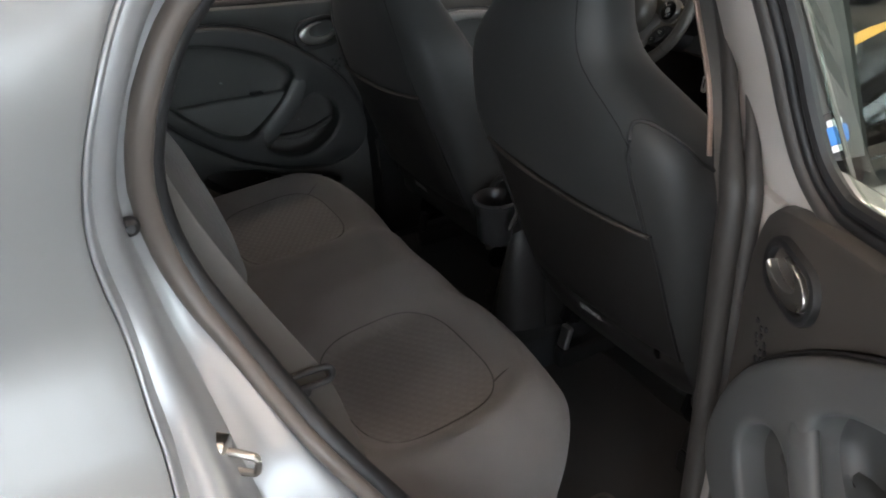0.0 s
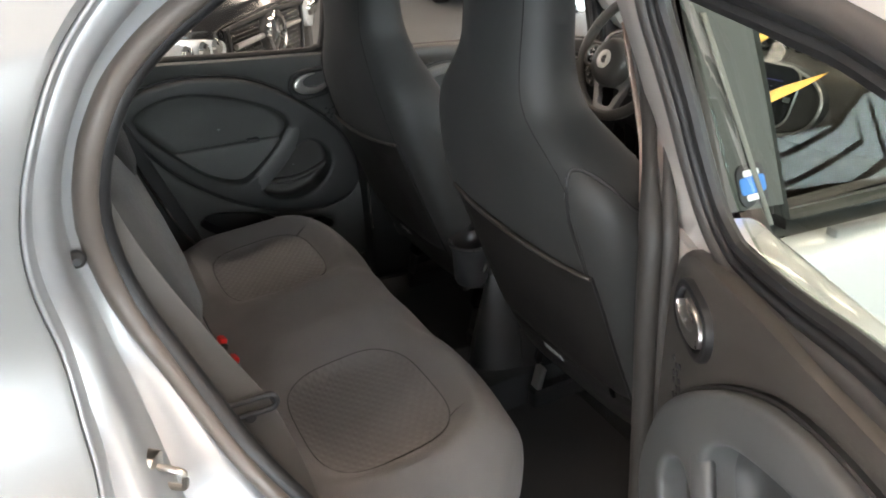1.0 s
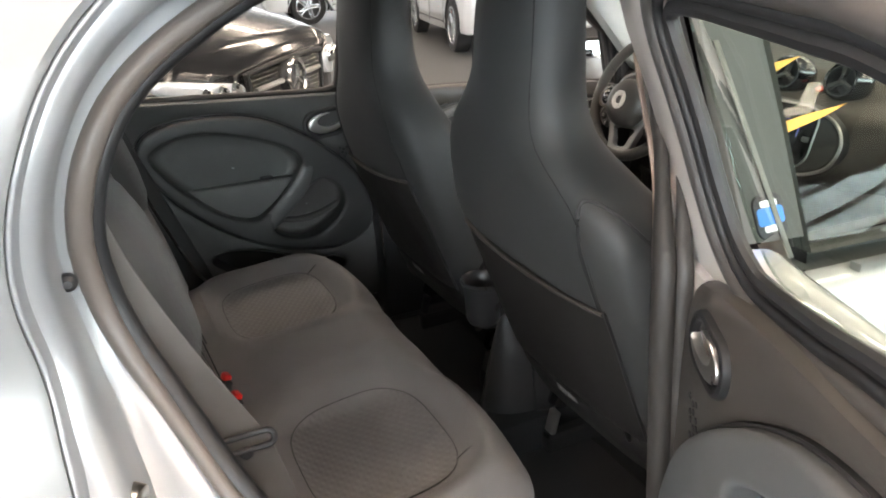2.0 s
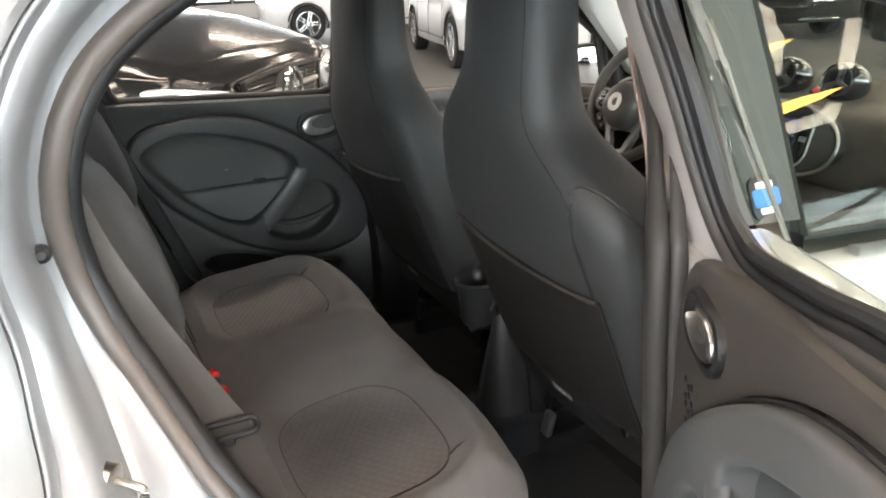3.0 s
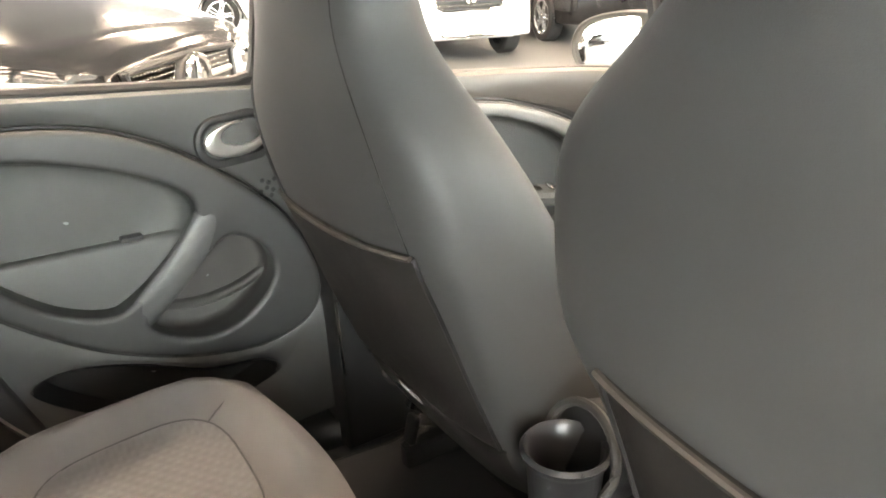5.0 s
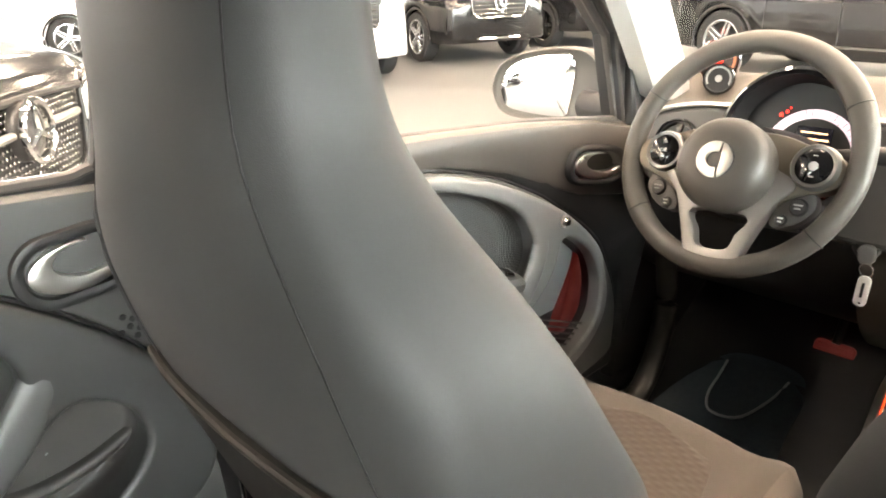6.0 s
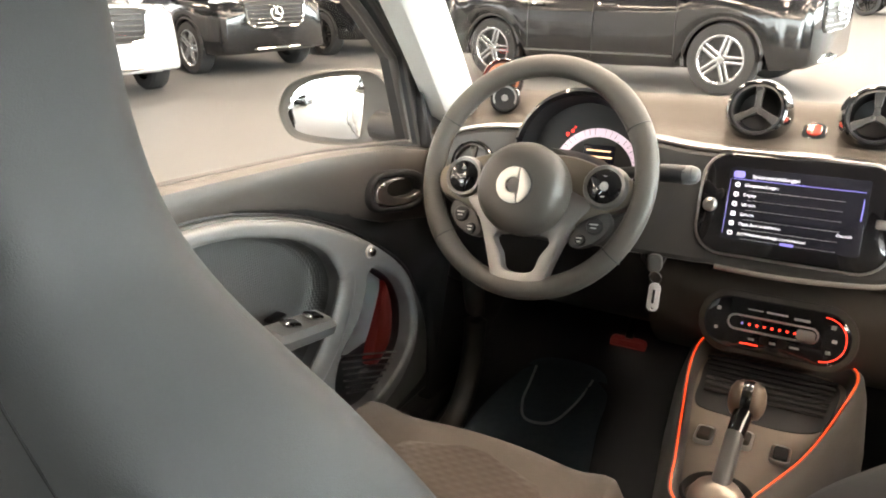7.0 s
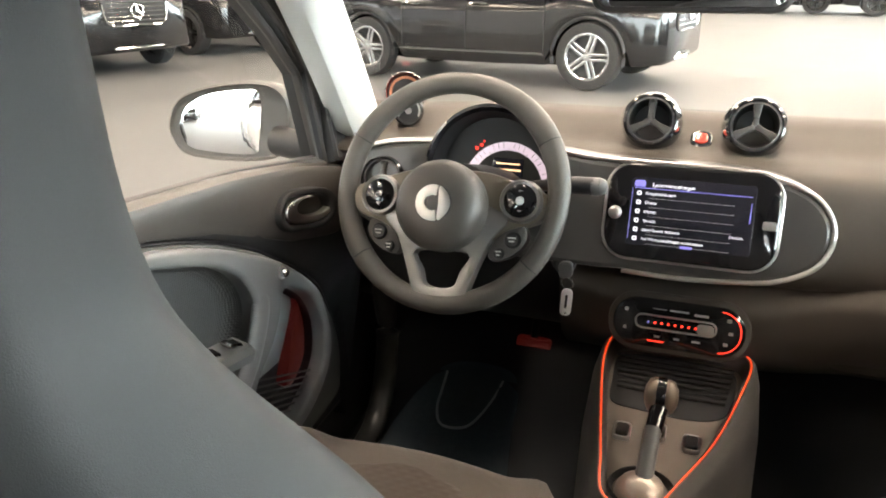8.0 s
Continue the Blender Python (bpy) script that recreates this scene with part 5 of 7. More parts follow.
# ---- belts and buckles ----
def ribbon(pts, width, across):
    bm = bmesh.new()
    c = cr(pts, 8)
    rows = []
    for i, p in enumerate(c):
        t = (c[min(i + 1, len(c) - 1)] - c[max(i - 1, 0)]).normalized()
        ac = Vector(across(i / (len(c) - 1)))
        ac = (ac - ac.dot(t) * t).normalized()
        rows.append([p + ac * width * s + t.cross(ac) * 0.0015 * (1 - (2 * abs(s)) ** 2) for s in (-0.5, -0.48, -0.25, 0, 0.25, 0.48, 0.5)])
    grid(bm, rows)
    return bm


belt = thing("seat_belt", (0.31, -0.5, 0.7), "dark woven rear seat belt through a plastic guide", "seat belt", "seat belts")
ob = part("webbing", ribbon([(0.185, -0.47, 1.19), (0.205, -0.478, 1.12), (0.232, -0.487, 1.05), (0.266, -0.495, 0.975), (0.300, -0.500, 0.905), (0.318, -0.502, 0.865), (0.335, -0.505, 0.80), (0.352, -0.51, 0.72), (0.365, -0.515, 0.62)], 0.050, lambda t: (0.85, -0.25, 0.35)), M_BELT, belt)
shell(ob, 0.0016)
bm = bmesh.new()
m = facing((0.309, -0.510, 0.882), (0.93, -0.1, 0.06), (0.2, 0.1, 1))
tube(bm, [m @ Vector((u, v, 0.004)) for u, v in rrect(0.072, 0.020, 0.0095, 6)], 0.0042, closed=True, n=8)
part("belt_guide", bm, M_BLACK, belt, "black oval belt guide loop")
bm = bmesh.new()
lathe(bm, [(0.0001, 0.006), (0.006, 0.006), (0.008, 0.003), (0.0085, 0)], m @ Matrix.Translation((0.0, -0.014, 0.002)), 16)
part("guide_rivet", bm, M_BLACK, belt)
belt2 = thing("seat_belt", (0.31, 0.5, 0.7), "dark woven rear seat belt on the far side of the bench", "seat belt", "seat belts")
shell(part("webbing", ribbon([(0.205, 0.45, 1.12), (0.243, 0.455, 1.05), (0.284, 0.46, 0.92), (0.320, 0.465, 0.80), (0.352, 0.47, 0.66)], 0.048, lambda t: (0.2, 1.0, 0.05)), M_BELT, belt2), 0.0016)
for y, z, x in ((-0.06, 0.715, 0.352), (-0.195, 0.755, 0.348)):
    bk = thing("belt_buckle", (x, y, 0.65), "black belt buckle with red release button", "belt buckle", "belt buckles")
    m = Matrix.Translation((x, y, z)) @ pose(0, 0, 0, 0, 20, 12)
    bm = bmesh.new()
    box(bm, m @ Matrix.Translation((0, 0, -0.045)), 0.022, 0.032, 0.075, 0.006)
    part("buckle_body", bm, M_BLACK, bk)
    bm = bmesh.new()
    box(bm, m @ Matrix.Translation((0, 0, -0.006)), 0.015, 0.021, 0.014, 0.003)
    part("release_button", bm, M_RED, bk, "bright red release button")
# front passenger belt along the pillar
fb = thing("seat_belt", (0.93, -0.56, 0.8), "beige-edged front seat belt hanging along the pillar", "seat belt", "seat belts")
shell(part("belt_edge", ribbon([(0.921, -0.452, 1.275), (0.915, -0.475, 1.23), (0.895, -0.535, 1.13), (0.872, -0.572, 1.052)], 0.010, lambda t: (0.9, 0.4, 0.1)), mat("beige_pillar_edge", (0.45, 0.33, 0.27), 0.5, 0, 0.1, 30), fb, "pale beige edge"), 0.004)
shell(part("webbing", ribbon([(0.945, -0.452, 1.40), (0.938, -0.470, 1.275), (0.930, -0.496, 1.22), (0.912, -0.556, 1.12), (0.893, -0.592, 1.05), (0.905, -0.598, 0.93), (0.93, -0.60, 0.82)], 0.044, lambda t: (0.62, -0.78, 0)), M_BELT, fb, "dark woven webbing"), 0.0016)
bm = bmesh.new()
tube(bm, cr([(0.905, -0.54, 0.806), (0.93, -0.55, 0.815), (0.95, -0.57, 0.81)], 4), 0.005, n=8)
part("belt_anchor", bm, M_STEEL, fb)

# ---- floor: mats, tunnel box with cup holder ----
for nm, o, z, lab in (("floor_mat", [(0.70, -0.60), (0.90, -0.62), (1.12, -0.60), (1.12, -0.13), (0.93, -0.12), (0.72, -0.14)], 0.352, "dark grey pile mat in the rear footwell"), ("floor_mat", [(0.70, 0.60), (0.90, 0.62), (1.12, 0.60), (1.12, 0.13), (0.93, 0.12), (0.72, 0.14)], 0.352, "dark grey pile mat in the far rear footwell")):
    fm = thing(nm, (o[0][0], o[0][1], z), lab, "floor mat", "floor mats")
    rnd = [(p[0], p[1]) for p in cr([(*p, 0) for q, r_ in zip(o, o[1:] + o[:1]) for p in (q, tuple(q[i] + 0.5 * (r_[i] - q[i]) for i in (0, 1)))], 3, True)]
    bm = bmesh.new()
    plate(bm, rnd, lambda u, v, d, z=z: Vector((u, v, z + d)), -0.012, 0.0, 0.003)
    part("mat_body", bm, M_MAT, fm)
    bm = bmesh.new()
    tube(bm, [(u, v, z - 0.001) for u, v in offset2(rnd, 0.003)], 0.004, closed=True, n=6)
    part("edge_binding", bm, M_BLACK, fm)
    bm = bmesh.new()
    tube(bm, [(u, v, z + 0.001) for u, v in rrect(0.10, 0.07, 0.02, 5, (0.80, math.copysign(0.52, o[0][1])))], 0.003, closed=True, n=6)
    part("mat_loop", bm, M_STITCH, fm)
dm = thing("floor_mat", (1.95, 0.42, 0.352), "dark blue-black mat with stitched heel outline in the driver's footwell", "floor mat", "floor mats")
bm = bmesh.new()
rnd = [(p[0], p[1]) for p in cr([(1.485, 0.540, 0), (1.685, 0.570, 0), (1.885, 0.580, 0), (2.045, 0.555, 0), (2.105, 0.500, 0), (2.105, 0.365, 0), (2.045, 0.330, 0), (1.935, 0.315, 0), (1.735, 0.275, 0), (1.485, 0.245, 0)], 5, True)]
plate(bm, rnd, lambda u, v, d: Vector((u, v, 0.352 + d + 0.15 * max(0, u - 1.75) + 0.46 * max(0, u - 2.05))), -0.012, 0.0, 0.003)
# pile paler and bluer than the rear mats, making up for missing footwell light
part("mat_body", bm, mat("blue_black_mat_pile", (0.075, 0.105, 0.125), 0.95, 0, 0.3, 80, bump=0.9, bump_scale=900), dm)
bm = bmesh.new()
tube(bm, cr([(x, y, 0.3545 + 0.15 * max(0, x - 1.75) + 0.46 * max(0, x - 2.05)) for x, y in ((2.075, 0.515), (2.025, 0.510), (1.965, 0.500), (1.915, 0.475), (1.910, 0.435), (1.935, 0.405), (2.015, 0.385), (2.075, 0.375))], 5), 0.003, n=6)
part("heel_stitching", bm, mat("blue_grey_stitching", (0.42, 0.47, 0.5), 0.7, 0, 0.1, 60), dm, "pale stitched heel outline")

tb = thing("tunnel_console", (1.0, 0.0, 0.38), "dark plastic tunnel console with a cup holder at its rear", "console")
bm = bmesh.new()
rows = []
for x, w, zt in ((1.03, 0.040, 0.66), (1.06, 0.048, 0.66), (1.15, 0.055, 0.64), (1.30, 0.065, 0.63), (1.42, 0.075, 0.63)):
    rows.append([(x, y, z) for y, z in ((w + 0.03, 0.345), (w + 0.012, 0.45), (w, zt - 0.02), (w * 0.7, zt), (0, zt + 0.004), (-w * 0.7, zt), (-w, zt - 0.02), (-w - 0.012, 0.45), (-w - 0.03, 0.345))])
vs = grid(bm, rows)
bm.faces.new(vs[0])
part("tunnel_box", bm, M_BLACK, tb)
# tapered end fin that rises from the floor to the console
bm = bmesh.new()
rows = []
for z, xr, w, yc in ((0.35, 0.915, 0.075, 0.012), (0.40, 0.925, 0.068, 0.012), (0.47, 0.938, 0.057, 0.012), (0.54, 0.952, 0.045, 0.012), (0.60, 0.966, 0.033, 0.012), (0.645, 0.978, 0.022, 0.012), (0.67, 0.99, 0.010, 0.012)):
    rows.append([(1.06 - (1.06 - xr) * math.sin(a) ** 0.8, yc + w * math.cos(a), z) for a in np.linspace(0.02, math.pi - 0.02, 17)])
grid(bm, rows)
part("end_fin", bm, mat("dark_fin_plastic", (0.026, 0.026, 0.027), 0.42, 0, 0.15, 10, bump=0.15, bump_scale=1300), tb, "dark tapered console end")
bm = bmesh.new()
tube(bm, [(xr - 0.0005, 0.012, z) for z, xr in ((0.36, 0.917), (0.47, 0.938), (0.60, 0.966), (0.66, 0.985))], 0.0016, n=6)
part("fin_seam", bm, M_SOFT, tb)
bm = bmesh.new()
cupm = Matrix.Translation((0.94, 0.029, 0.695)) @ pose(0, 0, 0, 0, 0, 0)
lathe(bm, [(0.0001, -0.07), (0.034, -0.07), (0.039, -0.06), (0.044, 0.018), (0.049, 0.024), (0.052, 0.032), (0.048, 0.037), (0.043, 0.032), (0.039, 0.0), (0.036, -0.062), (0.0001, -0.064)], cupm, 32, caps=False)
part("cup_holder", bm, M_FASCIA, tb, "round black cup holder")
drop = lambda a: (0.056 * math.cos(a) * (1 - 0.62 * max(0.0, -math.sin(a)) ** 1.5) - 0.018 * max(0.0, -math.sin(a)), 0.062 * math.sin(a) if a < math.pi else 0.115 * math.sin(a))
bm = bmesh.new()
m = facing((0.965, 0.032, 0.705), (0, -1, 0), (0.25, 0, 1))
hoop = [m @ Vector((*drop(a), 0.002)) for a in np.linspace(0, 2 * math.pi, 40)[:-1]]
tube(bm, hoop, 0.006, closed=True, n=8)
part("holder_surround", bm, M_SOFT, tb)
bm = bmesh.new()
o = [drop(a) for a in np.linspace(0, 2 * math.pi, 40)[:-1]]
plate(bm, o, lambda u, v, d: m @ Vector((u, v, d)), -0.06, -0.01, 0.004)
part("holder_back", bm, M_BLACK, tb)



# ---- dashboard ----
dash = thing("dashboard", (1.9, 0, 0.7), "brown-grey dashboard with dark oval fascia and silver trim line", "dashboard")
DASH = [(p[0], p[1]) for p in cr([(2.31, 0.985, 0), (2.18, 1.045, 0), (2.08, 1.072, 0), (2.02, 1.073, 0), (1.97, 1.056, 0), (1.92, 1.040, 0), (1.86, 1.034, 0), (1.815, 1.022, 0), (1.80, 0.99, 0), (1.795, 0.93, 0), (1.80, 0.87, 0), (1.82, 0.842, 0), (1.86, 0.832, 0)], 5)]
bm = bmesh.new()
rows = []
for y in np.linspace(-0.67, 0.67, 45):
    away = smooth(-0.18, -0.42, y)
    left = smooth(0.35, 0.62, y)
    rows.append([(x + 0.035 * away * smooth(1.05, 0.9, z) + 0.13 * smooth(0.5, 0.62, y) * smooth(1.03, 0.97, z), y, z + 0.012 * away * smooth(0.98, 0.86, z) - 0.012 * left) for x, z in DASH])
grid(bm, rows)
part("dash_pad", bm, M_DASH, dash, "brown-grey grained dash pad")
# shelf and lower dash
bm = bmesh.new()
rows = []
LOW = [(p[0], p[1]) for p in cr([(1.90, 0.855, 0), (1.83, 0.842, 0), (1.80, 0.825, 0), (1.797, 0.80, 0), (1.815, 0.74, 0), (1.86, 0.68, 0), (1.95, 0.62, 0), (2.1, 0.58, 0)], 4)]
for y in np.linspace(-0.67, 0.20, 30):
    mid = math.exp(-(y / 0.16) ** 4)
    rows.append([(x - 0.038 * mid * smooth(0.86, 0.80, z) * smooth(0.62, 0.70, z), y, z + 0.018 * smooth(-0.15, -0.3, y)) for x, z in LOW])
grid(bm, rows)
part("lower_dash", bm, M_DASH, dash, "brown-grey lower dash")
bm = bmesh.new()
grid(bm, [[(x + 0.05, y, z + 0.01) for x, z in LOW] for y in np.linspace(0.19, 0.67, 15)])
part("knee_panel", bm, M_BLACK, dash, "black driver's knee panel")
# glove box lid
bm = bmesh.new()
o = rrect(0.36, 0.15, 0.03, 5)
plate(bm, o, lambda u, v, d: Vector((1.845 + 0.25 * max(0, -v) - d, -0.42 - u, 0.765 + v)), -0.02, 0.014, 0.008)
part("glove_box_lid", bm, M_DASH, dash)


def fascia_at(u, v, d):
    """u to the right, v up, d towards the cabin, on the leaning fascia plane."""
    return Vector((1.770 + 0.30 * (v - 0.96) - d, -u, v))


F_TOP = [(-0.60, 0.975), (-0.585, 1.015), (-0.53, 1.037), (-0.44, 1.046), (-0.24, 1.047), (-0.145, 1.039), (-0.066, 1.038), (0.058, 1.036), (0.128, 1.026), (0.176, 1.005), (0.200, 0.973), (0.201, 0.938), (0.182, 0.906), (0.138, 0.884), (0.093, 0.876), (-0.004, 0.870), (-0.091, 0.872)]
F_LOW = [(-0.14, 0.870), (-0.30, 0.872), (-0.50, 0.89), (-0.58, 0.92)]
ring = [(p[0], p[1]) for p in cr([(*p, 0) for p in F_TOP + F_LOW], 5, True)]
bm = bmesh.new()
plate(bm, ring, fascia_at, -0.03, 0.008, 0.01)
part("fascia", bm, M_DASHFASCIA, dash, "dark satin fascia", sharp=0.03)
bm = bmesh.new()
trimline = cr([fascia_at(u, v, 0.006) for u, v in F_TOP], 6)
tube(bm, trimline, 0.0042, n=8)
part("trim_line", bm, M_SATIN, dash, "satin silver trim line")

# ball vents on the pad
def ball_vent(c, face, r, name_label):
    v = thing("air_vent", c, name_label, "air vent", "air vents")
    m = Matrix.Translation(c) @ Vector(face).to_track_quat("Z", "Y").to_matrix().to_4x4()
    bm = bmesh.new()
    lathe(bm, [(r * 0.80, 0.008), (r * 0.86, 0.012), (r * 0.93, 0.010), (r * 0.99, 0.0), (r * 1.05, -0.014), (r * 1.08, -0.030), (r * 1.05, -0.048), (r * 0.9, -0.068), (r * 0.6, -0.082), (0.0001, -0.086)], m, 40, caps=False)
    part("housing", bm, M_PIANO, v, "gloss black housing")
    bm = bmesh.new()
    lathe(bm, [(r * 0.70, 0.004), (r * 0.74, 0.0105), (r * 0.81, 0.0095), (r * 0.81, 0.0)], m, 40, caps=False)
    part("ring", bm, M_FASCIA, v, "dark satin ring")
    bm = bmesh.new()
    lathe(bm, [(r * 0.82, 0.002), (r * 0.6, -0.022), (0.0001, -0.03)], m, 32, caps=False)
    part("bowl", bm, M_BLACK, v)
    for a in (90, 210, 330):
        bm = bmesh.new()
        q = m @ pose(0, 0, 0, 0, 0, a)
        o = [(-0.0, -0.0055), (r * 0.3, -0.0042), (r * 0.76, -0.0075), (r * 0.76, 0.0075), (r * 0.3, 0.0042), (0.0, 0.0055)]
        plate(bm, o, lambda u, w, d: q @ Vector((u, w, d)), -0.004, 0.008, 0.0018)
        part("spoke", bm, M_SPOKE, v)
    return v


for y in (0.080, -0.083):
    ball_vent((1.902, y, 1.082), (-0.93, 0.0, 0.28), 0.048, "gloss black ball vent with three spokes on the dash top")
ball_vent((1.768, 0.518, 0.978), (-0.92, -0.08, 0.38), 0.042, "round side vent in the dash beside the steering wheel")
# hazard key
hz = thing("hazard_switch", (1.94, 0, 1.04), "red glowing hazard switch between the ball vents", "switch")
m = Matrix.Translation((1.938, -0.003, 1.047)) @ Vector((-0.42, 0, 0.9)).to_track_quat("Z", "Y").to_matrix().to_4x4() @ pose(0, 0, 0, 0, 0, 90)
bm = bmesh.new()
plate(bm, rrect(0.044, 0.036, 0.016, 5), lambda u, v, d: m @ Vector((u, v, d)), -0.02, 0.003, 0.002)
part("bezel", bm, M_PIANO, hz)
bm = bmesh.new()
plate(bm, rrect(0.028, 0.022, 0.010, 5), lambda u, v, d: m @ Vector((u, v, d)), 0.0, 0.006, 0.002)
part("key", bm, M_HAZARD, hz, "red lit key")

# touch screen
scr = thing("touch_screen", (1.763, 0, 0.9), "wide gloss black touch screen showing a settings list", "screen")
S_UP = Vector((0.33, 0, 1)).normalized()
sm = facing((1.757, -0.002, 0.967), (0, -1, 0), S_UP)
on = lambda u, v, d=0.0: sm @ Vector((u, v, d))
bm = bmesh.new()
plate(bm, rrect(0.255, 0.149, 0.040, 8), on, -0.03, 0.0, 0.005)
part("bezel", bm, M_PIANO, scr, "gloss black bezel")
bm = bmesh.new()
tube(bm, [on(u, v, -0.006) for u, v in rrect(0.257, 0.151, 0.041, 8)], 0.0026, closed=True, n=8)
part("bezel_rim", bm, M_SATIN, scr)
bm = bmesh.new()
plate(bm, rrect(0.182, 0.106, 0.003, 2), on, -0.004, 0.0006, 0.0004)
disp = part("display", bm, M_SCREEN, scr, "dark display")
W = lambda u, v: sm @ Matrix.Translation((u, v, 0.0012))
writing("screen_writing", "Systemeinstellungen", 0.0078, W(-0.060, 0.042), M_TEXT_WHITE, disp)
for i, t in enumerate(("Klangeinstellungen", "Display", "Uhrzeit", "Sprache", "Open-Source-Software", "Auf Werkseinstellungen zurücksetzen")):
    writing("screen_writing", t, 0.0060, W(-0.068, 0.0285 - 0.0142 * i), M_TEXT_WHITE, disp)
writing("screen_writing", "Deutsch", 0.0058, W(0.079, 0.0285 - 0.0142 * 4 + 0.002), M_TEXT_WHITE, disp, "RIGHT")
for i in range(6):
    bm = bmesh.new()
    plate(bm, rrect(0.0065, 0.0065, 0.002, 3, (-0.078, 0.0285 - 0.0142 * i)), on, 0.0004, 0.0012, 0.0002, [rrect(0.0035, 0.0035, 0.001, 3, (-0.078, 0.0285 - 0.0142 * i))])
    part("icon", bm, M_TEXT_WHITE, disp)
    bm = bmesh.new()
    plate(bm, rrect(0.125, 0.0005, 0.0002, 1, (0.0, 0.0212 - 0.0142 * i)), on, 0.0004, 0.0009, 0.0001)
    part("divider", bm, M_PRINT, disp)
for nm, w, h, c in (("back_key", 0.016, 0.010, (-0.078, 0.0435)), ("header_line", 0.172, 0.0009, (0.0, 0.0365)), ("left_line", 0.0007, 0.08, (-0.0885, -0.004)), ("scroll_bar", 0.0012, 0.03, (0.0855, 0.012)), ("down_key", 0.018, 0.004, (0.0, -0.0495))):
    bm = bmesh.new()
    plate(bm, rrect(w, h, min(w, h) * 0.3, 2, c), on, 0.0004, 0.0011, 0.0001)
    part(nm, bm, M_TEXT_BLUE, disp)
bm = bmesh.new()
lathe(bm, [(0.0001, 0.007), (0.007, 0.007), (0.0095, 0.005), (0.0105, 0.0)], sm @ Matrix.Translation((-0.112, -0.005, 0)), 24)
part("power_knob", bm, M_SATIN, scr, "silver power knob")
bm = bmesh.new()
plate(bm, rrect(0.019, 0.013, 0.003, 3, (0.113, -0.004)), on, -0.002, 0.002, 0.001)
part("home_key", bm, M_SATIN, scr, "silver home key")

# climate panel
cl = thing("climate_panel", (1.755, 0, 0.74), "gloss black climate panel with red lit rim and slider", "climate control")
cm = facing((1.748, -0.004, 0.783), (0, -1, 0), (0.30, 0, 1))
onc = lambda u, v, d=0.0: cm @ Vector((u, v, d))
bm = bmesh.new()
plate(bm, rrect(0.222, 0.098, 0.046, 8), onc, -0.03, -0.001, 0.006)
part("surround", bm, M_DASH, cl)
bm = bmesh.new()
plate(bm, rrect(0.204, 0.080, 0.038, 8), onc, -0.01, 0.003, 0.003)
face = part("face", bm, M_PIANO, cl, "gloss black face")
bm = bmesh.new()
tube(bm, [onc(u, v, 0.0035) for u, v in rrect(0.124, 0.022, 0.0105, 6, (-0.004, 0.002))], 0.0016, closed=True, n=6)
part("slider_rim", bm, M_SATIN, face)
bm = bmesh.new()
plate(bm, rrect(0.026, 0.016, 0.006, 5, (0.042, 0.001)), onc, 0.0, 0.009, 0.002)
part("slider_knob", bm, M_SATIN, face, "silver temperature slider")
for i in range(8):
    bm = bmesh.new()
    plate(bm, rrect(0.0034, 0.0034, 0.0008, 2, (-0.046 + 0.0105 * i, 0.001)), onc, 0.0025, 0.0036, 0.0003)
    part("scale_mark", bm, M_LED_RED if i else M_TEXT_BLUE, face)
bm = bmesh.new()
arc = rrect(0.190, 0.066, 0.031, 8)
arc = [p for p in arc if p[0] > 0.052]
tube(bm, [onc(u, v, 0.0034) for u, v in [p for p in arc if p[1] < 0] + [p for p in arc if p[1] > 0]], 0.0008, n=6)
part("lit_rim", bm, M_LED_RED, face, "red lit rim")
bm = bmesh.new()
plate(bm, rrect(0.026, 0.0018, 0.0008, 2, (-0.032, -0.029)), onc, 0.0025, 0.0036, 0.0003)
part("lit_bar", bm, M_LED_RED, face)
for u, v, w, h in ((-0.082, 0.018, 0.006, 0.006), (-0.082, -0.012, 0.005, 0.005), (-0.03, 0.024, 0.022, 0.002), (0.0, 0.024, 0.03, 0.003), (0.034, 0.022, 0.022, 0.004), (0.076, 0.02, 0.007, 0.006), (0.08, 0.0, 0.007, 0.005), (0.074, -0.018, 0.007, 0.005), (-0.03, -0.021, 0.009, 0.003), (0.0, -0.021, 0.009, 0.003), (0.03, -0.021, 0.013, 0.003)):
    bm = bmesh.new()
    plate(bm, rrect(w, h, 0.001, 2, (u, v)), onc, 0.0025, 0.0036, 0.0003)
    part("symbol", bm, M_PRINT, face)

# instrument binnacle
ins = thing("instrument_cluster", (1.83, 0.345, 0.98), "domed instrument cluster with lit dial and red warning lights", "instrument cluster")
im = facing((1.736, 0.312, 1.015), (0, -1, 0), (0.28, 0, 1))
oni = lambda u, v, d=0.0: im @ Vector((u, v, d))
bm = bmesh.new()
lathe(bm, [(0.097, 0.012), (0.103, 0.018), (0.109, 0.012), (0.110, -0.02), (0.106, -0.09), (0.06, -0.12)], im, 48, caps=False)
part("hood", bm, M_PIANO, ins, "gloss black hood")
bm = bmesh.new()
lathe(bm, [(0.099, 0.012), (0.094, -0.02), (0.090, -0.03), (0.0001, -0.031)], im, 48, caps=False)
part("dial_bowl", bm, M_BLACK, ins)
bm = bmesh.new()
rows = []
for i in range(33):
    a = radians(188 - 190 * i / 32)
    rows.append([oni(0.022 + r * math.cos(a), -0.022 + r * math.sin(a), -0.029 + 0.001 * k) for k, r in enumerate((0.060, 0.0605, 0.073, 0.0735))])
grid(bm, rows)
part("dial_scale", bm, M_DIAL, ins, "pale lit speed scale")
bm = bmesh.new()
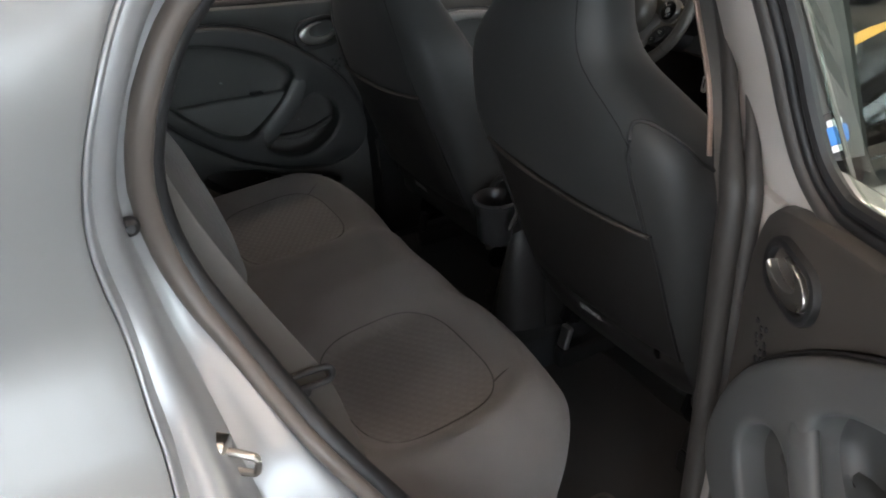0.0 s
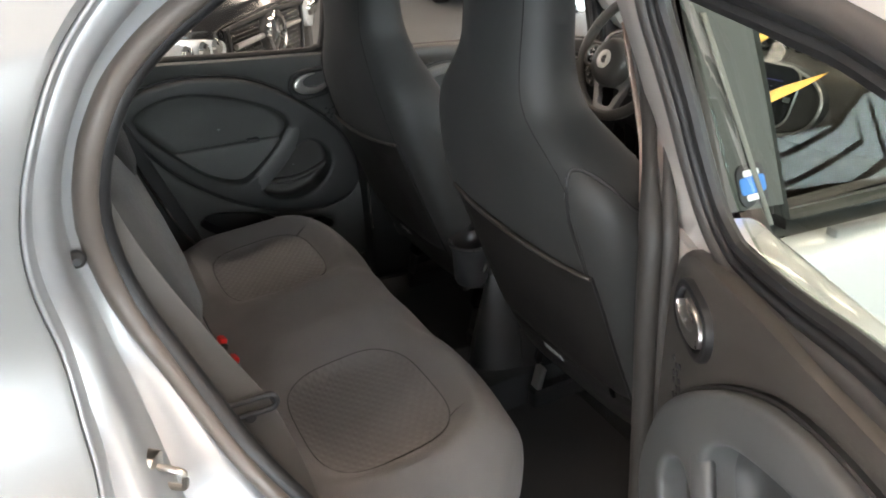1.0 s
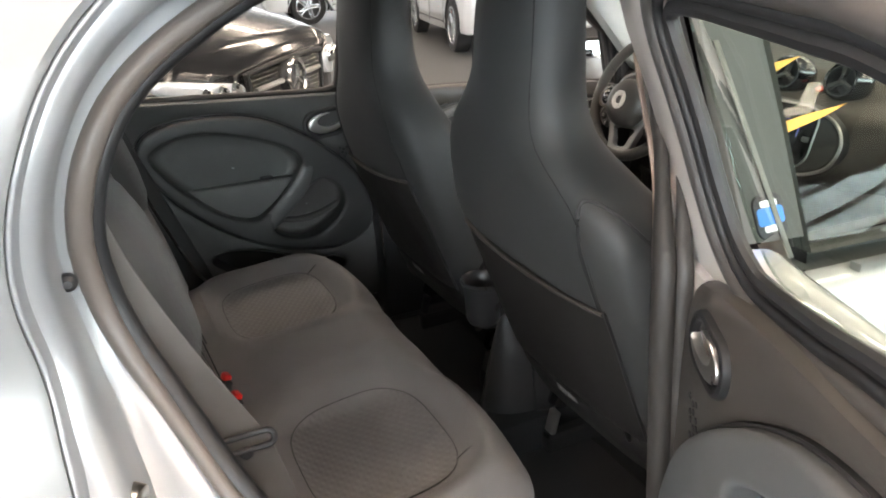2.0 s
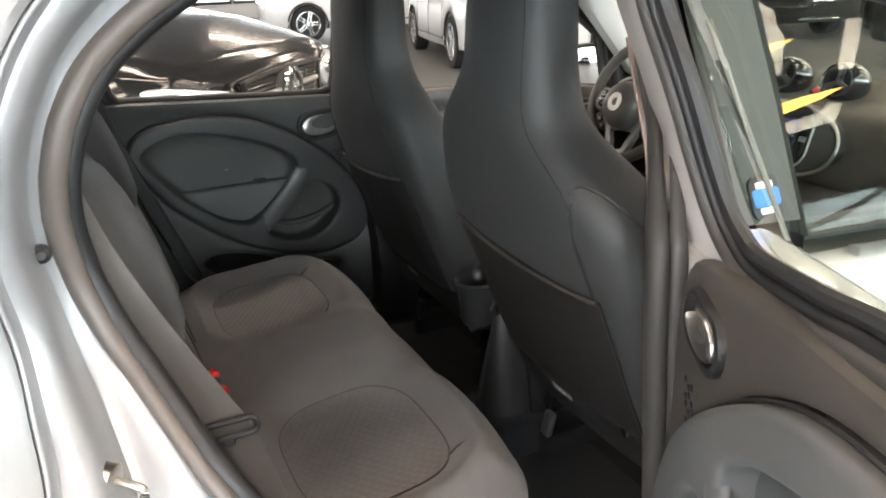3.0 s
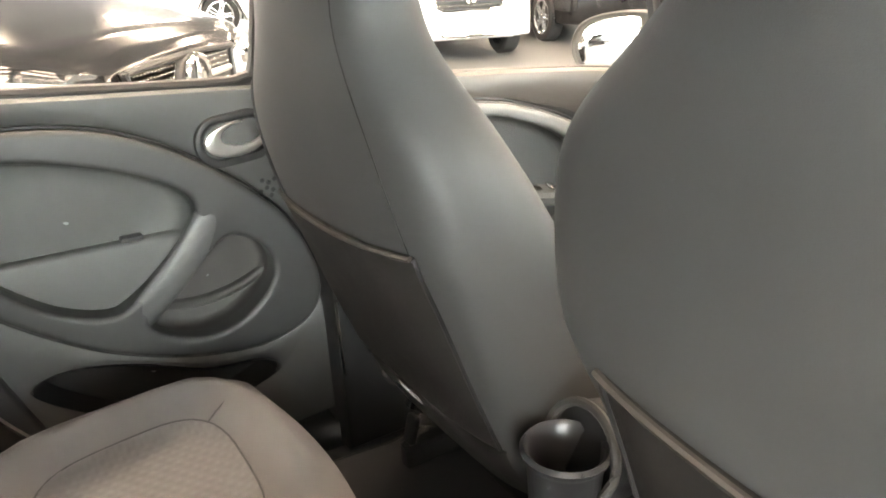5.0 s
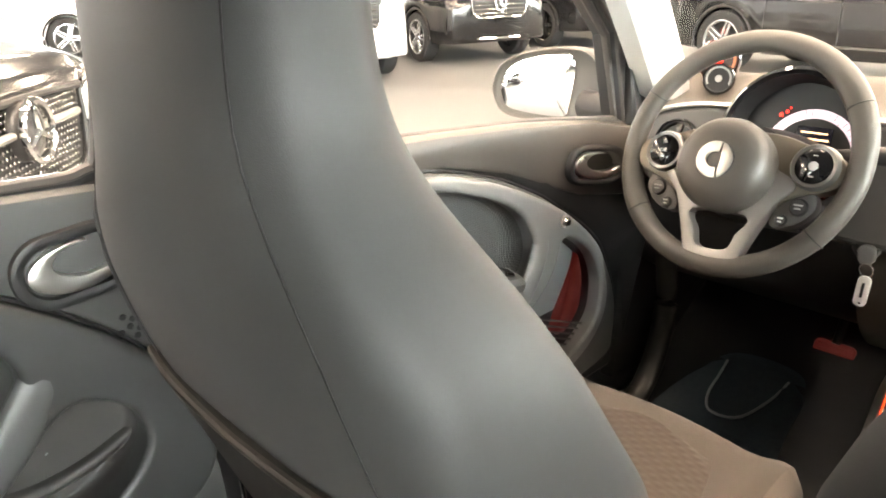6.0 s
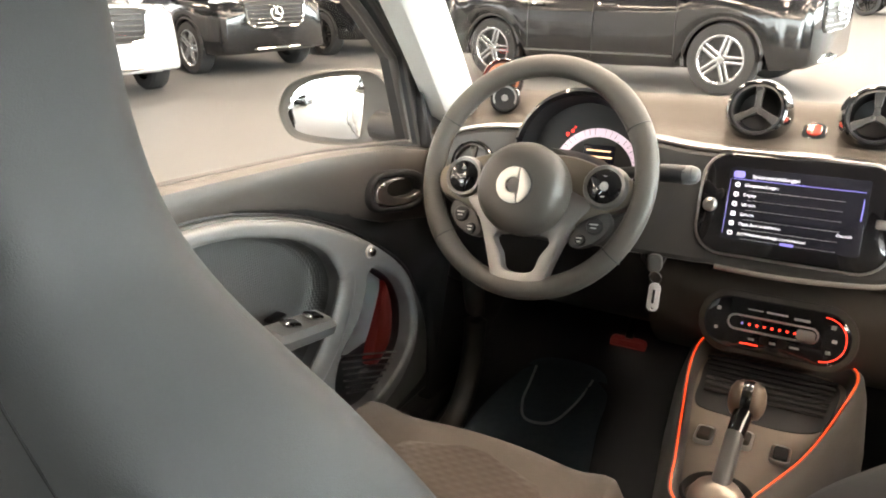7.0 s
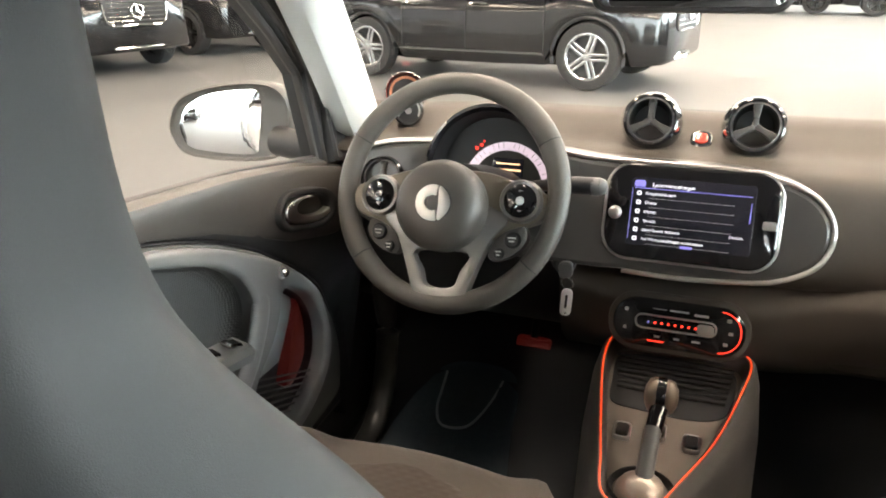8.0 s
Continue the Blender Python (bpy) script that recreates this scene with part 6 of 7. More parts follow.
for i in range(25):
    a = radians(180 - 180 * i / 24)
    tube(bm, [oni(0.022 + r * math.cos(a), -0.022 + r * math.sin(a), -0.0248) for r in (0.0635, 0.0725 if i % 4 else 0.061)], 0.0004, n=4)
part("dial_ticks", bm, M_FRAME, ins)
bm = bmesh.new()
plate(bm, rrect(0.052, 0.030, 0.002, 2, (0.022, 0.010)), oni, -0.03, -0.027, 0.0005)
part("info_display", bm, M_SCREEN, ins)
bm = bmesh.new()
plate(bm, rrect(0.046, 0.0026, 0.001, 2, (0.022, 0.006)), oni, -0.0275, -0.0262, 0.0003)
plate(bm, rrect(0.040, 0.0020, 0.0008, 2, (0.022, 0.016)), oni, -0.0275, -0.0262, 0.0003)
part("info_line", bm, mat("pale_orange_display_line", (0.6, 0.4, 0.2), 0.4, 0, 0, glow=0.8, glow_color=(1.0, 0.62, 0.35)), ins)
for i, (u, v, r) in enumerate(((-0.026, 0.044, 0.0026), (-0.034, 0.038, 0.0030), (-0.022, 0.050, 0.0016))):
    bm = bmesh.new()
    lathe(bm, [(0.0001, 0.001), (r, 0.0008), (r, 0)], im @ Matrix.Translation((u, v, -0.029)), 12)
    part("warning_light", bm, M_LED_RED, ins)

# twin gauge pod by the pillar
pod = thing("gauge_pod", (1.95, 0.556, 1.03), "round black twin gauge pod on the dash corner", "gauge")
face_dir = Vector((-0.93, -0.34, 0.16))
for r, c in ((0.041, (1.962, 0.556, 1.098)), (0.030, (1.944, 0.543, 1.066))):
    m = Matrix.Translation(c) @ face_dir.to_track_quat("Z", "Y").to_matrix().to_4x4()
    bm = bmesh.new()
    lathe(bm, [(r * 0.86, 0.004), (r * 0.93, 0.008), (r, 0.002), (r, -0.02), (r * 0.7, -0.04), (0.0001, -0.045)], m, 32, caps=False)
    hs = part("gauge_housing", bm, M_PIANO, pod)
    bm = bmesh.new()
    lathe(bm, [(r * 0.88, 0.003), (r * 0.8, -0.002), (0.0001, -0.002)], m, 32, caps=False)
    part("gauge_face", bm, M_BLACK, hs)
    bm = bmesh.new()
    rows = []
    for i in range(21):
        a = radians(210 - 240 * i / 20)
        rows.append([m @ Vector((q * r * math.cos(a), q * r * math.sin(a), 0.0)) for q in (0.66, 0.78)])
    grid(bm, rows)
    part("gauge_scale", bm, M_GAUGE if r > 0.03 else M_PRINT, hs)
    bm = bmesh.new()
    lathe(bm, [(0.0001, 0.003), (r * 0.2, 0.003), (r * 0.22, 0.0)], m, 16)
    part("gauge_hub", bm, M_LED_RED if r > 0.03 else M_SATIN, hs)

# ---- steering wheel ----
wheel = thing("steering_wheel", (1.66, 0.342, 0.98), "dark leather steering wheel with satin spokes and round button pods", "steering wheel")
TILT_W = 24.0
wm = facing((1.628, 0.343, 1.008), (0, -1, 0), (math.sin(radians(TILT_W)), 0, math.cos(radians(TILT_W)))) @ pose(0, 0, 0, 0, 0, 2.8)
onw = lambda u, v, d=0.0: wm @ Vector((u, v, d))
bm = bmesh.new()
rows = []
for i in range(72):
    a = 2 * math.pi * i / 72
    thick = 0.0165 + 0.0018 * math.exp(-((math.degrees(a) % 180 - 35) / 22) ** 2)
    rows.append([onw((0.168 + thick * math.cos(b)) * math.cos(a), (0.168 + thick * math.cos(b)) * math.sin(a), 0.0145 * math.sin(b)) for b in np.linspace(0, 2 * math.pi, 15)[:-1]])
grid(bm, rows, close_u=True, close_v=True)
part("rim", bm, mat("steering_wheel_leather", (0.076, 0.070, 0.062), 0.40, 0, 0.12, 20, bump=0.25, bump_scale=1200), wheel, "dark grained leather rim")
for a in (28, 152, 218, 322):
    bm = bmesh.new()
    c, s = math.cos(radians(a)), math.sin(radians(a))
    tube(bm, [onw((0.168 + 0.0178 * math.cos(b)) * c, (0.168 + 0.0178 * math.cos(b)) * s, 0.0158 * math.sin(b)) for b in np.linspace(0, 2 * math.pi, 17)[:-1]], 0.0009, closed=True, n=5)
    part("rim_seam", bm, M_BLACK, wheel)
# arms and lower fork
RIM_POSE = wm.copy()
wm = RIM_POSE @ Matrix.Translation((0, -0.019, 0))
bm = bmesh.new()
arm = [(p[0], p[1]) for p in cr([(-0.150, 0.022, 0), (-0.10, 0.040, 0), (-0.05, 0.052, 0), (0.05, 0.052, 0), (0.10, 0.040, 0), (0.150, 0.022, 0), (0.148, -0.015, 0), (0.10, -0.034, 0), (0.05, -0.06, 0), (-0.05, -0.06, 0), (-0.10, -0.034, 0), (-0.148, -0.015, 0)], 4, True)]
plate(bm, arm, onw, -0.016, 0.008, 0.006)
part("cross_arm", bm, mat("warm_satin_spoke", (0.16, 0.14, 0.115), 0.33, 0.5, 0.08, 20), wheel, "satin spoke arm")
bm = bmesh.new()
fork = [(p[0], p[1]) for p in cr([(-0.098, -0.02, 0), (-0.075, -0.05, 0), (-0.058, -0.09, 0), (-0.046, -0.125, 0), (-0.037, -0.146, 0), (0.0, -0.151, 0), (0.037, -0.146, 0), (0.046, -0.125, 0), (0.058, -0.09, 0), (0.075, -0.05, 0), (0.098, -0.02, 0), (0.07, -0.0, 0), (0.0, 0.02, 0), (-0.07, 0.0, 0)], 4, True)]
gap = [(p[0], p[1]) for p in cr([(-0.040, -0.072, 0), (0.040, -0.072, 0), (0.030, -0.100, 0), (0.020, -0.123, 0), (-0.020, -0.123, 0), (-0.030, -0.100, 0)], 4, True)]
plate(bm, fork, onw, -0.008, 0.011, 0.005, [gap])
part("lower_fork", bm, mat("satin_silver_fork", (0.28, 0.27, 0.26), 0.34, 0.7, 0.05, 20), wheel, "satin silver lower fork")
# hub
wm = RIM_POSE @ Matrix.Translation((0, -0.024, 0.026))
bm = bmesh.new()
lathe(bm, [(0.062, -0.05), (0.0675, -0.02), (0.068, 0.008), (0.065, 0.020), (0.056, 0.031), (0.040, 0.036), (0.030, 0.037), (0.0001, 0.0365)], wm, 48, caps=False)
part("hub", bm, mat("grained_hub_plastic", (0.068, 0.061, 0.054), 0.4, 0, 0.1, 20, bump=0.15, bump_scale=1500), wheel, "round grained airbag hub")
bm = bmesh.new()
lathe(bm, [(0.0001, 0.0375), (0.0265, 0.0375), (0.0285, 0.0365), (0.029, 0.034)], wm, 36)
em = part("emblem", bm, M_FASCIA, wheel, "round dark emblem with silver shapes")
bm = bmesh.new()
plate(bm, [(0.0262 * math.cos(a) - 0.0005, 0.0262 * math.sin(a)) for a in np.linspace(radians(74), radians(286), 26)] + [(0.0112 * math.cos(a) - 0.0005, 0.0112 * math.sin(a)) for a in np.linspace(radians(296), radians(64), 20)], onw, 0.037, 0.0393, 0.0006)
plate(bm, [(p[0], p[1]) for p in cr([(0.0082, 0.0245, 0), (0.0205, 0.0150, 0), (0.0258, 0.0, 0), (0.0205, -0.0150, 0), (0.0082, -0.0245, 0), (0.0082, 0.0, 0)], 4, True)], onw, 0.037, 0.0393, 0.0006)
part("emblem_shape", bm, M_SATIN, em)
# pods
wm = RIM_POSE @ Matrix.Translation((0, -0.014, 0))
for s in (-1, 1):
    q = wm @ Matrix.Translation((s * 0.1105 + 0.005, 0.004, 0.004))
    bm = bmesh.new()
    lathe(bm, [(0.0245, 0.014), (0.029, 0.015), (0.0315, 0.010), (0.033, -0.006)], q, 36, caps=False)
    pd = part("button_pod", bm, M_BAND, wheel, "satin ringed button pod")
    bm = bmesh.new()
    lathe(bm, [(0.0001, 0.0155), (0.022, 0.0145), (0.0248, 0.012), (0.025, 0.0)], q, 32)
    part("pod_face", bm, M_PIANO, pd)
    if s < 0:
        writing("pod_writing", "OK", 0.008, q @ Matrix.Translation((0, -0.0005, 0.0162)), M_PRINT, pd, "CENTER")
        for v in (0.0135, -0.0135):
            bm = bmesh.new()
            k = 1 if v > 0 else -1
            plate(bm, [(-0.0035, v - 0.002 * k), (0.0035, v - 0.002 * k), (0.0, v + 0.0035 * k)], lambda u, w, d: q @ Vector((u, w, d)), 0.0145, 0.0163, 0.0003)
            part("arrow", bm, M_PRINT, pd)
    else:
        bm = bmesh.new()
        lathe(bm, [(0.0001, 0.0165), (0.006, 0.0163), (0.0065, 0.015)], q, 16)
        for v in (0.0145, -0.0145):
            plate(bm, rrect(0.006, 0.0012, 0.0004, 1, (0, v)), lambda u, w, d: q @ Vector((u, w, d)), 0.0145, 0.0158, 0.0002)
        part("key_mark", bm, M_PRINT, pd)
    # lower switch cluster
    bm = bmesh.new()
    o = [(p[0], p[1]) for p in cr([(s * 0.118, -0.028, 0), (s * 0.128, -0.05, 0), (s * 0.108, -0.075, 0), (s * 0.078, -0.085, 0), (s * 0.070, -0.070, 0), (s * 0.09, -0.04, 0)], 4, True)]
    plate(bm, o, onw, -0.014, 0.004, 0.004)
    cs = part("switch_pod", bm, M_SOFT, wheel)
    for u, v, r in ((0.106, -0.052, 0.0125), (0.087, -0.073, 0.0085)):
        bm = bmesh.new()
        lathe(bm, [(0.0001, 0.0095), (r * 0.8, 0.009), (r, 0.006), (r, 0)], wm @ Matrix.Translation((s * u, v, 0.0)), 20)
        part("switch_key", bm, M_BLACK, cs)
        bm = bmesh.new()
        plate(bm, rrect(r, 0.002, 0.0008, 2, (s * u, v + 0.0025)), onw, 0.008, 0.0102, 0.0003)
        plate(bm, rrect(r * 0.7, 0.002, 0.0008, 2, (s * u, v - 0.0025)), onw, 0.008, 0.0102, 0.0003)
        part("key_print", bm, M_PRINT, cs)
# column, stalks, ignition key
wm = RIM_POSE
col = thing("steering_column", (1.72, 0.34, 0.9), "black steering column cover with stalk and ignition lock", "steering column")
bm = bmesh.new()
rows = []
for d, w, h, dz in ((-0.03, 0.055, 0.05, 0), (-0.06, 0.075, 0.062, -0.008), (-0.12, 0.09, 0.07, -0.012), (-0.2, 0.09, 0.07, -0.01)):
    rows.append([wm @ Vector((u, v + dz, d)) for u, v in rrect(2 * w, 2 * h, 0.045, 6)])
rings(bm, rows)
part("column_cover", bm, M_BLACK, col)
bm = bmesh.new()
tube(bm, cr([(1.70, 0.29, 1.0), (1.69, 0.23, 1.012), (1.685, 0.17, 1.02), (1.683, 0.125, 1.022)], 5), lambda t: 0.007 + 0.006 * smooth(0.25, 0.75, t), n=14)
stalk = part("wiper_stalk", bm, M_BLACK, col, "dark stalk with pale end")
bm = bmesh.new()
lathe(bm, [(0.0001, 0.010), (0.007, 0.0095), (0.011, 0.006), (0.0135, -0.002), (0.0135, -0.012)], Matrix.Translation((1.683, 0.125, 1.022)) @ Vector((-0.05, -1, 0.1)).to_track_quat("Z", "Y").to_matrix().to_4x4(), 20)
part("stalk_end", bm, M_LIP, stalk)
bm = bmesh.new()
lathe(bm, [(0.0001, 0.006), (0.015, 0.006), (0.019, 0.0), (0.021, -0.02)], Matrix.Translation((1.748, 0.183, 0.868)) @ Vector((-0.9, -0.3, 0.1)).to_track_quat("Z", "Y").to_matrix().to_4x4(), 24)
part("ignition_lock", bm, M_BLACK, col)
key = thing("car_key", (1.738, 0.175, 0.84), "ignition key with ring and pale metal tag hanging from the lock", "key")
bm = bmesh.new()
plate(bm, rrect(0.022, 0.032, 0.009, 5), lambda u, v, d: Vector((1.735 - v * 0.2 + 0.3 * u, 0.179 - u, 0.862 + v + d * 0.1)) + Vector((-d, 0, 0)), -0.004, 0.005, 0.002)
part("key_bow", bm, M_SOFT, key)
bm = bmesh.new()
tube(bm, [(1.732 + 0.002 * math.cos(a), 0.175 + 0.010 * math.cos(a), 0.839 + 0.010 * math.sin(a)) for a in np.linspace(0, 2 * math.pi, 24)[:-1]], 0.0011, closed=True, n=6, up=(1, 0, 0))
part("key_ring", bm, M_CHROME, key)
bm = bmesh.new()
plate(bm, rrect(0.0185, 0.049, 0.008, 5), lambda u, v, d: Vector((1.730 - d, 0.1745 - u - 0.05 * v, 0.806 + v)), -0.001, 0.002, 0.0008, [rrect(0.004, 0.004, 0.0019, 3, (0, -0.020))])
tg = part("key_tag", bm, M_PALEMETAL, key, "pale metal key tag")
bm = bmesh.new()
plate(bm, rrect(0.004, 0.024, 0.001, 2), lambda u, v, d: Vector((1.730 - d, 0.1745 - u - 0.05 * v, 0.808 + v)), 0.0015, 0.0026, 0.0002)
part("tag_print", bm, M_FRAME, tg)

# ---- centre console ----
con = thing("centre_console", (1.6, 0, 0.36), "dark centre console with orange lit rim round the gear lever", "console")
RIMC = [(1.795, 0.100), (1.815, 0.075), (1.818, 0.03), (1.816, -0.05), (1.803, -0.105), (1.770, -0.122), (1.69, -0.106), (1.574, -0.073), (1.47, -0.032), (1.425, -0.012), (1.402, 0.022), (1.420, 0.058), (1.50, 0.072), (1.602, 0.088), (1.72, 0.104)]
rimc = [(p[0], p[1]) for p in cr([(*p, 0) for p in RIMC], 6, True)]
tray_z = lambda x: 0.668 + 0.03 * smooth(1.55, 1.82, x)
bm = bmesh.new()
rows = []
for off, dz in ((0.035, -0.30), (0.028, -0.12), (0.018, -0.03), (0.010, 0.0), (0.004, 0.006), (-0.002, 0.004), (-0.006, -0.004), (-0.010, -0.024)):
    rows.append([(u, v, tray_z(u) + dz + 0.02) for u, v in offset2(rimc, -off)])
grid(bm, rows, close_u=True)
part("console_body", bm, mat("grey_console_side", (0.085, 0.078, 0.072), 0.4, 0, 0.1, 12, bump=0.1, bump_scale=1300), con, "dark grey console side")
bm = bmesh.new()
plate(bm, offset2(rimc, 0.006), lambda u, v, d: Vector((u, v, tray_z(u) + d)), -0.02, -0.004, 0.002)
part("console_tray", bm, mat("warm_grey_tray", (0.23, 0.19, 0.155), 0.42, 0, 0.1, 20, bump=0.1, bump_scale=900), con, "warm grey tray")
bm = bmesh.new()
lit = [Vector((u, v, tray_z(u) + 0.0265)) for u, v in offset2(rimc, -0.001)]
k = len(lit)
gap_a = [i for i, p in enumerate(lit) if not (p.x > 1.805 and -0.045 < p.y < 0.055)]
start = next(i for i in range(k) if i in gap_a and (i - 1) % k not in gap_a)
run = []
i = start
while i % k in gap_a and len(run) < k:
    run.append(lit[i % k])
    i += 1
tube(bm, run, 0.0007, n=6)
part("lit_rim", bm, M_LED_ORANGE, con, "orange-red ambient light line")
bm = bmesh.new()
deep = [(p[0], p[1]) for p in cr([(1.665, 0.082, 0), (1.72, 0.088, 0), (1.775, 0.088, 0), (1.797, 0.06, 0), (1.80, -0.04, 0), (1.785, -0.098, 0), (1.73, -0.102, 0), (1.672, -0.088, 0), (1.652, -0.04, 0), (1.655, 0.04, 0)], 5, True)]
plate(bm, deep, lambda u, v, d: Vector((u, v, tray_z(u) + d)), -0.01, -0.0022, 0.0008)
part("tray_recess", bm, M_BLACK, con, "dark ribbed tray bottom")
for i in range(7):
    bm = bmesh.new()
    tube(bm, [(1.70 + 0.014 * i, 0.078 + 0.002 * i, tray_z(1.70 + 0.014 * i) + 0.0), (1.70 + 0.014 * i, -0.088 - 0.002 * i, tray_z(1.70 + 0.014 * i) + 0.0)], 0.003, n=6)
    part("rib", bm, M_BLACK, con)
for x, y, nm in ((1.60, 0.055, "switch"), (1.60, -0.045, "switch"), (1.612, 0.005, "switch")):
    m = Matrix.Translation((x, y, tray_z(x) - 0.002))
    bm = bmesh.new()
    plate(bm, rrect(0.042, 0.026, 0.008, 4), lambda u, v, d: m @ Vector((u, v, d)), -0.004, 0.003, 0.0015, [rrect(0.034, 0.019, 0.005, 4)])
    b = part("switch_frame", bm, M_SATIN, con)
    bm = bmesh.new()
    box(bm, m @ pose(0, 0, 0.002, 0, 8, 0), 0.033, 0.018, 0.008, 0.002)
    part("switch_key", bm, M_BLACK if y < -0.02 else M_DASH, b)
gl = thing("gear_lever", (1.47, 0.012, 0.665), "gear lever with chrome-sided black knob on a domed boot", "gear lever")
bm = bmesh.new()
lathe(bm, [(0.046, 0.002), (0.043, 0.006), (0.040, 0.003), (0.038, -0.006), (0.036, -0.008)], Matrix.Translation((1.472, 0.013, 0.668)), 32, caps=False)
part("cup_ring", bm, M_BLACK, gl)
bm = bmesh.new()
lathe(bm, [(0.036, -0.006), (0.034, 0.004), (0.028, 0.014), (0.018, 0.021), (0.0001, 0.024)], Matrix.Translation((1.468, 0.013, 0.668)), 32, caps=False)
part("dome", bm, mat("warm_satin_dome", (0.36, 0.31, 0.26), 0.35, 0.5, 0.06, 20), gl, "warm satin dome")
bm = bmesh.new()
tube(bm, cr([(1.474, 0.012, 0.682), (1.500, 0.010, 0.705), (1.53, 0.008, 0.73)], 4), lambda t: 0.0125 - 0.001 * t, n=14)
part("lower_stem", bm, M_LIP, gl, "grey stem")
bm = bmesh.new()
tube(bm, cr([(1.527, 0.008, 0.727), (1.545, 0.006, 0.74), (1.562, 0.004, 0.75), (1.575, 0.003, 0.757)], 4), lambda t: 0.0115 + 0.003 * t, n=14)
part("upper_stem", bm, M_PIANO, gl, "gloss black stem")
for s in (1, -1):
    bm = bmesh.new()
    lathe(bm, [(0.0245, -0.009), (0.026, -0.002), (0.022, 0.007), (0.012, 0.012), (0.0001, 0.0135)], Matrix.Translation((1.575, 0.004 + s * 0.0105, 0.755)) @ pose(0, 0, 0, -90 * s, 0, 0), 28)
    part("knob_cheek", bm, mat("brown_satin_cheek", (0.20, 0.15, 0.115), 0.36, 0.3, 0.06, 20), gl, "brown satin knob side")
bm = bmesh.new()
lathe(bm, [(0.0245, -0.0085), (0.0268, -0.004), (0.0268, 0.004), (0.0245, 0.0085)], Matrix.Translation((1.575, 0.004, 0.755)) @ pose(0, 0, 0, 90, 0, 0), 28)
part("knob_band", bm, M_PIANO, gl)

# pedals
# red light falling on the pad is put into its colour and a weak glow
M_PEDAL = mat("pedal_rubber_with_red_light", (0.10, 0.008, 0.008), 0.6, 0, 0.2, 60, glow=0.007, glow_color=(1.0, 0.05, 0.03))
pdl = thing("pedal", (2.18, 0.36, 0.45), "brake pedal, red light on its rubber pad put into the colour", "pedal")
m = facing((2.17, 0.328, 0.462), (0, -1, 0), (0.6, 0, 1))
bm = bmesh.new()
plate(bm, rrect(0.085, 0.06, 0.012, 4), lambda u, v, d: m @ Vector((u, v, d)), -0.01, 0.006, 0.003)
pad = part("pad", bm, M_PEDAL, pdl)
for i in range(4):
    bm = bmesh.new()
    plate(bm, rrect(0.074, 0.005, 0.002, 2, (0, -0.021 + 0.014 * i)), lambda u, v, d: m @ Vector((u, v, d)), 0.004, 0.010, 0.001)
    part("pad_rib", bm, M_PEDAL, pad)
bm = bmesh.new()
tube(bm, cr([(2.18, 0.328, 0.485), (2.24, 0.33, 0.58), (2.28, 0.33, 0.72)], 4), 0.010, n=8)
part("pedal_arm", bm, M_BLACK, pdl)

# ---- mirrors ----
mir = thing("wing_mirror", (1.93, 0.84, 0.95), "dark wing mirror outside the driver's window", "mirror")
MN = Vector((-1.0, -0.29, 0.19)).normalized()
mm = facing((1.945, 0.932, 1.012), MN.cross(Vector((0, 0, 1))) * -1, (0, 0, 1))
if (mm.to_3x3() @ Vector((0, 0, 1))).dot(MN) < 0:
    mm = mm @ pose(0, 0, 0, 0, 180, 0)
onm = lambda u, v, d=0.0: mm @ Vector((u, v, d))
sgn = 1 if (mm.to_3x3() @ Vector((1, 0, 0))).y > 0 else -1
SHAPE = [(0.165, 0.010), (0.140, 0.056), (0.080, 0.082), (-0.010, 0.094), (-0.072, 0.088), (-0.103, 0.056), (-0.106, 0.005), (-0.100, -0.046), (-0.062, -0.070), (-0.005, -0.077), (0.083, -0.074), (0.140, -0.060), (0.163, -0.024)]
ms = [(p[0] * sgn, p[1]) for p in cr([(*p, 0) for p in SHAPE], 5, True)]
bm = bmesh.new()
rows = []
for s, d in ((0.93, 0.002), (0.965, 0.010), (1.0, 0.003), (1.0, -0.02), (0.94, -0.06), (0.78, -0.095), (0.4, -0.115), (0.02, -0.12)):
    rows.append([onm(u * s, v * s, d) for u, v in ms])
grid(bm, rows, close_u=True)
part("mirror_housing", bm, M_SOFT, mir, "dark mirror housing")
bm = bmesh.new()
gs = [(p[0] * sgn, p[1]) for p in cr([(*p, 0) for p in [(0.143, 0.004), (0.122, 0.042), (0.076, 0.067), (0.012, 0.077), (-0.032, 0.078), (-0.044, 0.055), (-0.039, 0.012), (-0.031, -0.034), (-0.018, -0.061), (0.056, -0.060), (0.120, -0.050), (0.139, -0.028)]], 5, True)]
plate(bm, gs, onm, -0.004, 0.002, 0.001)
part("mirror_glass", bm, M_MIRROR, mir, "mirror glass")
bm = bmesh.new()
rows = [[onm(u * s, v * s, d) for u, v in ms] for s, d in ((0.95, 0.004), (0.90, 0.0), (0.3, -0.003))]
grid(bm, rows, close_u=True)
part("mirror_backing", bm, M_SOFT, mir)
bm = bmesh.new()
tube(bm, cr([(1.90, 0.70, 0.985), (1.915, 0.76, 0.985), (1.93, 0.84, 0.99)], 4), 0.032, n=10)
part("mirror_arm", bm, M_BLACK, mir)
rv = thing("rear_view_mirror", (1.74, 0.03, 1.3), "black framed inside rear-view mirror under the roof", "mirror")
m = facing((1.725, 0.030, 1.300), (0.10, -1, 0), (0.12, 0, 1))
bm = bmesh.new()
